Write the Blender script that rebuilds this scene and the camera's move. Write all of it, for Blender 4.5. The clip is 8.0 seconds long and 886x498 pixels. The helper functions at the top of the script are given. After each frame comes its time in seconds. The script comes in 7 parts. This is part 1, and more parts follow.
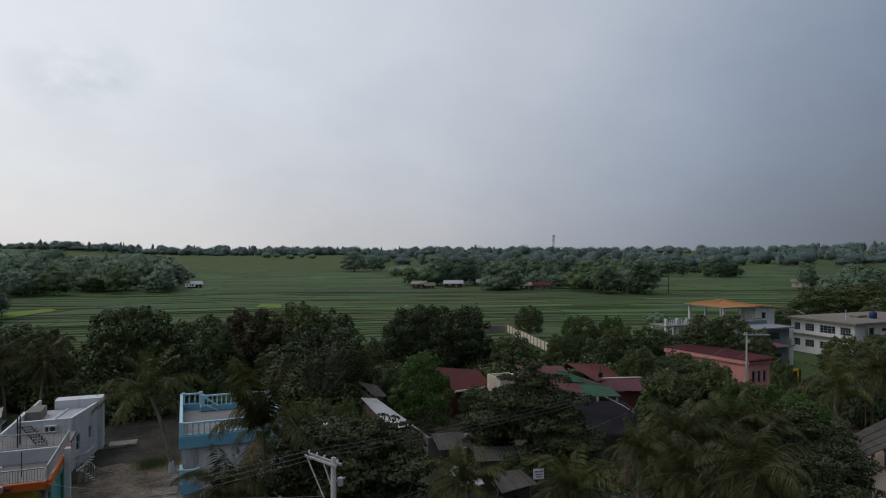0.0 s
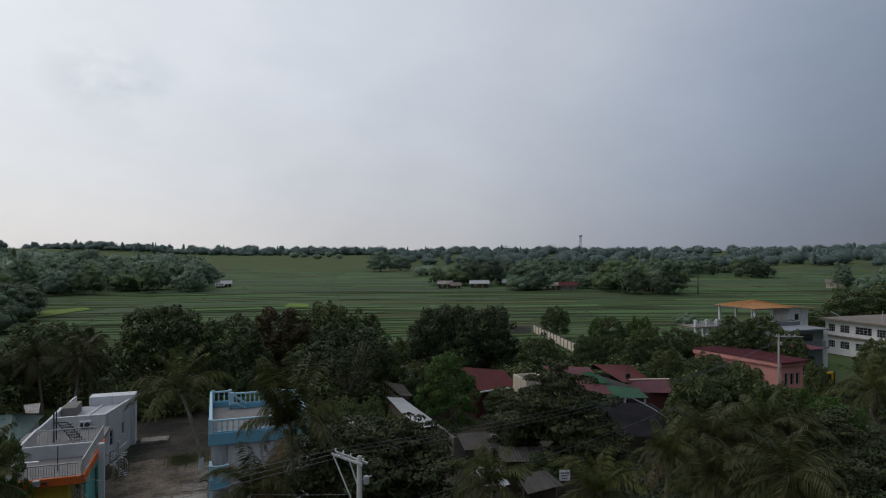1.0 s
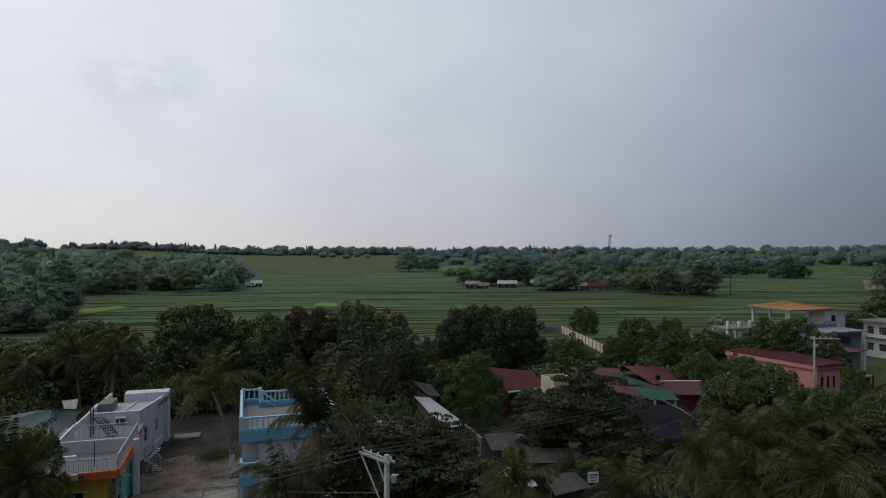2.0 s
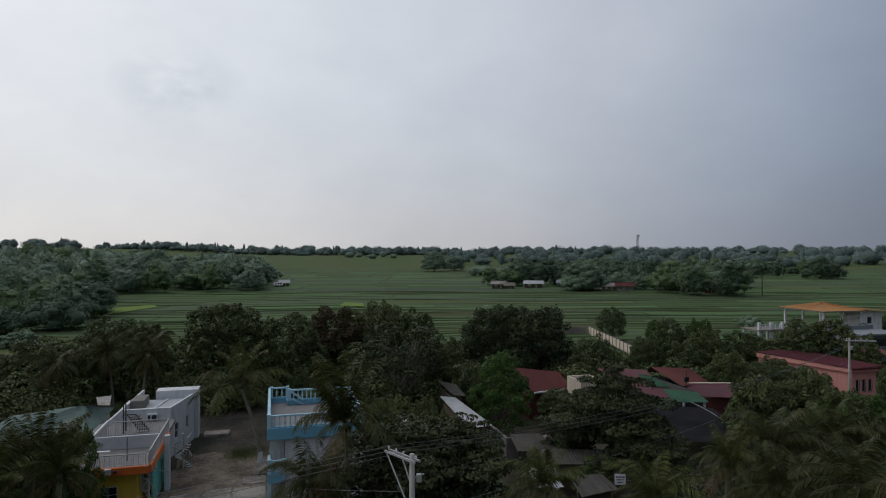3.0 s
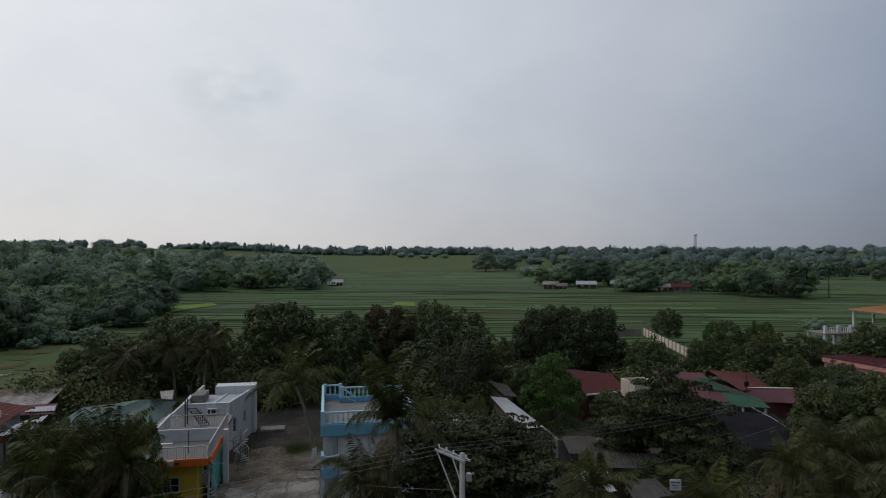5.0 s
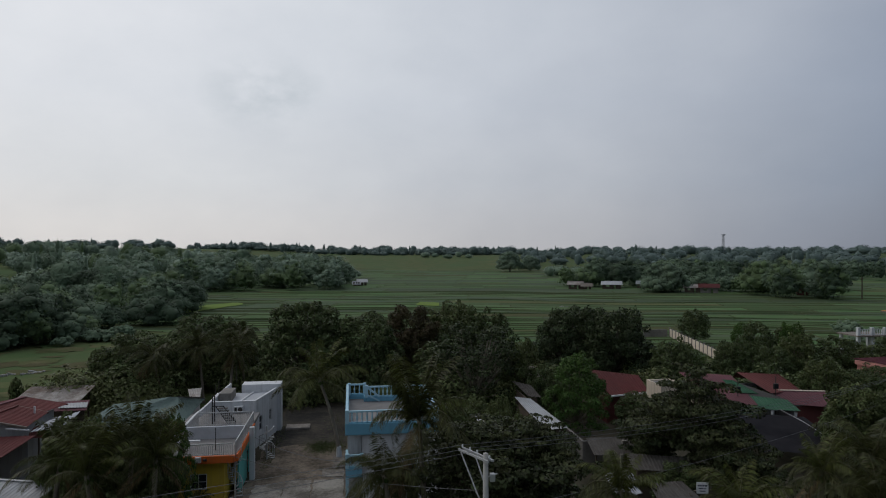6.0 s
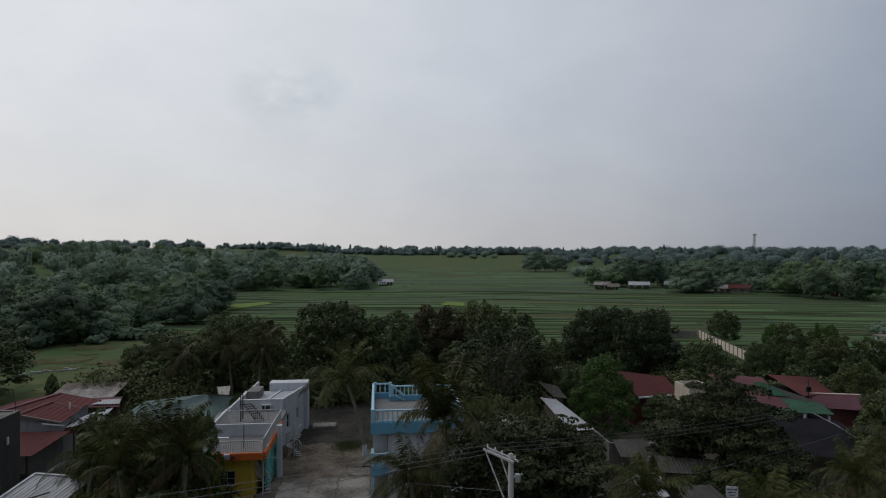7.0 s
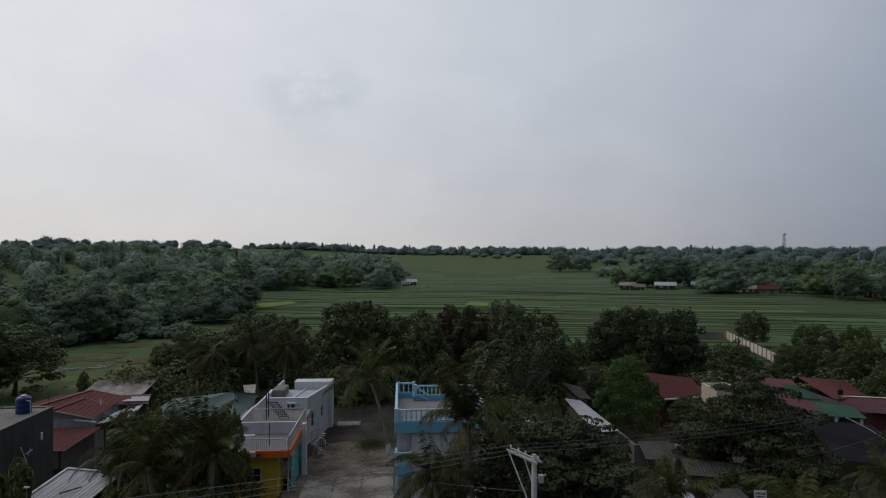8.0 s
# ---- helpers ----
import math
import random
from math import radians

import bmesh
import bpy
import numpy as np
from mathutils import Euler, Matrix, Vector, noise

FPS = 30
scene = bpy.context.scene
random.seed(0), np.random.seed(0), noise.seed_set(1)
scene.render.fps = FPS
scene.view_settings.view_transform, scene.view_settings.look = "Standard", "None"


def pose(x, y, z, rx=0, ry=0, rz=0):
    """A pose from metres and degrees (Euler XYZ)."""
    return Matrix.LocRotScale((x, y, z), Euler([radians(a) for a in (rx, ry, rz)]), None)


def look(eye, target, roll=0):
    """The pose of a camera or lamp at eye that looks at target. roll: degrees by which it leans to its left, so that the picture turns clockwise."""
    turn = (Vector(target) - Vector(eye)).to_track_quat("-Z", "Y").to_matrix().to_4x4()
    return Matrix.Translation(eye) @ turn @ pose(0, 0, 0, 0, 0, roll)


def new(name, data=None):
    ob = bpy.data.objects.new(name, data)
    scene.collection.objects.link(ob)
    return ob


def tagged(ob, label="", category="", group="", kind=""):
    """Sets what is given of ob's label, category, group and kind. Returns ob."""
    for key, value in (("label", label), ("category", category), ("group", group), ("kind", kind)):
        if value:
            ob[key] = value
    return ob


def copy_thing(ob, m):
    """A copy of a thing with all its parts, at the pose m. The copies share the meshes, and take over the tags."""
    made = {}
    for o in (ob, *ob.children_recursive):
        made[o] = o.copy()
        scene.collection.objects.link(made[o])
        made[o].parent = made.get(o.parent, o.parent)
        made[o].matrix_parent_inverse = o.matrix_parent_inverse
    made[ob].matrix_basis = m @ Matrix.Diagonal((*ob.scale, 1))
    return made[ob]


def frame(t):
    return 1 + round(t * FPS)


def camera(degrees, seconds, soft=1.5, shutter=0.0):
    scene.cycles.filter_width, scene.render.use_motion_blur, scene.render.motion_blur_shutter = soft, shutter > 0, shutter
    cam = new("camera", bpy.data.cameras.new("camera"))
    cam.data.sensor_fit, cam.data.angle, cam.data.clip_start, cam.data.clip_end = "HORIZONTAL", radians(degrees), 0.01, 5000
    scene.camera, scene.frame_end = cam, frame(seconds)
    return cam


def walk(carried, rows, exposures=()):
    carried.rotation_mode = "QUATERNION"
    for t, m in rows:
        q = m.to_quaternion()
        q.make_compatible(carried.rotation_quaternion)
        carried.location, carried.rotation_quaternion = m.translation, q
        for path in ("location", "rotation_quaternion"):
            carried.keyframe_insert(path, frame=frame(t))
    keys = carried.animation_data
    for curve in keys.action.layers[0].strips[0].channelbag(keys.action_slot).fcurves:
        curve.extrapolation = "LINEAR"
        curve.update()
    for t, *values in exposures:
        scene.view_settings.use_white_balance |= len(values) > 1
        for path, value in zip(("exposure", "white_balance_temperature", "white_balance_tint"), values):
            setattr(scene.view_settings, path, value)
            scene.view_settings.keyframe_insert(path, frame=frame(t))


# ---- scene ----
cam = camera(69.4, 8.0, soft=1.05)
PATH = [
    (0.0, 0.0, 0.0, -22.0), (0.5, 0.01, -0.02, -20.81), (1.0, 0.02, -0.04, -19.67), (1.5, 0.03, -0.06, -18.43),
    (3.0, 0.06, -0.13, -14.87), (3.5, 0.07, -0.15, -13.77), (4.0, 0.08, -0.17, -12.51), (4.5, 0.09, -0.2, -11.34),
    (6.0, 0.11, -0.26, -8.13), (6.5, 0.12, -0.28, -6.96), (7.0, 0.13, -0.3, -5.84), (7.5, 0.14, -0.32, -4.75), (8.0, 0.15, -0.34, -3.72),
]
EYE, PITCH = 17.5, 0.075
walk(cam, [(t, pose(x, y, EYE, 90 + PITCH, 0, yaw)) for t, x, y, yaw in PATH], [(0.0, 0.1), (4.0, 0.02), (8.0, -0.1)])

# ---- sky and sun: overcast, brightest toward a veiled sun on the west side ----
SUN_AZ, SUN_EL = 48.0, 38.0      # degrees from +y toward -x, and above the horizon
sun_way = Vector((-math.sin(radians(SUN_AZ)) * math.cos(radians(SUN_EL)), math.cos(radians(SUN_AZ)) * math.cos(radians(SUN_EL)), math.sin(radians(SUN_EL))))


def node(nt, kind, **sockets):
    n = nt.nodes.new(kind)
    for key, value in sockets.items():
        n.inputs[key.replace("_", " ")].default_value = value
    return n


def maths(nt, op, a, b=None, clamp=False):
    n = nt.nodes.new("ShaderNodeMath")
    n.operation, n.use_clamp = op, clamp
    for k, v in enumerate((a, b)):
        if v is None:
            continue
        if isinstance(v, (int, float)):
            n.inputs[k].default_value = v
        else:
            nt.links.new(v, n.inputs[k])
    return n.outputs[0]


def ramp(nt, fac, stops):
    n = nt.nodes.new("ShaderNodeValToRGB")
    els = n.color_ramp.elements
    while len(els) < len(stops):
        els.new(0.5)
    for e, (p, c) in zip(els, stops):
        e.position, e.color = p, (*c, 1) if len(c) == 3 else c
    nt.links.new(fac, n.inputs[0])
    return n.outputs[0]


def mixed(nt, fac, a, b, how="MIX"):
    n = nt.nodes.new("ShaderNodeMix")
    n.data_type, n.blend_type = "RGBA", how
    for k, v in ((0, fac), (6, a), (7, b)):
        if isinstance(v, (int, float)):
            n.inputs[k].default_value = v
        elif isinstance(v, tuple):
            n.inputs[k].default_value = (*v, 1)
        else:
            nt.links.new(v, n.inputs[k])
    return n.outputs[2]


world = bpy.data.worlds.new("sky")
scene.world = world
world.use_nodes = True
wt = world.node_tree
wt.nodes.clear()
coords = wt.nodes.new("ShaderNodeTexCoord")
sky = wt.nodes.new("ShaderNodeTexSky")
sky.sky_type, sky.sun_disc = "NISHITA", False
sky.sun_elevation, sky.sun_rotation = radians(SUN_EL), radians(-SUN_AZ)
sky.air_density, sky.dust_density = 1.4, 3.0
flat = wt.nodes.new("ShaderNodeVectorMath")      # direction with its height halved, for long cloud banks
flat.operation = "MULTIPLY"
flat.inputs[1].default_value = (1, 1, 1.6)
wt.links.new(coords.outputs["Generated"], flat.inputs[0])
toward = wt.nodes.new("ShaderNodeVectorMath")
toward.operation = "DOT_PRODUCT"
wt.links.new(coords.outputs["Generated"], toward.inputs[0])
toward.inputs[1].default_value = sun_way
big = node(wt, "ShaderNodeTexNoise", Scale=1.9, Detail=4.0, Roughness=0.5)
wt.links.new(flat.outputs[0], big.inputs["Vector"])
small = node(wt, "ShaderNodeTexNoise", Scale=6.5, Detail=5.0, Roughness=0.55)
wt.links.new(flat.outputs[0], small.inputs["Vector"])
warp = maths(wt, "ADD", toward.outputs["Value"], maths(wt, "MULTIPLY", maths(wt, "SUBTRACT", big.outputs[0], 0.5), 0.16))
half = maths(wt, "MULTIPLY_ADD", warp, 0.5)
half.node.inputs[2].default_value = 0.5
deck = ramp(wt, half, [(0.0, (0.045, 0.052, 0.0697)), (0.34, (0.085, 0.1, 0.1332)), (0.46, (0.192, 0.230, 0.304)), (0.54, (0.290, 0.335, 0.422)),
                       (0.65, (0.455, 0.49, 0.5586)), (0.77, (0.6, 0.63, 0.6867)), (0.86, (0.7, 0.725, 0.7687)), (1.0, (0.86, 0.865, 0.8917))])
# soft mottling of the cloud deck
mottle = ramp(wt, small.outputs[0], [(0.25, (0.94, 0.95, 0.96)), (0.75, (1.045, 1.045, 1.04))])
deck = mixed(wt, 1.0, deck, mottle, "MULTIPLY")
# warmer haze low over the land, cooler above
apart = wt.nodes.new("ShaderNodeSeparateXYZ")
wt.links.new(coords.outputs["Generated"], apart.inputs[0])
deck = mixed(wt, 1.0, deck, ramp(wt, apart.outputs[2], [(0.0, (1.07, 1.0, 0.925)), (0.10, (1.01, 1.0, 0.985)), (0.22, (0.99, 1.0, 1.015)), (0.5, (0.985, 1.0, 1.02))]), "MULTIPLY")
# an overcast sky is brightest overhead
deck = mixed(wt, 1.0, deck, ramp(wt, apart.outputs[2], [(0.0, (0.5, 0.5, 0.5)), (0.38, (0.5, 0.5, 0.5)), (0.62, (0.535, 0.533, 0.53)), (1.0, (0.57, 0.567, 0.563))]), "MULTIPLY")
# one small grey cloud below the deck
cloud = wt.nodes.new("ShaderNodeVectorMath")
cloud.operation = "DISTANCE"
wt.links.new(flat.outputs[0], cloud.inputs[0])
CLOUD_AZ, CLOUD_EL = 7.4, 13.2
cloud.inputs[1].default_value = (-math.sin(radians(CLOUD_AZ)) * math.cos(radians(CLOUD_EL)), math.cos(radians(CLOUD_AZ)) * math.cos(radians(CLOUD_EL)), 1.6 * math.sin(radians(CLOUD_EL)))
wisp = node(wt, "ShaderNodeTexNoise", Scale=14.0, Detail=4.0, Roughness=0.55)
wt.links.new(flat.outputs[0], wisp.inputs["Vector"])
near_cloud = maths(wt, "SUBTRACT", 1.0, maths(wt, "DIVIDE", cloud.outputs["Value"], 0.10), True)
thick = maths(wt, "MULTIPLY", near_cloud, maths(wt, "MULTIPLY", maths(wt, "SUBTRACT", wisp.outputs[0], 0.34, True), 3.6, True), True)
deck = mixed(wt, maths(wt, "MULTIPLY", thick, 0.8), deck, (0.235, 0.265, 0.29))
blue = wt.nodes.new("ShaderNodeBackground")
blue.inputs["Strength"].default_value = 0.05
wt.links.new(sky.outputs[0], blue.inputs["Color"])
veil = wt.nodes.new("ShaderNodeBackground")
veil.inputs["Strength"].default_value = 2.0
wt.links.new(deck, veil.inputs["Color"])
both = node(wt, "ShaderNodeMixShader", Fac=0.93)
wt.links.new(blue.outputs[0], both.inputs[1])
wt.links.new(veil.outputs[0], both.inputs[2])
out = wt.nodes.new("ShaderNodeOutputWorld")
wt.links.new(both.outputs[0], out.inputs["Surface"])

sun = new("sun", bpy.data.lights.new("sun", "SUN"))
sun.data.energy, sun.data.angle, sun.data.color = 0.35, radians(25), (1.0, 0.95, 0.88)
sun.matrix_world = look(sun_way * 200, (0, 0, 0))


# ---- materials ----
def material(name, base, other=None, rough=0.8, grain=4.0, blotch=0.35, bump=0.15, metal=0.0, spec=0.3, vary=0.0, island=0.0, streak=0.0, dirt=(0.10, 0.09, 0.075), through_light=0.0, broad=None, down=0.0):
    """A weathered surface: two colours mixed by fine grain and wide blotches; vary: how far objects differ, island:
    pieces of a mesh;
    streak: strength of rain streaks of the dirt colour; broad: a third colour in drifts tens of metres wide; down:
    bluish sheen laid on leaves in place of haze."""
    m = bpy.data.materials.new(name)
    m.use_nodes = True
    nt = m.node_tree
    bs = nt.nodes["Principled BSDF"]
    tc = nt.nodes.new("ShaderNodeTexCoord")
    fine = node(nt, "ShaderNodeTexNoise", Scale=grain, Detail=5.0, Roughness=0.65)
    wide = node(nt, "ShaderNodeTexNoise", Scale=grain * 0.09, Detail=4.0, Roughness=0.6)
    nt.links.new(tc.outputs["Object"], fine.inputs["Vector"])
    nt.links.new(tc.outputs["Object"], wide.inputs["Vector"])
    other = other or tuple(c * 0.72 for c in base)
    f = maths(nt, "ADD", maths(nt, "MULTIPLY", fine.outputs[0], 0.5), maths(nt, "MULTIPLY", wide.outputs[0], 0.9))
    f = maths(nt, "MULTIPLY", maths(nt, "SUBTRACT", f, 0.54), 3.4, True)
    f = maths(nt, "MULTIPLY", f, min(1.0, blotch * 2))
    col = mixed(nt, f, base, other)
    if broad:
        drift = node(nt, "ShaderNodeTexNoise", Scale=0.022, Detail=6.0, Roughness=0.62)
        nt.links.new(tc.outputs["Object"], drift.inputs["Vector"])
        col = mixed(nt, maths(nt, "MULTIPLY", maths(nt, "SUBTRACT", drift.outputs[0], 0.42), 4.0, True), col, broad)
    # haze put into the surface as a bluish sheen
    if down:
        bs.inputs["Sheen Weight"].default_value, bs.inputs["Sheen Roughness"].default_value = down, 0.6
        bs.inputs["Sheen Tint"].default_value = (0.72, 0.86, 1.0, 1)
    if streak:
        st = nt.nodes.new("ShaderNodeMapping")
        st.inputs["Scale"].default_value = (1.6, 1.6, 0.12)
        nt.links.new(tc.outputs["Object"], st.inputs[0])
        runs = node(nt, "ShaderNodeTexNoise", Scale=1.8, Detail=6.0, Roughness=0.7)
        nt.links.new(st.outputs[0], runs.inputs["Vector"])
        s = maths(nt, "MULTIPLY", maths(nt, "SUBTRACT", runs.outputs[0], 0.5, True), 5.0 * streak, True)
        col = mixed(nt, s, col, dirt)
    if vary or island:
        src = nt.nodes.new("ShaderNodeNewGeometry").outputs["Random Per Island"] if island else nt.nodes.new("ShaderNodeObjectInfo").outputs["Random"]
        amount = island or vary
        v = maths(nt, "MULTIPLY_ADD", src, 2 * amount)
        v.node.inputs[2].default_value = 1 - amount
        hsv = nt.nodes.new("ShaderNodeHueSaturation")
        nt.links.new(v, hsv.inputs["Value"])
        h = maths(nt, "MULTIPLY_ADD", src, 0.06 * amount)
        h.node.inputs[2].default_value = 0.5 - 0.03 * amount
        nt.links.new(h, hsv.inputs["Hue"])
        nt.links.new(col, hsv.inputs["Color"])
        col = hsv.outputs[0]
    nt.links.new(col, bs.inputs["Base Color"])
    bs.inputs["Roughness"].default_value, bs.inputs["Metallic"].default_value = rough, metal
    bs.inputs["Specular IOR Level"].default_value = spec
    if bump:
        b = node(nt, "ShaderNodeBump", Strength=bump, Distance=0.03)
        nt.links.new(fine.outputs[0], b.inputs["Height"])
        nt.links.new(b.outputs[0], bs.inputs["Normal"])
    if through_light:
        tr = nt.nodes.new("ShaderNodeBsdfTranslucent")
        nt.links.new(col, tr.inputs["Color"])
        mx = node(nt, "ShaderNodeMixShader", Fac=through_light)
        nt.links.new(bs.outputs[0], mx.inputs[1])
        nt.links.new(tr.outputs[0], mx.inputs[2])
        nt.links.new(mx.outputs[0], nt.nodes["Material Output"].inputs["Surface"])
    return m


def leafy(name, a, b, rough=0.5, through_light=0.14, island=0.55, spec=0.1, down=0.0):
    return material(name, a, b, rough=rough, grain=0.6, blotch=0.5, bump=0, spec=spec, island=island, through_light=through_light, down=down)


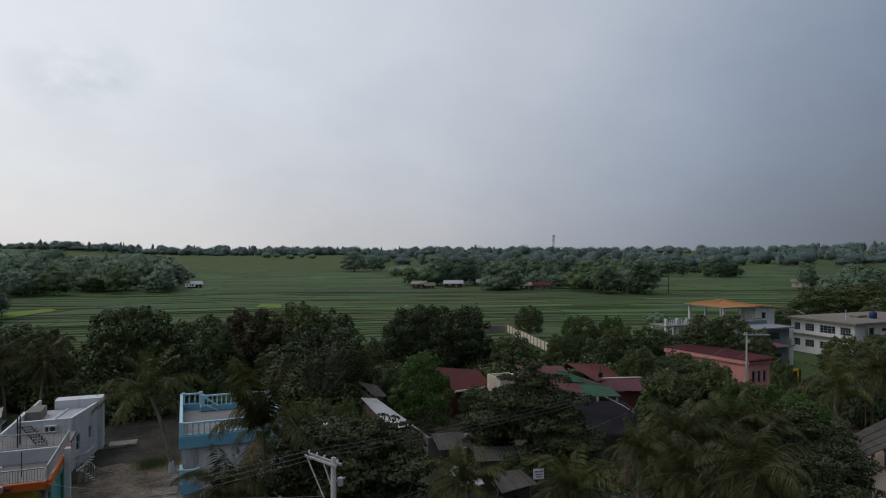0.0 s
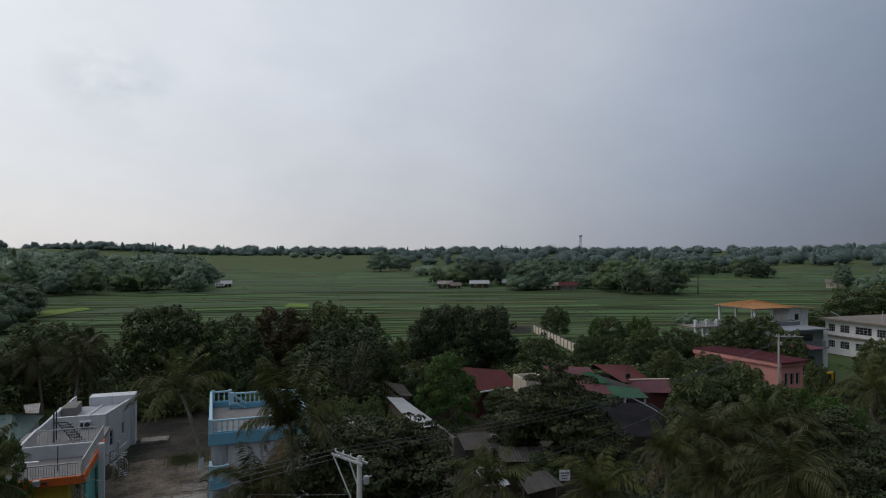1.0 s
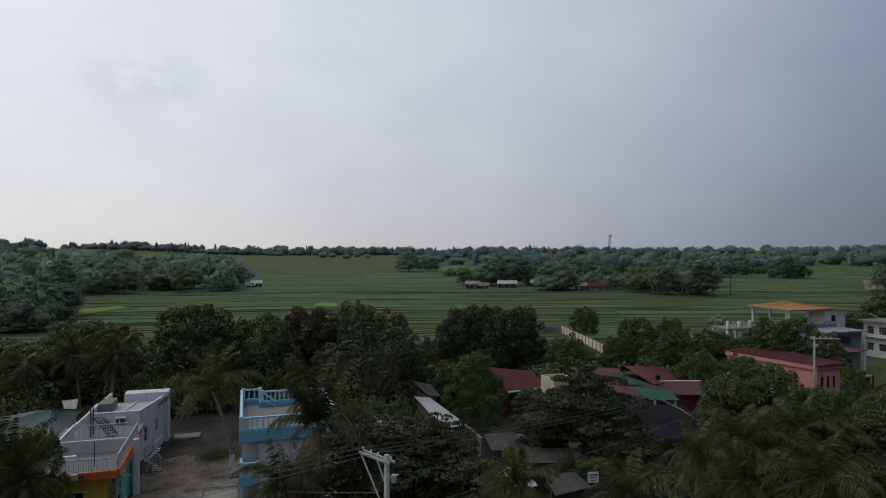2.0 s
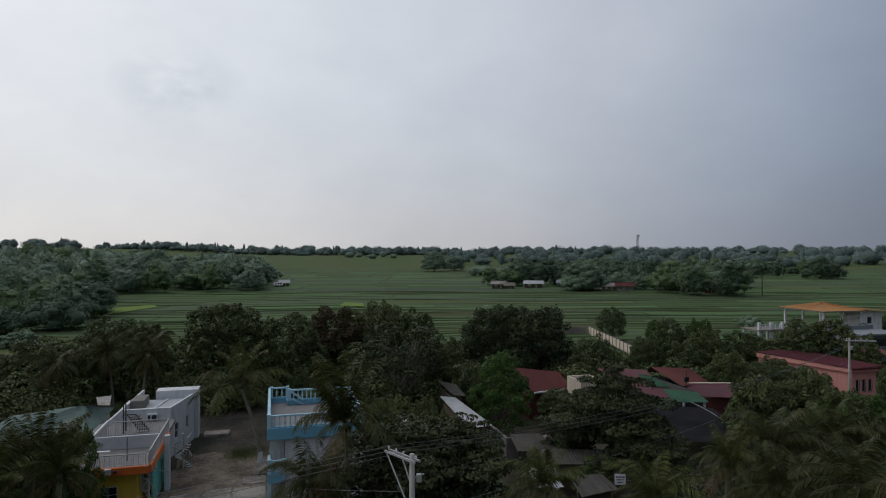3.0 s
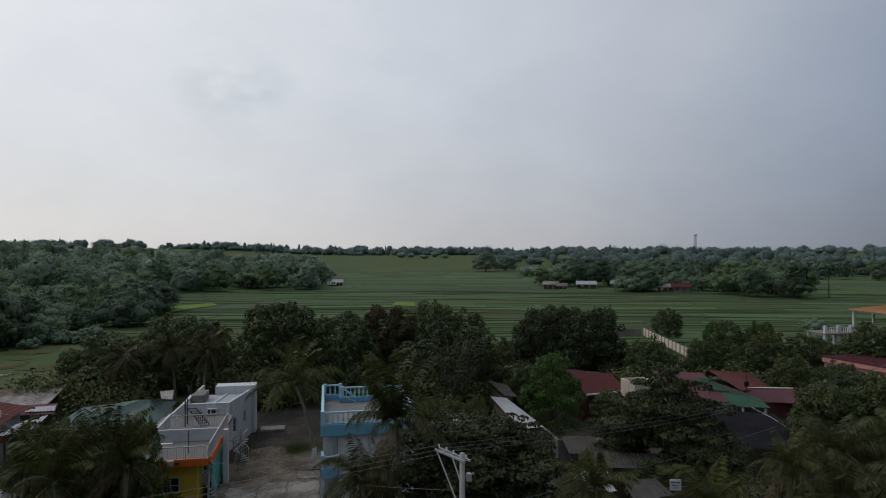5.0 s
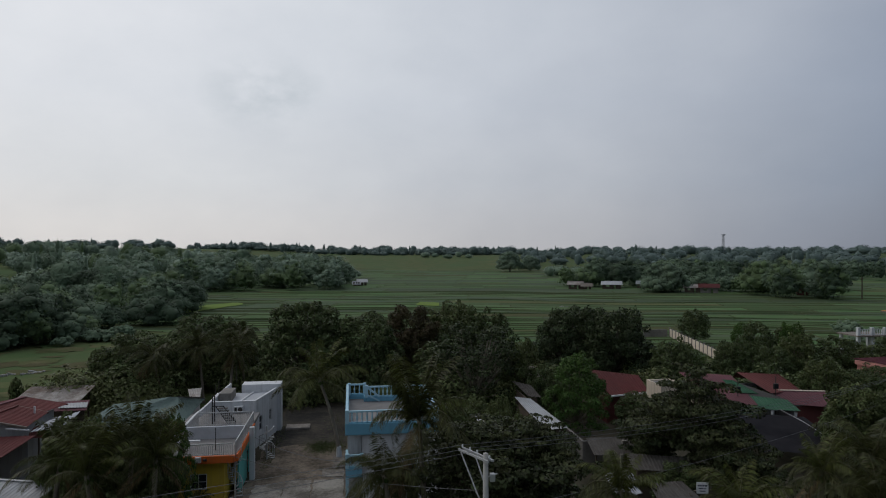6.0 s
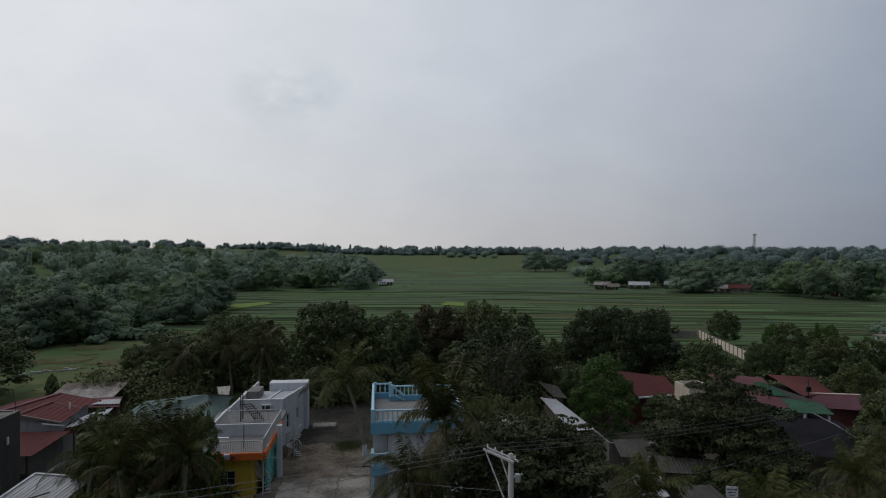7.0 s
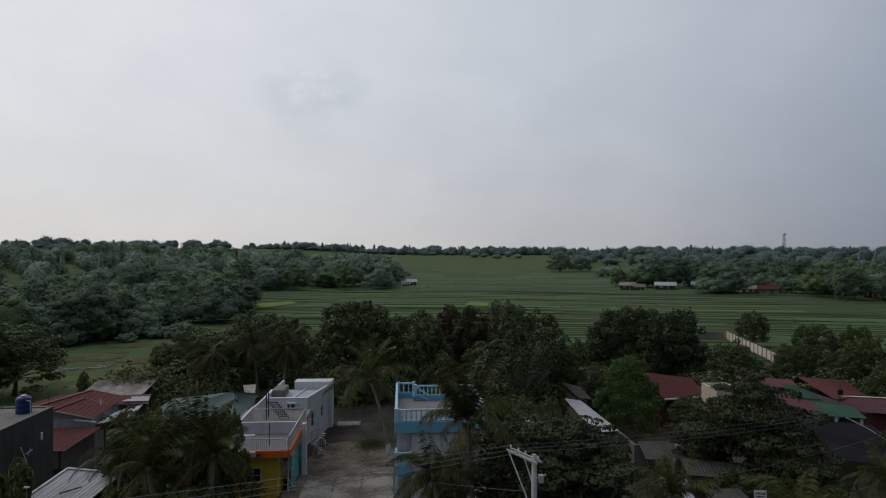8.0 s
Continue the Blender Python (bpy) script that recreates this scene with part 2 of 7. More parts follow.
M = dict(
    leaf=leafy("leaf_dark", (0.0548, 0.0808, 0.0331), (0.0914, 0.1053, 0.0411)),
    leaf_deep=leafy("leaf_deep", (0.0319, 0.0463, 0.0218), (0.0550, 0.0674, 0.0280)),
    leaf_mid=leafy("leaf_mid", (0.0703, 0.0975, 0.0365), (0.1094, 0.1177, 0.0465)),
    leaf_bright=leafy("leaf_bright", (0.0488, 0.0983, 0.0241), (0.0757, 0.1140, 0.0290)),
    leaf_red=leafy("leaf_red", (0.0773, 0.0523, 0.0310), (0.0588, 0.0622, 0.0256)),
    leaf_almond=leafy("leaf_almond", (0.0300, 0.0432, 0.0197), (0.0691, 0.0702, 0.0286), island=0.65),
    # main grove leaf colour is raised and blued for haze
    leaf_grove_haze=leafy("leaf_grove_haze", (0.0901, 0.1405, 0.0834), (0.1163, 0.1603, 0.0965), island=0.16, rough=0.7, through_light=0.02, down=0.05),
    leaf_grove_light=leafy("leaf_grove_light", (0.0920, 0.1420, 0.0580), (0.1080, 0.1530, 0.0660), island=0.16, rough=0.7, through_light=0.02, down=0.05),
    leaf_grove_dark=leafy("leaf_grove_dark", (0.0456, 0.0743, 0.0417), (0.0607, 0.0895, 0.0481), island=0.16, rough=0.7, through_light=0.02, down=0.05),
    # hill leaves, lightened so that the colour carries the haze
    leaf_hill_haze=leafy("leaf_hill_haze", (0.1379, 0.2002, 0.1248), (0.1670, 0.2233, 0.1380), island=0.1, rough=0.7, through_light=0.02, down=0.2),
    # skyline leaves: pale bluish colour stands for the haze before them
    leaf_far_haze=leafy("leaf_far_haze", (0.0896, 0.1322, 0.1120), (0.1098, 0.1501, 0.1254), island=0.05, rough=0.7, through_light=0.15, down=0.15),
    frond=leafy("frond", (0.0457, 0.0531, 0.0190), (0.0677, 0.0668, 0.0233), rough=0.42),
    frond_young=leafy("frond_young", (0.0615, 0.0750, 0.0204), (0.0896, 0.0910, 0.0257), rough=0.42),
    # brighter copy of the frond colour, painting light on the fronds
    frond_lit=leafy("frond_lit_tone", (0.0810, 0.0940, 0.0276), (0.1104, 0.1166, 0.0368), rough=0.42),
    rachis=material("frond_rib", (0.115, 0.112, 0.05), (0.08, 0.08, 0.035), rough=0.6, grain=3, bump=0),
    frond_dry=leafy("frond_dry", (0.16, 0.11, 0.05), (0.11, 0.08, 0.04)),
    bark=material("bark", (0.10, 0.08, 0.06), (0.16, 0.14, 0.11), rough=0.95, grain=9, bump=0.6),
    palm_bark=material("palm_bark", (0.23, 0.20, 0.16), (0.14, 0.12, 0.095), rough=0.95, grain=7, bump=0.5),
    grass=material("grass", (0.048, 0.088, 0.028), (0.112, 0.108, 0.050), rough=0.95, grain=1.5, blotch=0.5, bump=0.5, spec=0.06, broad=(0.064, 0.104, 0.042)),
    bund=material("bund", (0.054, 0.082, 0.034), (0.084, 0.086, 0.044), rough=0.95, grain=0.5, bump=0.5, spec=0.06),
    grass_dry=material("dry_grass", (0.118, 0.104, 0.056), (0.074, 0.090, 0.036), rough=0.97, grain=2.6, blotch=0.5, bump=0.6, spec=0.05, island=0.3),
    rice=material("rice", (0.055, 0.112, 0.040), (0.080, 0.120, 0.049), rough=0.9, grain=1.6, blotch=0.5, bump=0.4, island=0.27, spec=0.06, broad=(0.076, 0.108, 0.050)),
    rice_dark=material("rice_wet", (0.044, 0.076, 0.038), (0.064, 0.084, 0.042), rough=0.85, grain=1.6, blotch=0.5, bump=0.4, island=0.2, spec=0.1),
    rice_stubble=material("rice_stubble", (0.094, 0.096, 0.044), (0.078, 0.090, 0.038), rough=0.95, grain=1.3, blotch=0.5, bump=0.4, island=0.2, spec=0.05),
    rice_young=material("rice_young", (0.15, 0.215, 0.045), (0.115, 0.175, 0.045), rough=0.9, grain=1.2, bump=0.4, spec=0.06),
    dirt=material("dirt", (0.088, 0.074, 0.056), (0.044, 0.042, 0.029), rough=0.97, grain=1.3, blotch=0.5, bump=0.5, spec=0.06),
    drive_soil=material("pale_trodden_soil", (0.23, 0.186, 0.148), (0.070, 0.060, 0.046), rough=0.97, grain=3.4, blotch=0.5, bump=0.7, spec=0.06),
    gravel=material("gravel", (0.085, 0.074, 0.060), (0.030, 0.029, 0.027), rough=0.95, grain=2.2, blotch=0.5, bump=0.6, spec=0.06),
    sand=material("sand", (0.3915, 0.3045, 0.232), (0.29, 0.2248, 0.174), rough=0.97, grain=1.2, blotch=0.5, bump=0.5, spec=0.06),
    slab=material("concrete_slab", (0.33, 0.30, 0.265), (0.12, 0.105, 0.09), rough=0.9, grain=4.5, blotch=0.5, bump=0.3, vary=0.12, spec=0.06),
    concrete=material("concrete", (0.23, 0.215, 0.195), (0.14, 0.13, 0.118), rough=0.9, grain=3.0, blotch=0.45, bump=0.3, streak=0.5),
    pole=material("pole_concrete", (0.42, 0.41, 0.39), (0.33, 0.32, 0.30), rough=0.85, grain=6.0, blotch=0.4, bump=0.2, streak=0.25),
    white=material("white_paint", (0.64, 0.65, 0.67), (0.50, 0.51, 0.52), rough=0.7, grain=1.6, blotch=0.45, bump=0.12, streak=0.6, dirt=(0.3, 0.29, 0.28)),
    white_fresh=material("fresh_white_paint", (0.78, 0.77, 0.75), (0.66, 0.65, 0.63), rough=0.7, grain=1.6, blotch=0.4, bump=0.1, streak=0.45, dirt=(0.42, 0.4, 0.37)),
    white_flat=material("white_coating", (0.50, 0.52, 0.55), (0.37, 0.38, 0.40), rough=0.75, grain=1.2, blotch=0.5, bump=0.1),
    cream=material("cream_paint", (0.62, 0.53, 0.42), (0.5, 0.42, 0.34), rough=0.8, grain=2, streak=0.4),
    blue=material("sky_blue_paint", (0.17, 0.40, 0.53), (0.13, 0.32, 0.44), rough=0.55, grain=2.0, blotch=0.35, bump=0.08, streak=0.25, dirt=(0.12, 0.2, 0.26)),
    blue_pale=material("pale_blue_paint", (0.38, 0.58, 0.67), (0.29, 0.48, 0.58), rough=0.6, grain=2.0, blotch=0.35, bump=0.08, streak=0.3, dirt=(0.2, 0.26, 0.3)),
    floor_grey=material("deck_screed", (0.25, 0.238, 0.23), (0.165, 0.157, 0.152), rough=0.85, grain=1.5, blotch=0.5),
    yellow=material("yellow_paint", (0.62, 0.44, 0.05), (0.5, 0.34, 0.05), rough=0.65, grain=2, streak=0.3),
    orange=material("orange_paint", (0.70, 0.15, 0.02), (0.55, 0.12, 0.03), rough=0.6, grain=2, streak=0.25),
    teal=material("teal_paint", (0.12, 0.42, 0.38), (0.09, 0.32, 0.3), rough=0.6, grain=2, streak=0.25),
    pink=material("salmon_paint", (0.68, 0.31, 0.265), (0.56, 0.25, 0.215), rough=0.75, grain=1.5, streak=0.35, dirt=(0.25, 0.14, 0.12)),
    grey_wall=material("grey_render", (0.36, 0.37, 0.38), (0.26, 0.265, 0.27), rough=0.85, grain=2, streak=0.4),
    blue_grey=material("blue_grey_paint", (0.22, 0.238, 0.256), (0.165, 0.18, 0.198), rough=0.75, grain=2, streak=0.4),
    black_wall=material("black_rendered_wall", (0.032, 0.031, 0.031), (0.06, 0.055, 0.052), rough=0.8, grain=1.5, blotch=0.5, streak=0.4),
    roof_red=material("red_roof_sheet", (0.105, 0.022, 0.022), (0.075, 0.02, 0.02), rough=0.75, spec=0.15, grain=1.0, blotch=0.5, bump=0.05, streak=0.5, dirt=(0.13, 0.06, 0.05)),
    roof_brick=material("brick_red_roof_sheet", (0.155, 0.05, 0.047), (0.11, 0.04, 0.038), rough=0.8, spec=0.15, grain=1.0, blotch=0.5, streak=0.4, dirt=(0.14, 0.06, 0.05)),
    roof_maroon=material("maroon_roof_sheet", (0.12, 0.028, 0.036), (0.085, 0.024, 0.03), rough=0.75, spec=0.15, grain=0.9, blotch=0.5, streak=0.35, dirt=(0.1, 0.05, 0.05)),
    roof_plum=material("plum_roof_sheet", (0.15, 0.06, 0.07), (0.105, 0.046, 0.054), rough=0.75, spec=0.15, grain=0.9, blotch=0.5, streak=0.35, dirt=(0.1, 0.05, 0.05)),
    roof_green=material("green_roof_sheet", (0.040, 0.115, 0.065), (0.030, 0.085, 0.050), rough=0.75, spec=0.15, grain=1.0, blotch=0.5, streak=0.35, dirt=(0.08, 0.1, 0.08)),
    roof_sage=material("sage_roof_sheet", (0.18, 0.24, 0.22), (0.13, 0.175, 0.16), rough=0.75, spec=0.15, grain=1.0, blotch=0.5, streak=0.35),
    roof_orange=material("orange_roof_sheet", (0.425, 0.2167, 0.085), (0.34, 0.1615, 0.068), rough=0.75, spec=0.15, grain=1.0, blotch=0.4, streak=0.3, dirt=(0.3, 0.16, 0.08)),
    roof_tin=material("galvanised_roof_sheet", (0.36, 0.375, 0.395), (0.26, 0.267, 0.28), rough=0.42, metal=0.35, grain=1.2, blotch=0.5, streak=0.4, dirt=(0.28, 0.25, 0.22), vary=0.1),
    roof_rust=material("rusty_tin_sheet", (0.40, 0.38, 0.36), (0.15, 0.11, 0.085), rough=0.7, metal=0.2, grain=2.6, blotch=0.5, streak=0.7, dirt=(0.13, 0.085, 0.06), vary=0.2),
    roof_drab=material("drab_roof_edge", (0.198, 0.1716, 0.1452), (0.1452, 0.1188, 0.099), rough=0.85, grain=2, streak=0.4),
    roof_old=material("old_tin_sheet", (0.105, 0.098, 0.090), (0.060, 0.052, 0.046), rough=0.85, grain=2.4, blotch=0.5, streak=0.6, dirt=(0.05, 0.04, 0.032), vary=0.1),
    thatch=material("nipa_thatch", (0.115, 0.102, 0.085), (0.065, 0.056, 0.046), rough=0.97, grain=6, bump=0.8, blotch=0.5),
    wood=material("weathered_wood", (0.10, 0.078, 0.056), (0.064, 0.05, 0.04), rough=0.9, grain=6, bump=0.3),
    steel=material("painted_steel", (0.5, 0.51, 0.52), (0.36, 0.36, 0.36), rough=0.5, metal=0.3, grain=5),
    dark_steel=material("dark_steel", (0.045, 0.047, 0.05), (0.09, 0.07, 0.055), rough=0.6, metal=0.4, grain=5),
    wire=material("cable", (0.15, 0.15, 0.1575), (0.12, 0.12, 0.12), rough=0.6, grain=5, bump=0),
    net=material("shade_net", (0.014, 0.014, 0.017), (0.024, 0.023, 0.026), spec=0.03, rough=1.0, grain=3, blotch=0.5, bump=0.4),
    tank=material("blue_plastic", (0.012, 0.03, 0.12), (0.018, 0.036, 0.096), rough=0.4, grain=2, bump=0),
    yellow_steel=material("yellow_machine_paint", (0.72, 0.42, 0.02), (0.6, 0.35, 0.03), rough=0.45, grain=3),
    sign=material("sign_board", (0.75, 0.75, 0.74), (0.65, 0.65, 0.64), rough=0.5, grain=3, bump=0),
    ink=material("sign_ink", (0.06, 0.06, 0.09), rough=0.6, bump=0),
    litter=material("pale_litter", (0.34, 0.34, 0.33), (0.2, 0.2, 0.19), rough=0.8, grain=4),
)


def glass_pane(name, tint):
    m = bpy.data.materials.new(name)
    m.use_nodes = True
    bs = m.node_tree.nodes["Principled BSDF"]
    bs.inputs["Base Color"].default_value = (*tint, 1)
    bs.inputs["Roughness"].default_value = 0.12
    bs.inputs["Specular IOR Level"].default_value = 0.6
    n = node(m.node_tree, "ShaderNodeTexNoise", Scale=0.7, Detail=2.0)
    b = node(m.node_tree, "ShaderNodeBump", Strength=0.05, Distance=0.02)
    m.node_tree.links.new(n.outputs[0], b.inputs["Height"])
    m.node_tree.links.new(b.outputs[0], bs.inputs["Normal"])
    return m


M["glass"] = glass_pane("window_glass", (0.02, 0.024, 0.03))


# ---- building helpers ----
def thing(name, label, category, at=(0, 0, 0), rz=0.0, group="", kind=""):
    ob = new(name)
    ob.empty_display_size = 0.2
    ob.matrix_basis = pose(*at, 0, 0, rz)
    return tagged(ob, label, category, group, kind)


def part(name, shape, mat, parent=None, label="", smooth=False):
    """Links a bmesh (or a mesh) as one object, under parent if there is one; a list of them as one object each."""
    if isinstance(shape, list):
        return [part(name, one, mat, parent, label, smooth) for one in shape][0]
    if isinstance(shape, bmesh.types.BMesh):
        data = bpy.data.meshes.new(name)
        shape.to_mesh(data)
        shape.free()
    else:
        data = shape
    if mat and not data.materials:
        data.materials.append(mat)
    if smooth:
        data.polygons.foreach_set("use_smooth", [True] * len(data.polygons))
    ob = new(name, data)
    if parent:
        ob.parent = parent
    if label:
        ob["label"] = label
    return ob


def arrays(name, verts, faces, mat, normals=None):
    """A mesh from numpy arrays of corners and of faces with the same number of corners each; normals: one for each corner, for soft crowns."""
    data = bpy.data.meshes.new(name)
    verts, faces = np.asarray(verts, np.float32), np.asarray(faces, np.int32)
    n, k = faces.shape
    data.vertices.add(len(verts))
    data.vertices.foreach_set("co", verts.ravel())
    data.loops.add(n * k)
    data.loops.foreach_set("vertex_index", faces.ravel())
    data.polygons.add(n)
    data.polygons.foreach_set("loop_start", np.arange(n, dtype=np.int32) * k)
    data.update(calc_edges=True)
    if normals is not None:
        data.attributes.new("custom_normal", "FLOAT_VECTOR", "POINT").data.foreach_set("vector", np.asarray(normals, np.float32).ravel())
    data.materials.append(mat)
    return data


BOX = ((0, 2, 3, 1), (4, 5, 7, 6), (0, 1, 5, 4), (2, 6, 7, 3), (0, 4, 6, 2), (1, 3, 7, 5))


def box(bm, x0, x1, y0, y1, z0, z1):
    vs = [bm.verts.new((x, y, z)) for z in (z0, z1) for y in (y0, y1) for x in (x0, x1)]
    for f in BOX:
        bm.faces.new([vs[i] for i in f])
    return bm


def boxes(*rows):
    """One box as a bmesh, or several as a list that part() links one by one."""
    made = [box(bmesh.new(), *r) for r in rows]
    return made[0] if len(made) == 1 else made


def soft_box(x0, x1, y0, y1, z0, z1, edge=0.03):
    bm = box(bmesh.new(), x0, x1, y0, y1, z0, z1)
    bmesh.ops.bevel(bm, geom=bm.edges[:], offset=edge, segments=1, affect="EDGES")
    return bm


def bar(bm, a, b, w, d=None):
    """A square bar from a to b."""
    a, b = Vector(a), Vector(b)
    d = d or w
    way = (b - a).normalized()
    side = way.cross(Vector((0, 0, 1)))
    side = side.normalized() if side.length > 1e-4 else Vector((1, 0, 0))
    up = side.cross(way)
    vs = [bm.verts.new(p + side * sx * w / 2 + up * sy * d / 2) for p in (a, b) for sx, sy in ((-1, -1), (1, -1), (1, 1), (-1, 1))]
    for f in ((3, 2, 1, 0), (4, 5, 6, 7), (0, 1, 5, 4), (1, 2, 6, 5), (2, 3, 7, 6), (3, 0, 4, 7)):
        bm.faces.new([vs[i] for i in f])
    return bm


def tube(bm, points, radii, sides=8, cap=True):
    """A round tube along points with a radius at each."""
    rings = []
    points = [Vector(p) for p in points]
    for k, p in enumerate(points):
        way = (points[min(k + 1, len(points) - 1)] - points[max(k - 1, 0)]).normalized()
        side = way.cross(Vector((0.13, 0.97, 0.2))).normalized()
        up = side.cross(way)
        r = radii[k] if hasattr(radii, "__len__") else radii
        rings.append([bm.verts.new(p + (side * math.cos(6.2832 * j / sides) + up * math.sin(6.2832 * j / sides)) * r) for j in range(sides)])
    for a, b in zip(rings, rings[1:]):
        for j in range(sides):
            bm.faces.new((a[j], a[(j + 1) % sides], b[(j + 1) % sides], b[j]))
    if cap:
        bm.faces.new(rings[0][::-1])
        bm.faces.new(rings[-1])
    return bm


def lathe(bm, profile, sides=8, at=(0, 0, 0)):
    """Turned shape from (radius, height) rows."""
    rings = [[bm.verts.new((at[0] + r * math.cos(6.2832 * j / sides), at[1] + r * math.sin(6.2832 * j / sides), at[2] + z)) for j in range(sides)] for r, z in profile]
    for a, b in zip(rings, rings[1:]):
        for j in range(sides):
            bm.faces.new((a[j], a[(j + 1) % sides], b[(j + 1) % sides], b[j]))
    bm.faces.new(rings[0][::-1])
    bm.faces.new(rings[-1])
    return bm


def wall_slab(bm, along, at, a0, a1, z0, z1, thick, holes=()):
    """A wall along x or y at the coordinate at, with its thickness behind, and openings (a0, a1, z0, z1) cut through it."""
    us = sorted({a0, a1, *[h[0] for h in holes], *[h[1] for h in holes]})
    ws = sorted({z0, z1, *[h[2] for h in holes], *[h[3] for h in holes]})
    made = {}

    def corner(i, k, side):
        if (i, k, side) not in made:
            d = at + thick * side
            made[i, k, side] = bm.verts.new((us[i], d, ws[k]) if along == "x" else (d, us[i], ws[k]))
        return made[i, k, side]

    def solid(i, k):
        if not (0 <= i < len(us) - 1 and 0 <= k < len(ws) - 1):
            return False
        return not any(h[0] <= us[i] and us[i + 1] <= h[1] and h[2] <= ws[k] and ws[k + 1] <= h[3] for h in holes)

    for i in range(len(us) - 1):
        for k in range(len(ws) - 1):
            if not solid(i, k):
                continue
            ring = ((i, k), (i + 1, k), (i + 1, k + 1), (i, k + 1))
            bm.faces.new([corner(*c, 0) for c in ring])
            bm.faces.new([corner(*c, 1) for c in ring[::-1]])
            for j, (di, dk) in enumerate(((0, -1), (1, 0), (0, 1), (-1, 0))):
                if not solid(i + di, k + dk):
                    p, q = ring[j], ring[(j + 1) % 4]
                    bm.faces.new((corner(*p, 0), corner(*p, 1), corner(*q, 1), corner(*q, 0)))
    bmesh.ops.recalc_face_normals(bm, faces=bm.faces[:])
    return bm


def roof_sheet(a, b, c, d, rib=0.32, height=0.035, thick=0.02):
    """A ribbed metal sheet: a to b along the ridge, d to c along the eave."""
    a, b, c, d = (Vector(p) for p in (a, b, c, d))
    n = max(2, int((b - a).length / rib), int((c - d).length / rib))
    up = (b - a).cross(d - a)
    if up.length < 1e-6:
        up = (c - d).cross(d - a)
    up = up.normalized()
    if up.z < 0:
        up = -up
    bm = bmesh.new()
    tops, unders = [], []
    for k in range(n):
        for s, h in ((0.0, 0), (0.55, 0), (0.68, 1), (0.87, 1)):
            u = (k + s) / n
            tops.append([bm.verts.new(p + up * h * height) for p in (a.lerp(b, u), d.lerp(c, u))])
            unders.append([bm.verts.new(p + up * (h * height - thick)) for p in (a.lerp(b, u), d.lerp(c, u))])
    tops.append([bm.verts.new(p) for p in (b, c)])
    unders.append([bm.verts.new(p - up * thick) for p in (b, c)])
    for i in range(len(tops) - 1):
        bm.faces.new((tops[i][0], tops[i][1], tops[i + 1][1], tops[i + 1][0]))
        bm.faces.new((unders[i][0], unders[i + 1][0], unders[i + 1][1], unders[i][1]))
        bm.faces.new((tops[i][1], unders[i][1], unders[i + 1][1], tops[i + 1][1]))
        bm.faces.new((tops[i][0], tops[i + 1][0], unders[i + 1][0], unders[i][0]))
    return bm


def window(parent, along, at, a0, a1, z0, z1, facing=-1, bars=(2, 3), frame_mat="white", grille="dark_steel"):
    """A window in the opening: frame, pane and grille; facing -1 toward smaller coordinates."""
    w = part("window", window_bars(along, at - facing * 0.05, a0, a1, z0, z1, 0.06, 0.05, (1, 1)), M[frame_mat], parent)
    p = at - facing * 0.08
    pane = boxes((a0, a1, p, p + 0.012, z0, z1)) if along == "x" else boxes((p, p + 0.012, a0, a1, z0, z1))
    part("pane", pane, M["glass"], w)
    if grille:
        part("grille", window_bars(along, at + facing * 0.03, a0, a1, z0, z1, 0.035, 0.02, bars), M[grille], w, "dark welded steel window grille")
    return w


def window_bars(along, at, a0, a1, z0, z1, width, depth, cells):
    bm = bmesh.new()
    nx, nz = cells
    def put(u0, u1, w0, w1):
        if along == "x":
            box(bm, u0, u1, at - depth / 2, at + depth / 2, w0, w1)
        else:
            box(bm, at - depth / 2, at + depth / 2, u0, u1, w0, w1)
    for k in range(nx + 1):
        u = a0 + (a1 - a0 - width) * k / nx
        put(u, u + width, z0, z1)
    for k in range(nz + 1):
        w = z0 + (z1 - z0 - width) * k / nz
        put(a0, a1, w, w + width * 0.98)
    return bm


def polar(az, r, z=0.0):
    """A place by its bearing (degrees from +y toward -x) and distance."""
    return Vector((-math.sin(radians(az)) * r, math.cos(radians(az)) * r, z))


# ---- the setting: ground, fields, yard, beach ----
def smooth(v):
    v = min(1.0, max(0.0, v))
    return v * v * (3 - 2 * v)


def land(x, y):
    """Height of the land: flat village and fields, low hills beyond."""
    r = math.hypot(x, y)
    az = math.degrees(math.atan2(-x, y))
    h = 13.0 * smooth((r - 520) / 620)
    h += 7.0 * smooth((r - 260) / 260) * smooth((az - 8) / 14) * smooth((150 - az) / 40)
    h += 5.0 * smooth((r - 380) / 260) * smooth((az - 0) / 9) * smooth((60 - az) / 20)
    h += 5.0 * smooth((r - 420) / 400) * smooth((-az - 44) / 12)
    return h * (0.85 + 0.3 * noise.noise((x / 160, y / 160, 0.3))) + 0.0


radii = [0, 15, 30, 45, 60, 75, 90, 110, 130, 160, 200, 240, 280, 320, 360, 400, 450, 500, 560, 620, 700, 780, 860, 950, 1050, 1200, 1400, 1700, 2200, 3000, 4600]
SEGS = 144
verts, faces = [(0, 0, 0)], []
for r in radii[1:]:
    for k in range(SEGS):
        p = polar(k * 360 / SEGS, r)
        verts.append((p.x, p.y, land(p.x, p.y) if r < 2000 else 13.0))
bm = bmesh.new()
vs = [bm.verts.new(v) for v in verts]
for k in range(SEGS):
    bm.faces.new((vs[0], vs[1 + k], vs[1 + (k + 1) % SEGS]))
for i in range(len(radii) - 2):
    a, b = 1 + i * SEGS, 1 + (i + 1) * SEGS
    for k in range(SEGS):
        q = (k + 1) % SEGS
        bm.faces.new((vs[a + k], vs[b + k], vs[b + q], vs[a + q]))
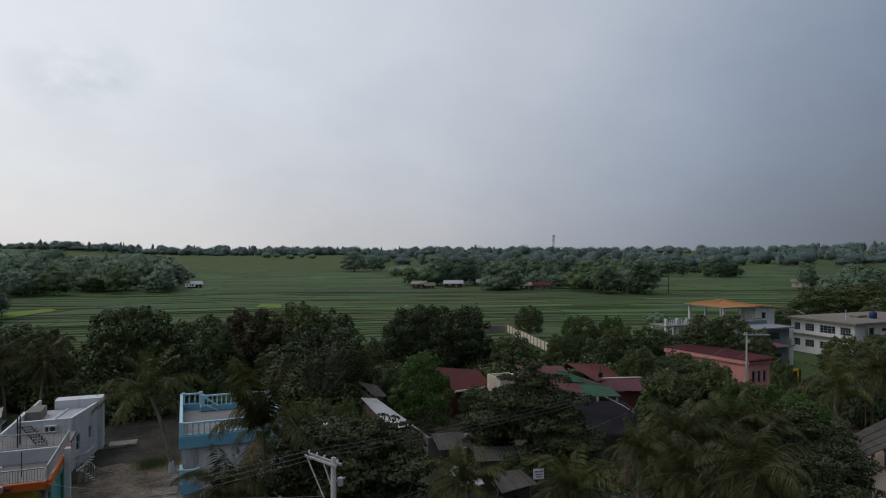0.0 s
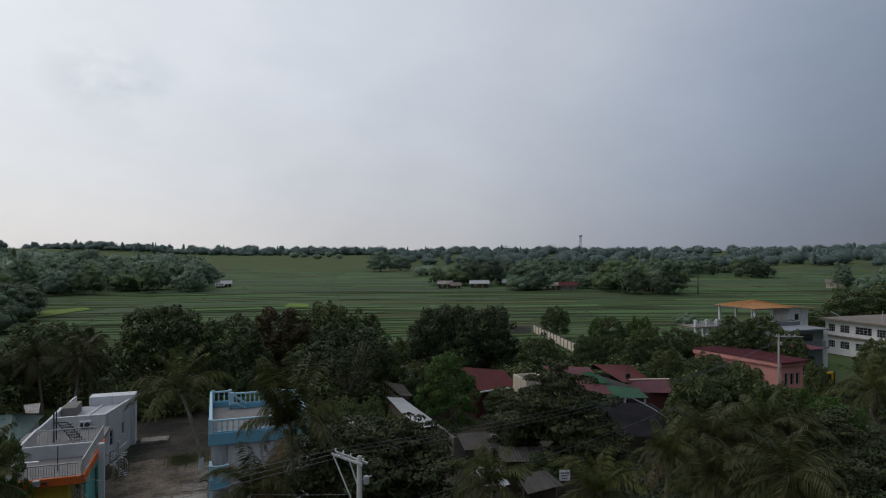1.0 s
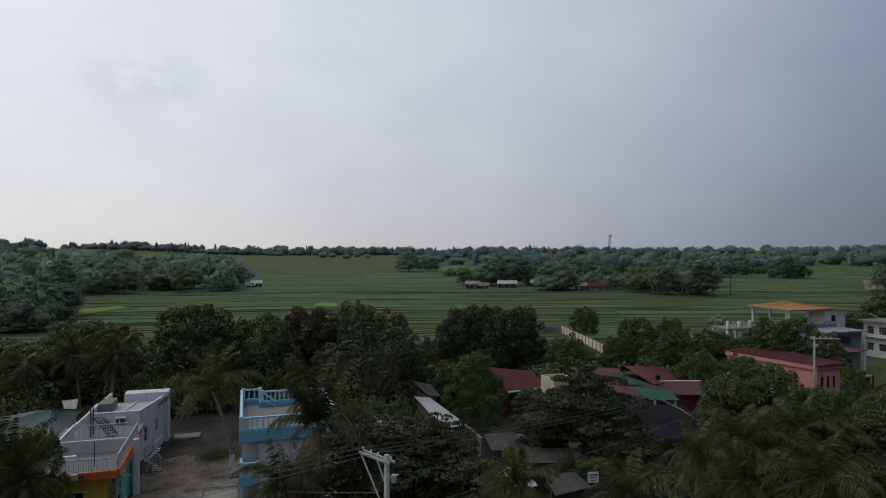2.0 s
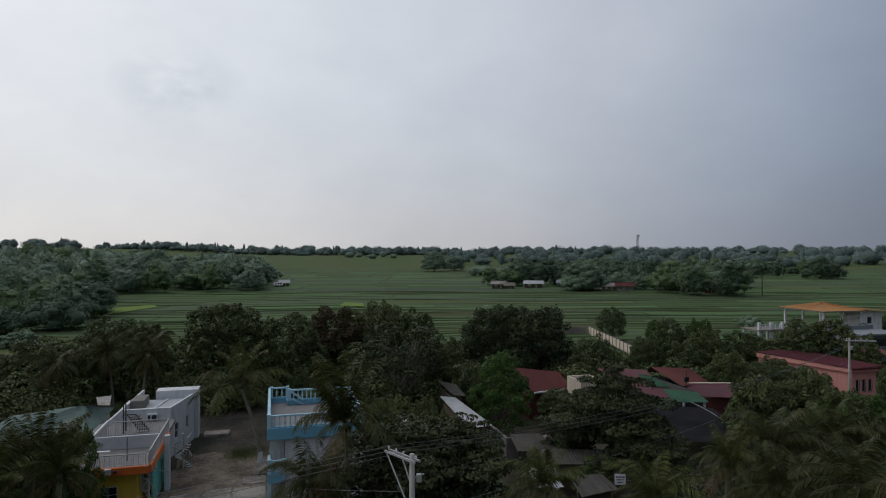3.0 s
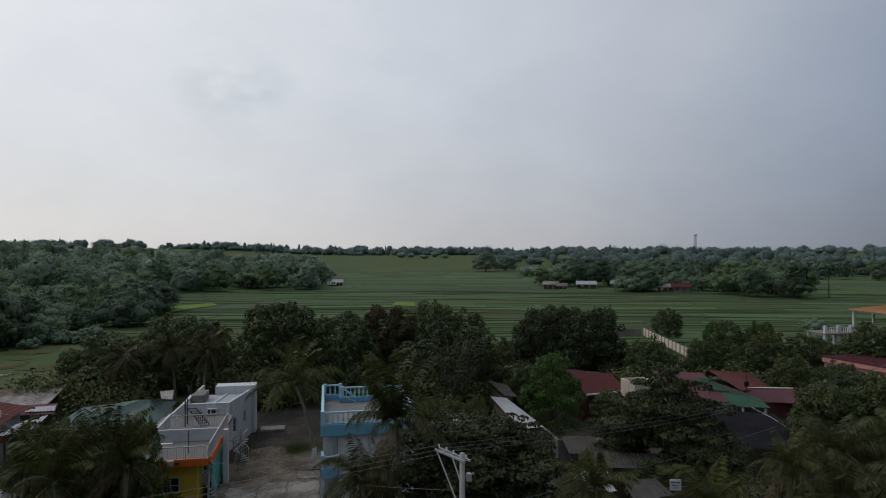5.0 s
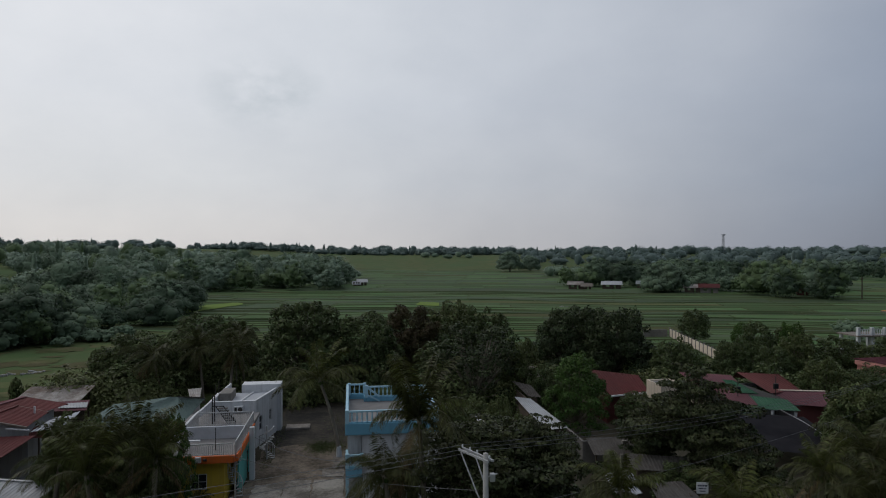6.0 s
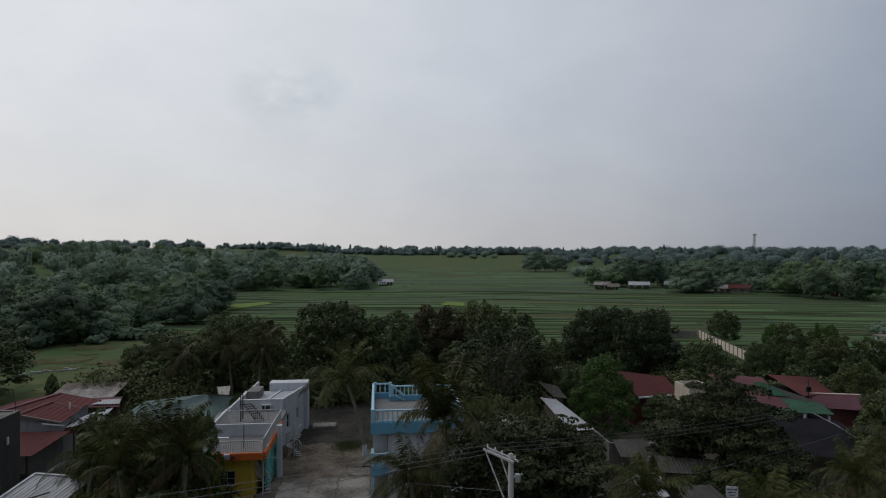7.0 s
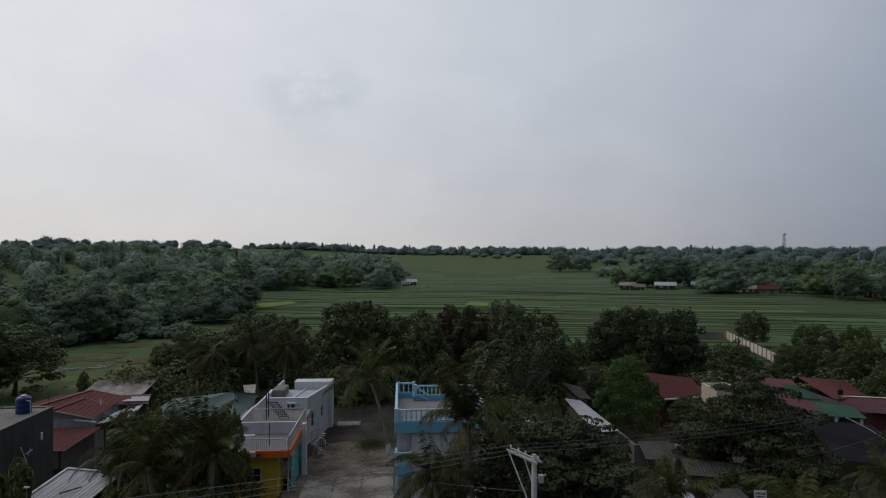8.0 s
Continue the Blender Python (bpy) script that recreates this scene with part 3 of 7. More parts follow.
tagged(part("ground", bm, M["grass"], smooth=True), "rough green grassland with low hills beyond", "ground", kind="structure")


def patch(name, outline, z, mat, label, category, kind="structure", rough_edge=0.5, steps=6):
    """A flat sheet of ground with an uneven edge, laid just over the ground."""
    bm = bmesh.new()
    pts = []
    for (x0, y0), (x1, y1) in zip(outline, outline[1:] + outline[:1]):
        for s in range(steps):
            u = s / steps
            x, y = x0 + (x1 - x0) * u, y0 + (y1 - y0) * u
            pts.append((x + rough_edge * noise.noise((x * 0.7, y * 0.7, 1.0)), y + rough_edge * noise.noise((x * 0.7, y * 0.7, 7.0)), z))
    bm.faces.new([bm.verts.new(p) for p in pts])
    bmesh.ops.triangulate(bm, faces=bm.faces[:])
    return tagged(part(name, bm, mat), label, category, kind=kind)


patch("village_ground", [(-40, 20), (70, 20), (74, 62), (50, 72), (-4, 74), (-36, 66)], 0.02, M["dirt"], "bare brown village soil with thin grass", "ground", rough_edge=2.5)
patch("drive_soil", [(-8.4, 36), (0.2, 36), (0.2, 48), (0.0, 58.5), (-7.4, 58.5), (-8.2, 48)], 0.034, M["drive_soil"], "pale trodden soil of the drive", "ground", rough_edge=0.8)
patch("yard", [(-7.3, 57.5), (-4.5, 58.6), (-0.6, 57.4), (0.6, 60), (-0.2, 72), (-6.6, 74)], 0.045, M["gravel"], "dark grey packed gravel yard", "ground", rough_edge=0.7)
patch("beach", [(38, 27), (47.5, 34.5), (60, 40), (75, 42), (80, 15), (45, 12)], 0.045, M["sand"], "pale trodden beach sand", "beach", rough_edge=1.2)
patch("pasture_track", [(28, 36.5), (31, 35.5), (33, 41), (30, 43)], 0.05, M["drive_soil"], "trodden soil lane between palms", "pavement", rough_edge=0.3)

# drier, browner grass in ragged drifts over the pasture
drifts, rng = bmesh.new(), random.Random(19)
for k in range(46):
    x, y, wide, deep = rng.uniform(-80, -27), rng.uniform(80, 136), rng.uniform(1.2, 5.0), rng.uniform(0.8, 3.2)
    ring = []
    for i in range(26):
        a = math.tau * i / 26
        r = 1.0 + 0.75 * noise.noise((math.cos(a) * 1.6 + k * 5, math.sin(a) * 1.6, 3.0)) + rng.uniform(-0.12, 0.12)
        px, py = x + wide * r * math.cos(a), y + deep * r * math.sin(a)
        ring.append(drifts.verts.new((px, py, max(0.0, land(px, py)) + 0.03 + 0.001 * k)))
    drifts.faces.new(ring)
bmesh.ops.triangulate(drifts, faces=drifts.faces[:])
tagged(part("dry_grass", drifts, M["grass_dry"]), "drifts of dry brownish grass over the pasture", "grass", kind="stuff")

# rice fields: long narrow plots, stepped a little, between earth bunds
FIELD_AZ = -17.0
field_u = Vector((math.cos(radians(FIELD_AZ)), math.sin(radians(FIELD_AZ)), 0))
field_v = Vector((-math.sin(radians(FIELD_AZ)), math.cos(radians(FIELD_AZ)), 0))


def field_place(u, v, z=0.0):
    v = v + 7.0 * math.sin(u / 61 + 0.6) + 2.5 * math.sin(u / 23 + v / 60) + 16 * noise.noise((u / 110, v / 120, 4.0))
    p = field_u * u + field_v * v
    return (p.x, p.y, z + max(0.0, land(p.x, p.y)))


def pasture(u, v):
    """True on the unploughed grazing land near the village."""
    x, y, _ = field_place(u, v)
    return x < -26 and y < 142


rng = random.Random(5)
plots, bunds, crops = bmesh.new(), bmesh.new(), (0, 0, 0, 0, 0, 0, 1, 1, 1, 2)
v = 96.0
while v < 560:
    step = rng.choice((3.4, 4.4, 6.0, 8.0)) * rng.uniform(0.85, 1.15) if v < 260 else rng.uniform(6, 15)
    row_crop = rng.choice(crops)
    u = -0.75 * v - 40 - rng.uniform(0, 30)
    while u < 1.05 * v + 60:
        length = rng.uniform(22, 58)
        z = 0.05 + rng.uniform(0, 0.10)
        n = 5
        if any(pasture(u + length * k / 4, v + step / 2) for k in range(5)):
            u += length
            continue
        low = [plots.verts.new(field_place(u + length * k / n, v, z)) for k in range(n + 1)]
        top = [plots.verts.new(field_place(u + length * k / n, v + step, z)) for k in range(n + 1)]
        crop = row_crop if rng.random() < 0.6 else rng.choice(crops)
        for k in range(n):
            plots.faces.new((low[k], low[k + 1], top[k + 1], top[k])).material_index = crop
        # a cross bund at the plot's end
        rows = [[bunds.verts.new(field_place(u + du, v + step * s, h)) for du, h in ((-0.35, 0.02), (-0.12, 0.22), (0.12, 0.22), (0.35, 0.02))] for s in (0, 0.5, 1)]
        for a, b in zip(rows, rows[1:]):
            for k in range(3):
                bunds.faces.new((a[k], a[k + 1], b[k + 1], b[k]))
        u += length
    # a long bund between the rows
    w = rng.uniform(0.25, 0.5)
    last = None
    for k in range(80):
        uu = -0.75 * v - 70 + (1.8 * v + 160) * k / 79
        h = (0.22 + 0.40 * noise.noise((uu / 38, v * 3.1, 2.0))) * (1.0 if v < 270 else 0.4)      # sinks under the crop here and there
        if pasture(uu, v):
            last = None
            continue
        row = [bunds.verts.new(field_place(uu, v + dv, hh)) for dv, hh in ((-w, 0.02), (-w * 0.4, h), (w * 0.4, h), (w, 0.02))]
        if last:
            for j in range(3):
                bunds.faces.new((last[j], row[j], row[j + 1], last[j + 1]))
        last = row
    v += step
rice_field = part("rice_field", plots, M["rice"])
rice_field.data.materials.append(M["rice_dark"])
rice_field.data.materials.append(M["rice_stubble"])
tagged(rice_field, "green rice plots in long narrow strips", "rice field", kind="stuff")
tagged(part("field_bunds", bunds, M["bund"]), "low grassy earth bunds between rice plots", "bund", kind="stuff")
patch("young_rice_plot", [(-44.6, 182.6), (-40.3, 193), (-33.7, 208.5), (-36.5, 217), (-44, 209), (-50, 199)], 0.30, M["rice_young"], "bright yellow-green plot of young rice", "rice field", rough_edge=0.8)
patch("young_rice_strip", [(19.9, 199), (26.7, 194), (28.5, 207), (22.5, 211)], 0.30, M["rice_young"], "bright yellow-green strip of young rice", "rice field", rough_edge=0.8)


# ---- houses ----
def hip_roof(parent, x0, x1, y0, y1, z, rise, mat, over=0.0, along="x"):
    """Four ribbed slopes with a ridge along x or y."""
    x0, x1, y0, y1 = x0 - over, x1 + over, y0 - over, y1 + over
    if along == "x":
        d = (y1 - y0) / 2
        r0, r1 = (x0 + d, (y0 + y1) / 2, z + rise), (x1 - d, (y0 + y1) / 2, z + rise)
        slopes = ((r0, r1, (x1, y0, z), (x0, y0, z)), (r1, r0, (x0, y1, z), (x1, y1, z)), (r0, r0, (x0, y0, z), (x0, y1, z)), (r1, r1, (x1, y1, z), (x1, y0, z)))
    else:
        d = (x1 - x0) / 2
        r0, r1 = ((x0 + x1) / 2, y0 + d, z + rise), ((x0 + x1) / 2, y1 - d, z + rise)
        slopes = ((r1, r0, (x0, y0, z), (x0, y1, z)), (r0, r1, (x1, y1, z), (x1, y0, z)), (r0, r0, (x1, y0, z), (x0, y0, z)), (r1, r1, (x0, y1, z), (x1, y1, z)))
    roof = part("roof", bar(bmesh.new(), r0, r1, 0.3, 0.06), mat, parent)
    for s in slopes:
        part("roof_slope", roof_sheet(*s), mat, roof)
    part("fascia", boxes((x0, x1, y0 - 0.02, y0 + 0.02, z - 0.2, z - 0.03), (x0, x1, y1 - 0.02, y1 + 0.02, z - 0.2, z - 0.03), (x0 - 0.02, x0 + 0.02, y0 + 0.03, y1 - 0.03, z - 0.2, z - 0.03), (x1 - 0.02, x1 + 0.02, y0 + 0.03, y1 - 0.03, z - 0.2, z - 0.03)), M["roof_drab"], roof)
    return roof


def gable_roof(parent, x0, x1, y0, y1, z, rise, mat, along="x", ridge=0.5):
    """Two ribbed slopes; ridge: where it lies across the house."""
    if along == "x":
        m = y0 + (y1 - y0) * ridge
        a, b = (x0, m, z + rise), (x1, m, z + rise)
        slopes = ((a, b, (x1, y0, z), (x0, y0, z)), (b, a, (x0, y1, z), (x1, y1, z)))
    else:
        m = x0 + (x1 - x0) * ridge
        a, b = (m, y0, z + rise), (m, y1, z + rise)
        slopes = ((b, a, (x0, y0, z), (x0, y1, z)), (a, b, (x1, y1, z), (x1, y0, z)))
    roof = part("roof", bar(bmesh.new(), a, b, 0.34, 0.06), mat, parent)
    for s in slopes:
        part("roof_slope", roof_sheet(*s), mat, roof)
    return roof


def shell(parent, x0, x1, y0, y1, z0, z1, mat, front=(), left=(), thick=0.18, label=""):
    """Four walls, each a mesh of its own; front faces -y, left faces -x; holes are (a0, a1, z0, z1)."""
    for args, name in ((("x", y0, x0, x1, z0, z1, thick, front), "front"), (("x", y1 - thick, x0, x1, z0, z1, thick), "back"),
                       (("y", x0, y0 + thick, y1 - thick, z0, z1, thick, left), "left"), (("y", x1 - thick, y0 + thick, y1 - thick, z0, z1, thick), "right")):
        part("wall", wall_slab(bmesh.new(), *args), mat, parent, label)
    for h in front:
        if h[2] > z0 + 0.3:
            window(parent, "x", y0, *h)
    for h in left:
        if h[2] > z0 + 0.3:
            window(parent, "y", x0, *h)


BALUSTER = lathe(bmesh.new(), [(0.055, 0), (0.055, 0.05), (0.03, 0.09), (0.062, 0.2), (0.07, 0.27), (0.04, 0.42), (0.028, 0.5), (0.055, 0.56), (0.055, 0.6)], 8)
baluster_mesh = bpy.data.meshes.new("baluster")
BALUSTER.to_mesh(baluster_mesh)
BALUSTER.free()
baluster_mesh.materials.append(M["blue_pale"])


def balustrade(parent, a, b, z0, z1, posts=True, gap=0.31):
    """Handrail, foot rail and turned balusters between two corners."""
    a, b = Vector((*a, 0)), Vector((*b, 0))
    length = (b - a).length
    way = (b - a).normalized()
    rail = part("handrail", bar(bmesh.new(), a + Vector((0, 0, z1 - 0.05)), b + Vector((0, 0, z1 - 0.05)), 0.17, 0.10), M["blue_pale"], parent)
    part("foot_rail", bar(bmesh.new(), a + Vector((0, 0, z0 + 0.03)), b + Vector((0, 0, z0 + 0.03)), 0.15, 0.06), M["blue"], rail)
    n = int(length / gap)
    for k in range(1, n):
        ob = part("baluster", baluster_mesh, None, rail)
        p = a + way * (length * k / n)
        ob.matrix_basis = Matrix.Translation((p.x, p.y, z0 + 0.06)) @ Matrix.Diagonal((1, 1, (z1 - z0 - 0.15) / 0.6, 1))
    if posts:
        for p in (a, b):
            part("post", boxes((p.x - 0.12, p.x + 0.12, p.y - 0.12, p.y + 0.12, z0 - 0.05, z1 + 0.06)), M["blue_pale"], parent)
    return rail


def blue_house():
    h = thing("house", "sky-blue two-storey concrete house with balustraded roof deck", "house", (-0.27, 41.4, 0))
    W, D = 6.0, 8.55
    part("wall", wall_slab(bmesh.new(), "x", 0.18, 1.06, W, 0, 3.0, 0.2), M["white"], h)
    part("wall", boxes((0.12, 1.06, 1.2, 1.38, 0, 2.82)), M["grey_wall"], h)
    part("wall", wall_slab(bmesh.new(), "x", 0.18, 1.06, W, 3.02, 5.55, 0.2), M["white"], h, "white second-storey front wall")
    part("wall", boxes((0.12, 1.04, 1.2, 1.38, 3.02, 5.55)), M["white"], h)
    part("wall", boxes((0.12, 0.3, 1.38, D, 0, 5.55)), M["blue_pale"], h)
    part("wall", boxes((W - 0.18, W, 0.38, D, 0, 5.55)), M["blue_pale"], h)
    part("wall", boxes((0.3, W - 0.18, D - 0.2, D, 0, 5.55)), M["blue_pale"], h)
    part("slab", boxes((0.02, 1.04, 0.02, 1.2, 2.84, 3.02), (0.3, W - 0.18, 1.4, D - 0.2, 2.84, 3.02)), M["floor_grey"], h)
    part("beam", soft_box(0, 1.06, -0.02, 0.16, 2.82, 3.47, 0.02), M["blue"], h, "sky-blue balcony beam")
    part("beam", soft_box(0, 0.16, 0.17, 1.2, 2.82, 3.47, 0.02), M["blue"], h)
    balustrade(h, (0.1, 0.07), (1.02, 0.07), 3.47, 4.27, gap=0.17)
    balustrade(h, (0.08, 0.2), (0.08, 1.2), 3.47, 4.27, posts=False)
    part("column", boxes((0.0, 0.2, -0.01, 0.19, 0, 2.82)), M["blue_pale"], h)
    # deck
    part("deck", boxes((0.2, W - 0.2, 0.22, D - 0.2, 5.6, 5.95)), M["floor_grey"], h, "grey screed roof deck floor")
    part("parapet", soft_box(-0.04, W + 0.04, -0.06, 0.2, 5.55, 6.31, 0.03), M["blue"], h, "sky-blue parapet band")
    part("parapet", soft_box(-0.04, 0.2, 0.21, D, 5.55, 6.31, 0.03), M["blue"], h)
    part("parapet", soft_box(W - 0.2, W + 0.04, 0.21, D, 5.55, 6.31, 0.03), M["blue"], h)
    part("parapet", soft_box(0.21, 1.45, D - 0.2, D, 5.55, 6.31, 0.03), M["blue"], h)
    part("parapet", soft_box(1.46, W - 0.21, D - 1.2, D - 1.0, 5.95, 6.31, 0.03), M["blue"], h)
    part("parapet", soft_box(1.3, 1.45, D - 1.2, D - 0.21, 5.95, 6.31, 0.03), M["blue"], h)
    balustrade(h, (0.08, 0.07), (W - 0.08, 0.07), 6.31, 7.1)
    balustrade(h, (0.08, 0.2), (0.08, D - 0.1), 6.31, 7.1, posts=False)
    balustrade(h, (W - 0.08, 0.2), (W - 0.08, D - 1.0), 6.31, 7.1, posts=False)
    balustrade(h, (0.2, D - 0.1), (1.38, D - 0.1), 6.31, 7.1)
    balustrade(h, (1.5, D - 1.1), (W - 0.08, D - 1.1), 6.31, 7.1)
    rail = part("stair_rail", bar(bmesh.new(), (1.6, D - 1.25, 7.0), (2.5, D - 1.25, 6.3), 0.12), M["blue_pale"], h)
    part("stair_rail", bar(bmesh.new(), (1.6, D - 1.25, 6.45), (2.5, D - 1.25, 5.98), 0.1), M["blue_pale"], h)


blue_house()


def rail_run(parent, a, b, z0, height, gap=0.14, mat="steel", thin=0.03):
    """A light steel rail: top and foot tubes, and each upright of its own run in one infill mesh."""
    a, b = Vector((*a, z0)), Vector((*b, z0))
    up = Vector((0, 0, height))
    rail = part("rail", bar(bmesh.new(), a + up, b + up, 0.06), M[mat], parent)
    bm = bar(bmesh.new(), a + up * 0.12, b + up * 0.12, thin)
    n = max(2, int((b - a).length / gap))
    for k in range(n + 1):
        p = a.lerp(b, k / n)
        bar(bm, p, p + up, thin * (1.6 if k % 10 == 0 else 0.8))
    part("infill", bm, M[mat], rail)
    return rail


def spiral_stair(parent, cx, cy, z0, z1, r=0.75):
    s = part("stair", lathe(bmesh.new(), [(0.07, z0), (0.07, z1 + 0.9)], 8, (cx, cy, 0)), M["steel"], parent, "pale steel spiral stair")
    n = 15
    for k in range(n):
        a0 = k * 0.42
        z = z0 + (z1 - z0) * (k + 1) / n
        bm = bmesh.new()
        pts = [(cx + q * math.cos(a), cy + q * math.sin(a)) for q, a in ((0.06, a0), (r, a0), (r, a0 + 0.44), (0.06, a0 + 0.44))]
        lo, hi = [bm.verts.new((*p, z - 0.04)) for p in pts], [bm.verts.new((*p, z)) for p in pts]
        bm.faces.new(lo[::-1]), bm.faces.new(hi)
        for j in range(4):
            bm.faces.new((lo[j], lo[(j + 1) % 4], hi[(j + 1) % 4], hi[j]))
        bar(bm, (*pts[1], z), (*pts[1], z + 0.9), 0.03)
        part("step", bm, M["steel"], s)
    part("handrail", tube(bmesh.new(), [(cx + r * math.cos(k * 0.21), cy + r * math.sin(k * 0.21), z0 + 0.9 + (z1 - z0) * (k + 1) / (2 * n)) for k in range(2 * n)], 0.03, 5), M["steel"], s)


def yellow_house():
    h = thing("house", "yellow house with orange fascia and white roof terraces", "house")
    # front rooms, yellow, below the terrace
    part("wall", wall_slab(bmesh.new(), "x", 45.45, -13.6, -8.55, 0, 3.0, 0.2, [(-10.8, -9.7, 1.1, 2.15)]), M["yellow"], h, "yellow front wall")
    part("wall", boxes((-13.6, -13.4, 45.67, 57.5, 0, 3.0)), M["yellow"], h)
    part("wall", boxes((-8.75, -8.55, 45.67, 52.8, 0, 3.0)), M["yellow"], h)
    window(h, "x", 45.45, -10.8, -9.7, 1.1, 2.15, bars=(2, 2), frame_mat="white", grille="white")
    part("pier", boxes((-12.45, -12.2, 45.3, 45.43, 0, 2.6), (-11.95, -11.7, 45.3, 45.43, 0, 2.6)), M["teal"], h, "teal painted piers")
    part("awning", roof_sheet((-13.6, 44.9, 2.95), (-11.0, 44.9, 2.95), (-11.9, 42.6, 2.0), (-13.9, 42.6, 2.0)), M["roof_maroon"], h, "maroon sheet awning")
    part("terrace_slab", boxes((-13.6, -7.85, 45.2, 57.5, 3.02, 3.3)), M["floor_grey"], h, "grey-brown terrace slab")
    part("fascia", soft_box(-13.65, -7.8, 44.95, 45.18, 2.98, 3.48, 0.02), M["orange"], h, "orange fascia board")
    part("fascia", soft_box(-7.83, -7.6, 45.19, 53.2, 2.98, 3.48, 0.02), M["orange"], h, "orange fascia board")
    part("wall", wall_slab(bmesh.new(), "y", -7.98, 47.2, 52.6, 0, 3.0, 0.12, [(50.6, 51.8, 0, 2.2)]), M["teal"], h, "teal side wall with a doorway")
    part("column", soft_box(-7.58, -7.2, 49.9, 50.35, 0, 4.0, 0.02), M["white"], h, "tall white column")
    part("parapet", soft_box(-13.3, -7.9, 49.75, 49.95, 3.3, 4.22, 0.02), M["white_flat"], h, "low white parapet")
    part("coping", boxes((-13.3, -10.5, 46.9, 47.15, 3.95, 4.03)), M["white"], h)
    rail_run(h, (-13.5, 45.05), (-7.95, 45.05), 3.48, 0.8, mat="steel")
    rail_run(h, (-7.72, 45.0), (-7.72, 53.2), 3.48, 0.95, mat="steel")
    rail_run(h, (-12.0, 53.2), (-7.75, 53.2), 3.3, 1.12, gap=0.16)
    rail_run(h, (-12.1, 49.9), (-12.1, 53.2), 3.3, 1.12, gap=0.16)
    # steps up to the back roof, dark steel
    st = part("roof_steps", bar(bmesh.new(), (-10.0, 54.2, 3.35), (-10.9, 54.2, 4.7), 0.06), M["dark_steel"], h, "dark steel steps")
    part("stringer", bar(bmesh.new(), (-9.3, 54.2, 3.35), (-10.3, 54.2, 4.7), 0.06), M["dark_steel"], st)
    for k in range(6):
        part("step", boxes((-10.75 + 0.13 * k, -9.95 + 0.13 * k, 54.0, 54.4, 4.5 - 0.2 * k, 4.54 - 0.2 * k)), M["dark_steel"], st)
    part("upright", boxes((-11.15, -11.07, 54.0, 54.08, 3.3, 5.6), (-11.15, -11.07, 54.8, 54.88, 3.3, 5.4), (-11.15, -10.2, 54.0, 54.06, 4.7, 4.76)), M["dark_steel"], st)
    # white back block
    part("wall", wall_slab(bmesh.new(), "x", 57.6, -12.0, -8.25, 2.7, 4.22, 0.2), M["white"], h, "white block wall")
    side = part("wall", wall_slab(bmesh.new(), "y", -0.2, 0, 5.6, 0, 4.22, 0.2, [(0.9, 1.6, 1.3, 2.6), (3.4, 3.9, 1.6, 2.6)]), M["white"], h, "white side wall")
    side.matrix_basis = pose(-8.25, 57.82, 0, 0, 0, -13.3)
    for y0, y1, z0, z1 in ((0.9, 1.6, 1.3, 2.6), (3.4, 3.9, 1.6, 2.6)):
        part("window", window_bars("y", -0.1, y0, y1, z0, z1, 0.06, 0.05, (1, 2)), M["steel"], side)
        part("pane", boxes((-0.15, -0.138, y0, y1, z0, z1)), M["glass"], side)
    part("wall", boxes((-10.4, -8.3, 57.62, 57.8, 0, 2.68)), M["cream"], h)
    part("wall", boxes((-12.0, -11.8, 57.82, 63.18, 0, 4.22)), M["white"], h)
    bm = bmesh.new()
    rim = ((-11.78, 57.82), (-8.5, 57.82), (-7.24, 63.18), (-11.78, 63.18))
    lo, hi = [bm.verts.new((*p, 3.5)) for p in rim], [bm.verts.new((*p, 3.8)) for p in rim]
    bm.faces.new(lo[::-1]), bm.faces.new(hi)
    for k in range(4):
        bm.faces.new((lo[k], lo[(k + 1) % 4], hi[(k + 1) % 4], hi[k]))
    part("flat_roof", bm, M["white_flat"], h, "white coated flat roof")
    part("roof_kerb", bar(bmesh.new(), (-10.0, 57.9, 3.86), (-9.2, 63.1, 3.86), 0.14, 0.12), M["white"], h)
    part("coping", bar(bmesh.new(), (-12.05, 57.7, 4.25), (-8.2, 57.7, 4.25), 0.28, 0.06), M["white"], h)
    part("wall", boxes((-10.3, -6.65, 63.2, 64.7, 0, 4.55)), M["white"], h, "white back room")
    part("tank_box", soft_box(-11.7, -10.6, 59.4, 61.8, 3.82, 4.6, 0.04), M["concrete"], h, "grey concrete stair head")
    part("wall", boxes((-12.7, -12.5, 57.6, 64, 0, 3.7)), M["white"], h)
    part("sloping_parapet", bar(bmesh.new(), (-12.35, 50.0, 4.15), (-12.3, 54.4, 4.2), 0.16, 0.2), M["white"], h, "white parapet coping")
    part("parapet", bar(bmesh.new(), (-12.25, 54.6, 4.0), (-11.45, 63.9, 4.35), 0.16, 0.5), M["white"], h, "white side parapet")
    ac = part("air_conditioner", soft_box(-10.0, -9.2, 57.25, 57.58, 3.35, 3.9, 0.03), M["white"], h, "white boxed air conditioner")
    part("fan_grille", lathe(bmesh.new(), [(0.2, 0), (0.2, 0.02), (0.05, 0.03)], 12), M["dark_steel"], ac).matrix_basis = pose(-9.47, 57.24, 3.63, 90, 0, 0)
    part("side_vent", boxes((-9.95, -9.75, 57.235, 57.248, 3.45, 3.8)), M["dark_steel"], ac)
    part("floodlight", soft_box(-10.35, -9.95, 44.7, 44.93, 3.12, 3.5, 0.03), M["steel"], h, "grey boxed floodlight")
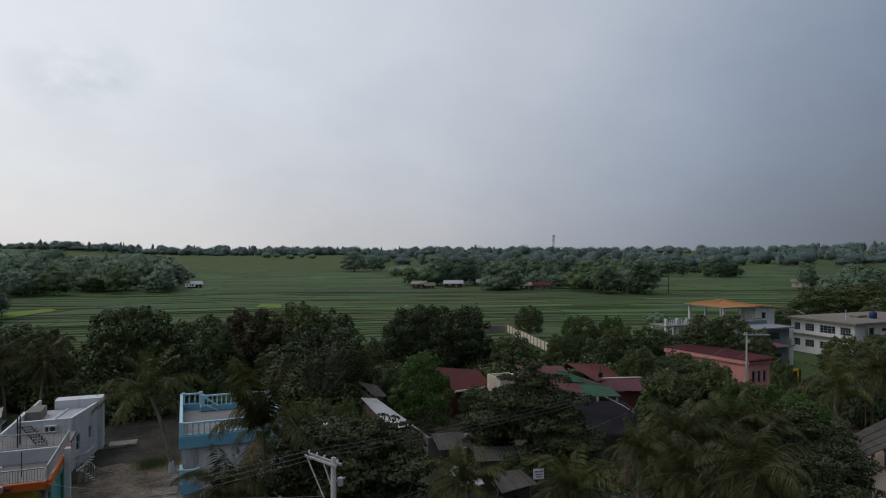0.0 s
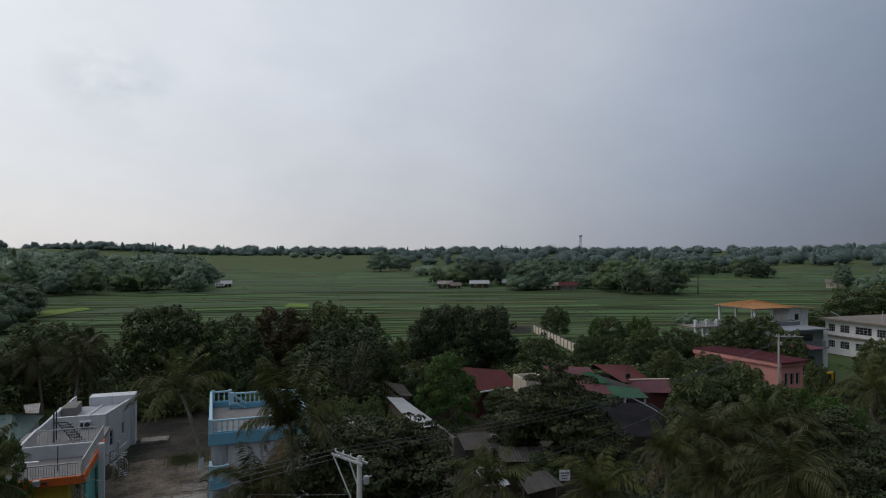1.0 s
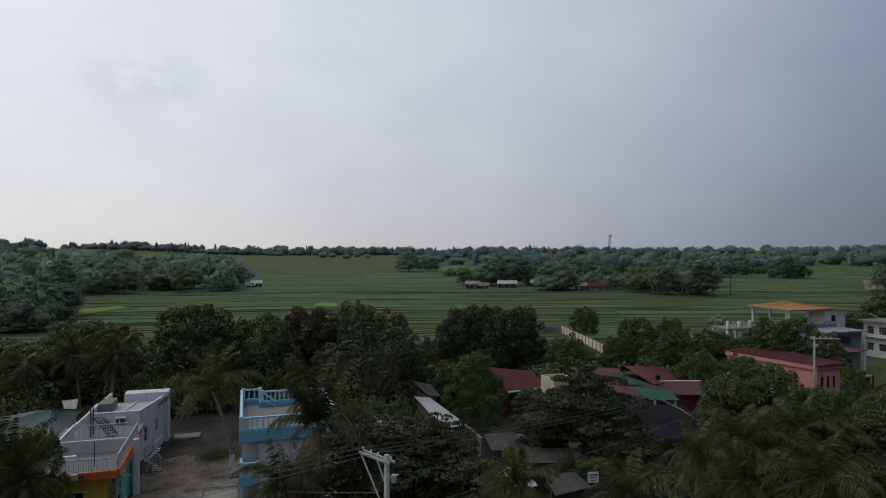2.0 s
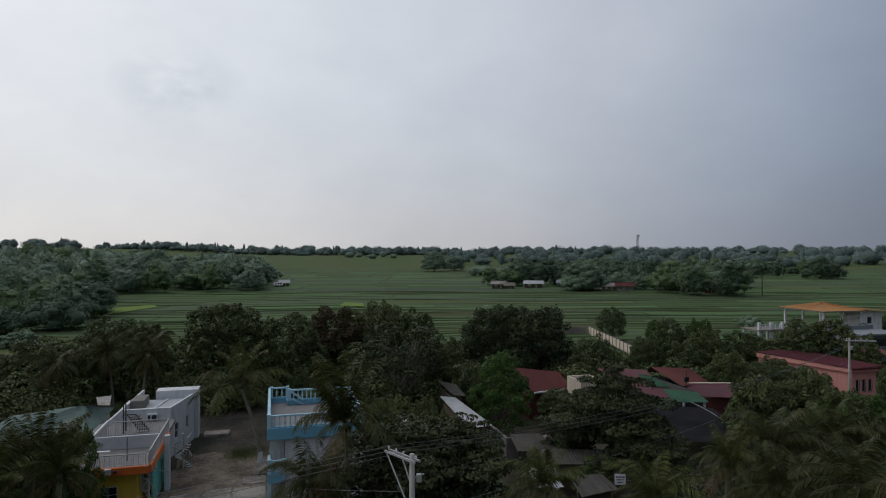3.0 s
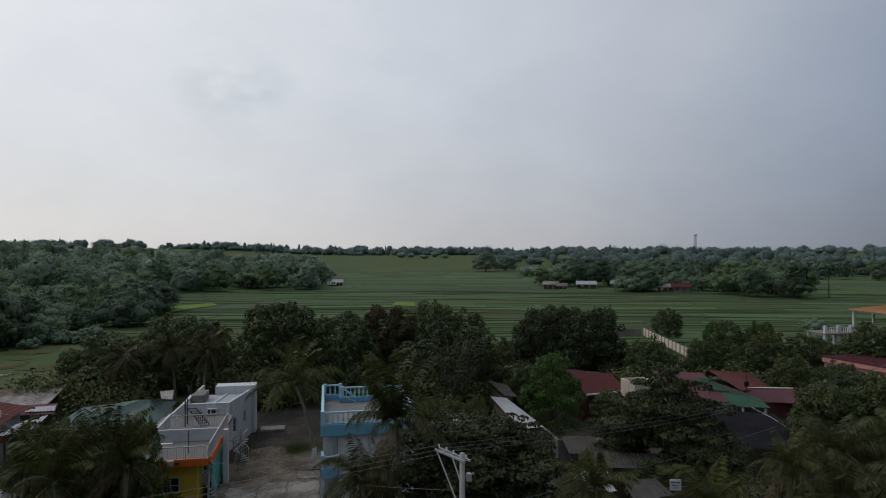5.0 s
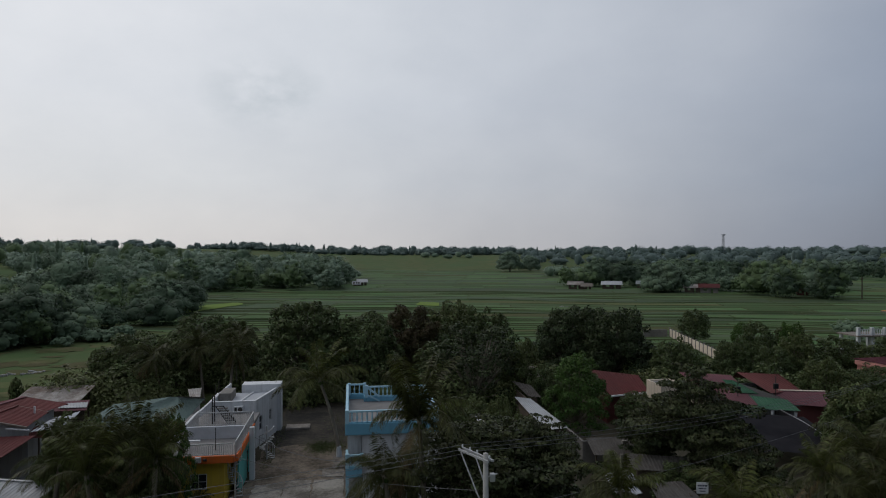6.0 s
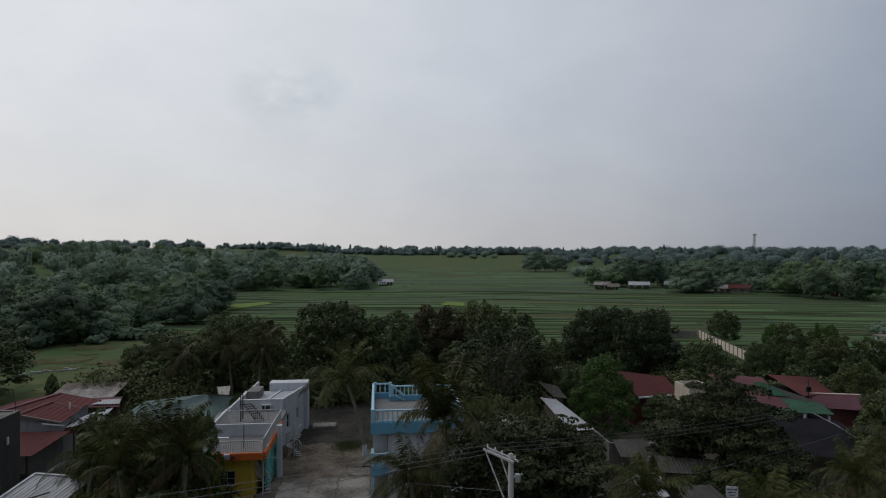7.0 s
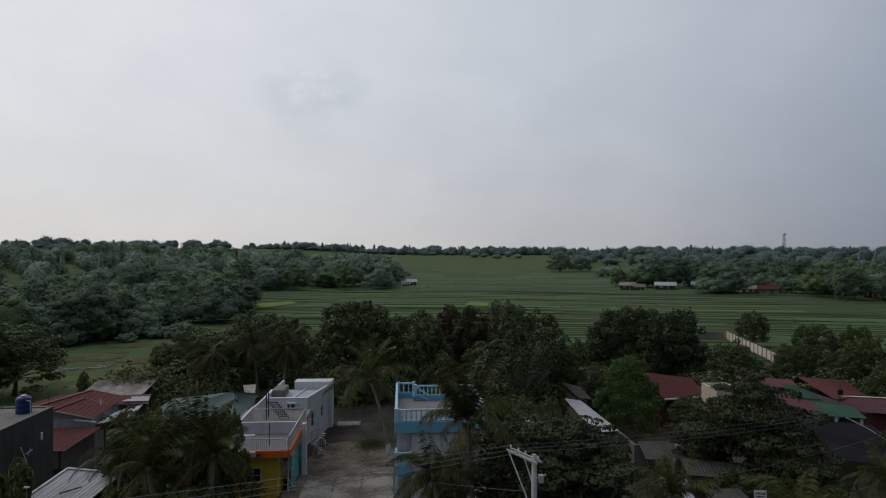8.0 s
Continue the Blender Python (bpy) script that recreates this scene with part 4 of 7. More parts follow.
    part("floodlight", soft_box(-9.85, -9.6, 44.78, 44.93, 3.2, 3.36, 0.02), M["dark_steel"], h)
    part("antenna_pipe", boxes((-9.45, -9.4, 46.9, 46.95, 3.3, 4.9)), M["dark_steel"], h)
    part("antenna_pipe", boxes((-10.8, -10.76, 63, 63.04, 4.9, 6.4), (-11.9, -11.86, 60.4, 60.44, 4.4, 5.6), (-12.15, -12.11, 60.2, 60.24, 4.4, 5.3)), M["dark_steel"], h)
    spiral_stair(h, -8.0, 46.4, 0, 2.95, 0.5)
    spiral_stair(h, -6.9, 54.7, 0, 1.9, 0.62)


yellow_house()


def sage_house():
    h = thing("house", "low house with a sage-green metal gable roof", "house")
    shell(h, -20.6, -14.0, 54.2, 62.6, 0, 3.1, M["grey_wall"])
    apex, left = Vector((-14.9, 58.4, 4.62)), Vector((-15.6, 58.6, 4.58))
    c = [Vector(p) for p in ((-22.0, 53.4, 3.0), (-13.75, 53.4, 3.0), (-13.75, 63.4, 3.3), (-22.0, 63.4, 3.0))]
    for q in ((left, apex, c[1], c[0]), (apex, apex, c[2], c[1]), (apex, left, c[3], c[2]), (left, left, c[0], c[3])):
        part("roof_slope", roof_sheet(*q), M["roof_sage"], h)
    part("hip_cap", bar(bmesh.new(), apex + Vector((0, 0, 0.04)), c[2] + Vector((0, 0, 0.04)), 0.22, 0.08), M["dark_steel"], h)


sage_house()


def red_house():
    h = thing("house", "grey house with a dull red metal gable roof", "house")
    shell(h, -30.7, -25.0, 53.3, 57.0, 0, 3.85, M["grey_wall"], front=[(-27.3, -26.5, 1.2, 2.3)])
    part("gable", arrays("gable", [(-30.7, 53.36, 3.85), (-25.0, 53.36, 3.85), (-27.8, 53.36, 4.5)], [(0, 1, 2)], M["grey_wall"]), None, h)
    near, far = Vector((-27.8, 52.9, 4.6)), Vector((-27.3, 57.1, 4.6))
    east, east_far, west, west_far = Vector((-24.5, 52.75, 3.94)), Vector((-24.8, 56.95, 4.02)), Vector((-31.1, 53.2, 3.9)), Vector((-30.8, 57.4, 3.9))
    part("roof_slope", roof_sheet(near, far, east_far, east, 0.3), M["roof_brick"], h)
    part("roof_slope", roof_sheet(far, near, west, west_far, 0.3), M["roof_brick"], h)
    up = Vector((0, 0, 0.04))
    part("ridge_cap", bar(bmesh.new(), near + up, far + up, 0.34, 0.06), M["roof_red"], h)
    for a, b in ((near, east), (near, west), (far, east_far)):
        part("verge", bar(bmesh.new(), a - up, b - up, 0.14, 0.12), M["roof_drab"], h)
    part("gutter", bar(bmesh.new(), (-25.95, 52.68, 3.88), (-24.3, 52.68, 3.7), 0.12, 0.08), M["white"], h, "white eaves gutter")
    part("vent_pipe", boxes((-25.5, -25.4, 56.0, 56.1, 4.05, 4.75)), M["white"], h, "short white vent pipe")
    h2 = thing("house", "house with a faded dull-red gable roof", "house")
    shell(h2, -33.4, -26.2, 57.6, 61.2, 0, 3.3, M["grey_wall"])
    ra, rb = Vector((-30.6, 55.4, 4.3)), Vector((-28.9, 61.9, 4.3))
    ea, eb, wa, wb = Vector((-27.0, 54.9, 3.62)), Vector((-25.1, 61.3, 3.68)), Vector((-34.4, 56.4, 3.5)), Vector((-32.7, 62.9, 3.5))
    part("roof_slope", roof_sheet(ra, rb, eb, ea, 0.3), M["roof_brick"], h2)
    part("roof_slope", roof_sheet(rb, ra, wa, wb, 0.3), M["roof_brick"], h2)
    # wide pinker cap paints the lit west slope, seen edge on, as a strip
    part("ridge_cap", bar(bmesh.new(), ra + up, rb + up, 0.45, 0.06), M["roof_plum"], h2, "pinkish ridge strip in place of the lit west slope")
    for a, b in ((rb, eb), (rb, wb), (ra, wa)):
        part("verge", bar(bmesh.new(), a - up, b - up, 0.14, 0.12), M["roof_red"], h2)
    low = thing("lean_to", "low dull-red metal lean-to roof on posts", "lean-to")
    part("roof", roof_sheet((-30.5, 52.6, 3.3), (-23.8, 52.6, 3.3), (-24.8, 48.9, 2.55), (-30.5, 48.9, 2.55)), M["roof_brick"], low)
    part("wall", boxes((-30.3, -24.4, 52.7, 52.85, 0, 3.2)), M["grey_wall"], low)
    for x in (-29.8, -25.4):
        part("post", boxes((x, x + 0.12, 49.2, 49.32, 0, 2.6)), M["wood"], low)
    part("eave", roof_sheet((-25.4, 55.3, 3.35), (-22.2, 55.3, 3.3), (-22.2, 53.2, 2.95), (-24.6, 53.2, 2.95)), M["roof_red"], low)
    canopy = thing("canopy", "white sheet canopy speckled with fallen litter", "canopy")
    part("sheet", roof_sheet((-24.25, 56.6, 3.62), (-22.7, 57.9, 3.78), (-22.5, 54.5, 3.4), (-24.35, 52.9, 3.5)), M["white_flat"], canopy)
    for x, y in ((-24.1, 53.6), (-22.8, 55.4), (-23.0, 57.3)):
        part("post", boxes((x, x + 0.1, y, y + 0.1, 0, 3.35)), M["wood"], canopy)


red_house()


def tin_shed():
    h = thing("shed", "open shed with a rust-streaked corrugated tin roof", "shed")
    n = 9
    for k in range(n):
        x = -32.2 + 6.0 * k / n
        part("roof_sheet", roof_sheet((x, 70.2 + 0.05 * (k % 2), 3.55), (x + 0.86, 70.2 + 0.05 * (k % 2), 3.55), (x + 0.96, 65.2 - 0.08 * (k % 3), 2.75), (x + 0.1, 65.2 - 0.08 * (k % 3), 2.75), 0.2), M["roof_rust"], h)
    for x in (-31.8, -29.2, -26.6):
        for y, z in ((65.8, 2.75), (69.6, 3.35)):
            part("post", boxes((x, x + 0.14, y, y + 0.14, 0, z)), M["wood"], h)
    part("beam", boxes((-32.0, -26.2, 65.75, 65.85, 2.6, 2.74)), M["wood"], h)
    s = thing("shed", "small shed with a patched plum and tin roof", "shed")
    part("roof", roof_sheet((-27.6, 64.0, 3.3), (-24.4, 64.4, 3.3), (-23.8, 62.0, 2.9), (-27.2, 61.9, 2.9), 0.25), M["roof_plum"], s)
    part("roof_sheet", roof_sheet((-26.6, 63.2, 3.3), (-24.2, 63.5, 3.3), (-23.9, 62.4, 3.08), (-26.3, 62.3, 3.1), 0.25), M["roof_tin"], s)
    part("wall", boxes((-27.2, -24.1, 62.3, 62.4, 0, 2.95)), M["wood"], s)
    b = thing("shed", "small grey tin roof among trees", "shed")
    part("roof", roof_sheet((-16.7, 69.2, 3.05), (-15.4, 69.6, 3.05), (-14.8, 66.2, 2.85), (-15.9, 66.6, 2.85), 0.25), M["roof_rust"], b)
    for x in (-15.85, -15.2):
        part("post", boxes((x, x + 0.1, 67.0, 67.1, 0, 2.85)), M["wood"], b)


tin_shed()


def black_building():
    h = thing("building", "unfinished black-rendered block with a flat concrete roof", "building")
    x1, y0, y1 = -24.2, 33.0, 46.2
    part("wall", wall_slab(bmesh.new(), "y", x1 - 0.2, y0, y1, 0, 6.5, 0.2), M["black_wall"], h, "black rendered side wall")
    part("wall", boxes((-36, x1 - 0.22, y1 - 0.2, y1, 0, 6.5), (-36, x1 - 0.22, y0, y0 + 0.2, 0, 6.5), (-36.2, -36.02, y0, y1, 0, 6.5)), M["black_wall"], h)
    part("flat_roof", boxes((-35.98, x1 - 0.22, y0 + 0.22, y1 - 0.22, 6.3, 6.47)), M["concrete"], h, "pale concrete roof slab")
    part("coping", boxes((-36.2, x1 + 0.02, y1 - 0.22, y1 + 0.02, 6.503, 6.56), (x1 - 0.24, x1 + 0.02, y0, y1 - 0.23, 6.503, 6.54)), M["concrete"], h)
    for k, (x, y) in enumerate(((-26.9, 43.6), (-24.35, 45.9), (-29.0, 45.0), (-27.4, 45.8))):
        pts = [(x + 0.18 * math.sin(s * 1.1 + k) * (s / 4), y, 6.4 + 0.42 * s) for s in range(5)]
        part("reinforcing_bar", tube(bmesh.new(), pts, 0.022, 5), M["frond_dry"] if k == 0 else M["dark_steel"], h)
    ob = part("vent_cap", soft_box(-0.05, 0.05, -0.12, 0.12, -0.25, 0.25, 0.02), M["white"], h)
    ob.matrix_basis = pose(x1 + 0.06, 44.6, 4.9)
    t = thing("water_tank", "blue ribbed plastic water tank on the roof", "water tank", (-25.35, 44.7, 6.47))
    part("body", lathe(bmesh.new(), [(0.45, 0), (0.48, 0.06), (0.48, 0.32), (0.455, 0.36), (0.48, 0.4), (0.48, 0.68), (0.455, 0.72), (0.48, 0.76), (0.48, 0.98), (0.36, 1.1), (0.18, 1.14)], 20), M["tank"], t, smooth=True)
    part("lid", lathe(bmesh.new(), [(0.19, 1.13), (0.19, 1.2), (0.08, 1.23)], 14), M["steel"], t, "grey screw lid")
    part("pipe", tube(bmesh.new(), [(0.35, -0.3, 0.9), (0.6, -0.3, 0.85), (0.62, -0.3, 0.0)], 0.03, 6), M["steel"], t)
    a = thing("antenna", "thin white antenna fixed to the black wall", "antenna", (-24.1, 42.3, 4.6))
    part("boom", bar(bmesh.new(), (0.1, -0.3, 0.35), (0.25, 0.1, -0.75), 0.05), M["white"], a)
    part("element", bar(bmesh.new(), (0.2, -0.05, -0.2), (0.3, 0.65, -0.1), 0.04), M["white"], a)
    part("element", bar(bmesh.new(), (0.2, 0.3, -0.35), (0.3, 0.45, 0.05), 0.04), M["white"], a)
    part("bracket", bar(bmesh.new(), (-0.1, 0, -0.2), (0.25, 0, -0.2), 0.05), M["dark_steel"], a)


black_building()


def tin_roofs():
    s = thing("shed", "shed with a pale galvanised lean-to roof", "shed")
    for k in range(5):
        u0, u1 = k / 5, (k + 1.06) / 5
        a, b = Vector((-21.2, 42.2, 3.45)), Vector((-17.6, 41.6, 3.25))
        d, c = Vector((-21.9, 35.5, 2.85)), Vector((-18.2, 35.5, 2.75))
        lift = Vector((0, 0, 0.012 * (k % 2)))
        part("roof_sheet", roof_sheet(a.lerp(b, u0) + lift, a.lerp(b, u1) + lift, d.lerp(c, u1) + lift, d.lerp(c, u0) + lift, 0.25), M["roof_tin"], s)
    part("ridge_cap", bar(bmesh.new(), (-21.25, 42.2, 3.5), (-17.6, 41.6, 3.32), 0.25, 0.05), M["roof_tin"], s)
    part("verge_cap", bar(bmesh.new(), (-21.2, 42.2, 3.5), (-21.9, 35.5, 2.9), 0.16, 0.06), M["white"], s)
    part("pipe", bar(bmesh.new(), (-19.9, 38.6, 3.2), (-19.0, 39.4, 3.28), 0.07), M["dark_steel"], s)
    part("wall", boxes((-21.0, -18.0, 41.2, 41.35, 0, 3.2), (-21.3, -21.15, 36, 41.2, 0, 2.8)), M["wood"], s)
    e = thing("shed", "dull corrugated lean-to beside the palms", "shed")
    part("roof", roof_sheet((-20.8, 46.2, 3.0), (-17.0, 45.6, 3.1), (-17.2, 43.2, 2.5), (-20.2, 43.0, 2.4), 0.25), M["roof_rust"], e)
    part("wall", boxes((-20.3, -17.3, 45.2, 45.3, 0, 2.7)), M["wood"], e)
    lamp = thing("yard_lamp", "small flat lamp on a thin pole", "lamp", (-20.6, 36.6, 0))
    part("pole", lathe(bmesh.new(), [(0.035, 0), (0.022, 4.3)], 6), M["steel"], lamp)
    part("shade", soft_box(-0.16, 0.14, -0.09, 0.09, 4.28, 4.36, 0.02), M["white"], lamp)


tin_roofs()
# ---- middle of the village ----
def centre_houses():
    # pale roofs going back between the trees
    rows = (("long low house under a pale galvanised roof", ((15.7, 60.0, 3.3), (17.0, 59.0, 3.3), (17.9, 50.8, 2.75), (15.9, 50.9, 2.6)), "roof_tin"),
            ("house with a steep weathered tin roof", ((16.6, 64.5, 3.9), (18.2, 63.0, 3.7), (18.3, 59.8, 3.2), (17.2, 60.4, 3.2)), "roof_old"),
            ("weathered tin roof among the trees", ((18.9, 73.0, 3.9), (21.4, 72.0, 3.9), (21.3, 67.8, 3.2), (19.0, 68.6, 3.2)), "roof_rust"),
            ("small pale lean-to roof under the trees", ((10.2, 54.3, 3.3), (11.0, 54.0, 3.25), (11.7, 51.6, 3.0), (10.9, 51.4, 3.0)), "roof_tin"))
    for label, (a, b, c, d), mat in rows:
        h = thing("house", label, "house", group="tin-roofed houses")
        part("roof", roof_sheet(a, b, c, d, 0.22), M[mat], h)
        x0, x1 = min(a[0], d[0]) + 0.3, max(b[0], c[0]) - 0.3
        part("wall", boxes((x0, x1, c[1] + 0.3, c[1] + 0.45, 0, c[2] - 0.12), (x0, x0 + 0.12, c[1] + 0.46, a[1] - 0.3, 0, c[2] - 0.12)), M["wood"], h)

    r = thing("house", "house with a dark red metal roof and orange wall", "house")
    shell(r, 25.6, 30.2, 61.2, 66.0, 0, 2.9, M["roof_brick"])
    part("roof", roof_sheet((25.3, 66.0, 4.6), (30.0, 63.5, 4.3), (29.7, 60.4, 3.2), (25.7, 60.4, 2.95)), M["roof_red"], r)
    part("gutter", bar(bmesh.new(), (25.7, 60.35, 2.95), (29.7, 60.35, 3.18), 0.14), M["white"], r)
    c = thing("house", "cream-walled house behind the broad trees", "house")
    shell(c, 29.3, 31.9, 57.2, 60.2, 0, 4.55, M["cream"], front=[(30.4, 31.3, 1.3, 2.5)])
    part("flat_roof", boxes((29.5, 31.7, 57.42, 59.98, 4.2, 4.4)), M["floor_grey"], c, "grey flat roof behind the parapet")
    part("pier", boxes((29.0, 29.6, 56.9, 57.15, 0, 3.1)), M["white"], c)

    m = thing("house", "house with a dark maroon ribbed metal roof", "house")
    shell(m, 34.4, 38.0, 54.6, 61.0, 0, 3.2, M["cream"])
    part("roof", roof_sheet((33.9, 62.4, 4.75), (38.3, 60.0, 4.75), (36.9, 53.6, 3.3), (33.9, 54.3, 3.3), 0.26), M["roof_plum"], m)
    part("column", boxes((34.35, 34.6, 54.0, 54.25, 0, 3.2)), M["white"], m)
    b = thing("house", "house with a faded brick-red hipped metal roof", "house")
    shell(b, 39.4, 44.0, 55.8, 61.0, 0, 3.7, M["grey_wall"])
    part("roof_slope", roof_sheet((38.4, 59.2, 5.2), (41.9, 57.6, 5.2), (43.0, 55.9, 3.95), (39.2, 55.0, 4.0)), M["roof_brick"], b)
    part("roof_slope", roof_sheet((41.9, 57.6, 5.2), (38.4, 59.2, 5.2), (40.0, 62.5, 4.0), (44.5, 60.0, 4.0)), M["roof_brick"], b)
    part("roof_slope", roof_sheet((39.5, 55.9, 4.08), (44.6, 54.8, 4.02), (43.6, 52.2, 3.2), (40.0, 53.6, 3.25)), M["roof_plum"], b, "plum-coloured lower roof")
    part("ridge_cap", bar(bmesh.new(), (39.4, 55.95, 4.12), (44.7, 54.85, 4.06), 0.3, 0.06), M["cream"], b)
    part("wall", boxes((40.6, 43.4, 53.4, 53.55, 0, 3.1)), M["roof_brick"], b)
    g = thing("house", "green-roofed porch with a black sheet for its gable's shade", "house")
    part("roof_slope", roof_sheet((36.7, 56.0, 3.75), (40.1, 53.9, 3.6), (39.7, 51.6, 3.15), (35.6, 53.6, 3.05)), M["roof_green"], g)
    part("roof_slope", roof_sheet((36.2, 58.2, 4.75), (37.0, 57.6, 4.75), (38.2, 55.4, 3.9), (36.4, 56.2, 3.9)), M["roof_green"], g)
    # black sheet closes the open gable in place of the shade inside
    part("gable", arrays("gable", [(37.0, 57.55, 4.7), (36.8, 56.0, 3.75), (40.1, 53.95, 3.62)], [(0, 1, 2)], M["black_wall"]), None, g)
    part("awning", roof_sheet((34.6, 54.4, 2.9), (37.0, 53.2, 2.9), (36.3, 52.0, 2.4), (34.2, 52.9, 2.4), 0.25), M["roof_green"], g)
    for x, y in ((35.0, 53.4), (37.6, 52.6), (39.4, 51.9)):
        part("post", boxes((x, x + 0.16, y, y + 0.16, 0, 3.05)), M["white"], g)
    part("wall", boxes((36.4, 40.0, 56.1, 56.25, 0, 3.7)), M["cream"], g)
    for x, y, z in ((36.2, 55.6, 4.35), (39.6, 54.9, 4.7)):
        f = thing("floodlight", "small square floodlight on a thin pole", "floodlight", (x, y, 0), group="porch floodlights")
        part("pole", lathe(bmesh.new(), [(0.05, 0), (0.04, z + 0.9)], 6), M["dark_steel"], f)
        part("lamp_head", soft_box(-0.26, 0.26, -0.1, 0.06, z - 0.28, z + 0.25, 0.04), M["dark_steel"], f)
        part("lens", boxes((-0.19, 0.19, -0.115, -0.103, z - 0.2, z + 0.18)), M["glass"], f)

    # black shade net stretched on poles
    n = thing("shade_net", "sagging black shade net stretched over poles", "shade net")
    corners = [Vector(p) for p in ((34.0, 53.0, 2.9), (39.2, 50.6, 2.9), (38.8, 44.4, 1.7), (31.8, 45.8, 1.7))]
    k, rows, bm = 14, [], bmesh.new()
    for i in range(k + 1):
        row = []
        for j in range(k + 1):
            u, v = i / k, j / k
            p = corners[0].lerp(corners[1], u).lerp(corners[3].lerp(corners[2], u), v)
            sag = 0.55 * math.sin(math.pi * u) * math.sin(math.pi * v) * (0.6 + 0.8 * noise.noise((u * 5, v * 5, 0)))
            p.z -= sag - 0.12 * noise.noise((u * 9, v * 9, 3))
            row.append(bm.verts.new(p))
        rows.append(row)
    for i in range(k):
        for j in range(k):
            bm.faces.new((rows[i][j], rows[i + 1][j], rows[i + 1][j + 1], rows[i][j + 1]))
    part("net", bm, M["net"], n, smooth=True)
    for p in corners:
        part("post", lathe(bmesh.new(), [(0.06, 0), (0.05, p.z)], 6, (p.x, p.y, 0)), M["wood"], n)
    part("rope", tube(bmesh.new(), [(37.0, 50.6, 3.6), (37.6, 48.6, 3.1), (38.2, 46.6, 2.35), (38.9, 44.6, 1.85)], 0.022, 5), M["white"], n, "pale slack rope")

    # unfinished walls, shacks, board
    w = thing("block_wall", "low unfinished concrete block walls", "wall")
    part("wall", boxes((18.3, 21.0, 48.6, 48.8, 0, 2.25)), M["concrete"], w)
    part("wall", boxes((18.3, 18.5, 48.82, 52.4, 0, 2.25)), M["concrete"], w)
    part("wall", boxes((17.0, 18.1, 50.2, 50.35, 0, 2.4)), M["concrete"], w)
    part("column", boxes((20.9, 21.25, 46.8, 47.15, 0, 2.7)), M["concrete"], w)
    part("column", boxes((19.9, 20.1, 44.9, 45.1, 0, 2.3)), M["concrete"], w)
    e = thing("lean_to", "sagging lean-to of dull weathered sheets against a block wall", "lean-to")
    for q in range(4):
        u0, u1 = q / 4, (q + 1.1) / 4
        a, b, c2, d = Vector((18.5, 48.4, 2.6)), Vector((21.8, 47.5, 2.75)), Vector((21.4, 45.3, 2.1)), Vector((18.3, 46.1, 1.95))
        lift = Vector((0, 0, 0.02 * (q % 2)))
        part("roof_sheet", roof_sheet(a.lerp(b, u0) + lift, a.lerp(b, u1) + lift, d.lerp(c2, u1) + lift, d.lerp(c2, u0) + lift, 0.22), M["roof_old"], e)
    for x, y, z in ((18.5, 46.3, 1.9), (21.2, 45.6, 2.0), (20.0, 48.2, 2.5)):
        part("post", boxes((x, x + 0.1, y, y + 0.1, 0, z)), M["wood"], e)
    c = thing("tarpaulin", "crumpled pale tarpaulin over a low frame", "tarpaulin")
    bm = bmesh.new()
    rows = [[bm.verts.new((17.6 + 1.9 * i / 6, 42.4 - 1.6 * j / 6 - 0.4 * i / 6, 1.9 - 0.9 * j / 6 + 0.25 * noise.noise((i * 0.8, j * 0.9, 5)))) for j in range(7)] for i in range(7)]
    for i in range(6):
        for j in range(6):
            bm.faces.new((rows[i][j], rows[i + 1][j], rows[i + 1][j + 1], rows[i][j + 1]))
    part("sheet", bm, M["white_flat"], c)
    part("prop", boxes((17.7, 17.8, 42.2, 42.3, 0, 1.85), (19.4, 19.5, 41.8, 41.9, 0, 1.8)), M["wood"], c)
    s = thing("shack", "timber shack with a worn corrugated roof", "shack")
    for q in range(5):
        u0, u1 = q / 5, (q + 1.08) / 5
        a, b, c2, d = Vector((18.4, 37.3, 2.95)), Vector((20.7, 37.6, 2.9)), Vector((21.1, 36.0, 2.4)), Vector((18.2, 35.3, 2.45))
        lift = Vector((0, 0, 0.02 * (q % 2)))
        part("roof_sheet", roof_sheet(a.lerp(b, u0) + lift, a.lerp(b, u1) + lift, d.lerp(c2, u1) + lift, d.lerp(c2, u0) + lift, 0.22), M["roof_old"], s)
    part("wall", boxes((18.4, 20.7, 36.2, 36.35, 0, 2.55), (20.58, 20.7, 36.36, 37.4, 0, 2.6)), M["wood"], s)
    s2 = thing("shack", "low shack roofed with dull brown sheets", "shack")
    part("roof", roof_sheet((19.6, 43.4, 2.9), (23.2, 42.0, 2.9), (22.8, 40.4, 2.4), (19.3, 41.4, 2.4), 0.24), M["roof_old"], s2)
    part("wall", boxes((19.6, 22.4, 41.5, 41.65, 0, 2.4)), M["wood"], s2)
    d = thing("shack", "brown-walled shack with a faded tan gable board", "shack")
    bm = bmesh.new()
    arc = [(22.7, 0.0), (22.7, 2.3), (23.2, 2.95), (24.4, 2.1), (24.4, 0.0)]
    lo, hi = [bm.verts.new((x, 38.6, z)) for x, z in arc], [bm.verts.new((x, 38.8, z)) for x, z in arc]
    bm.faces.new(lo), bm.faces.new(hi[::-1])
    for k in range(len(arc)):
        q = (k + 1) % len(arc)
        bm.faces.new((lo[k], hi[k], hi[q], lo[q]))
    part("wall", bm, M["roof_drab"], d)
    part("board_wall", boxes((21.4, 24.2, 37.3, 37.42, 0, 2.35)), M["wood"], d, "dark brown board wall")
    g = thing("sign", "small white sign with a few dark letters", "sign", (21.9, 37.18, 2.1), rz=-14)
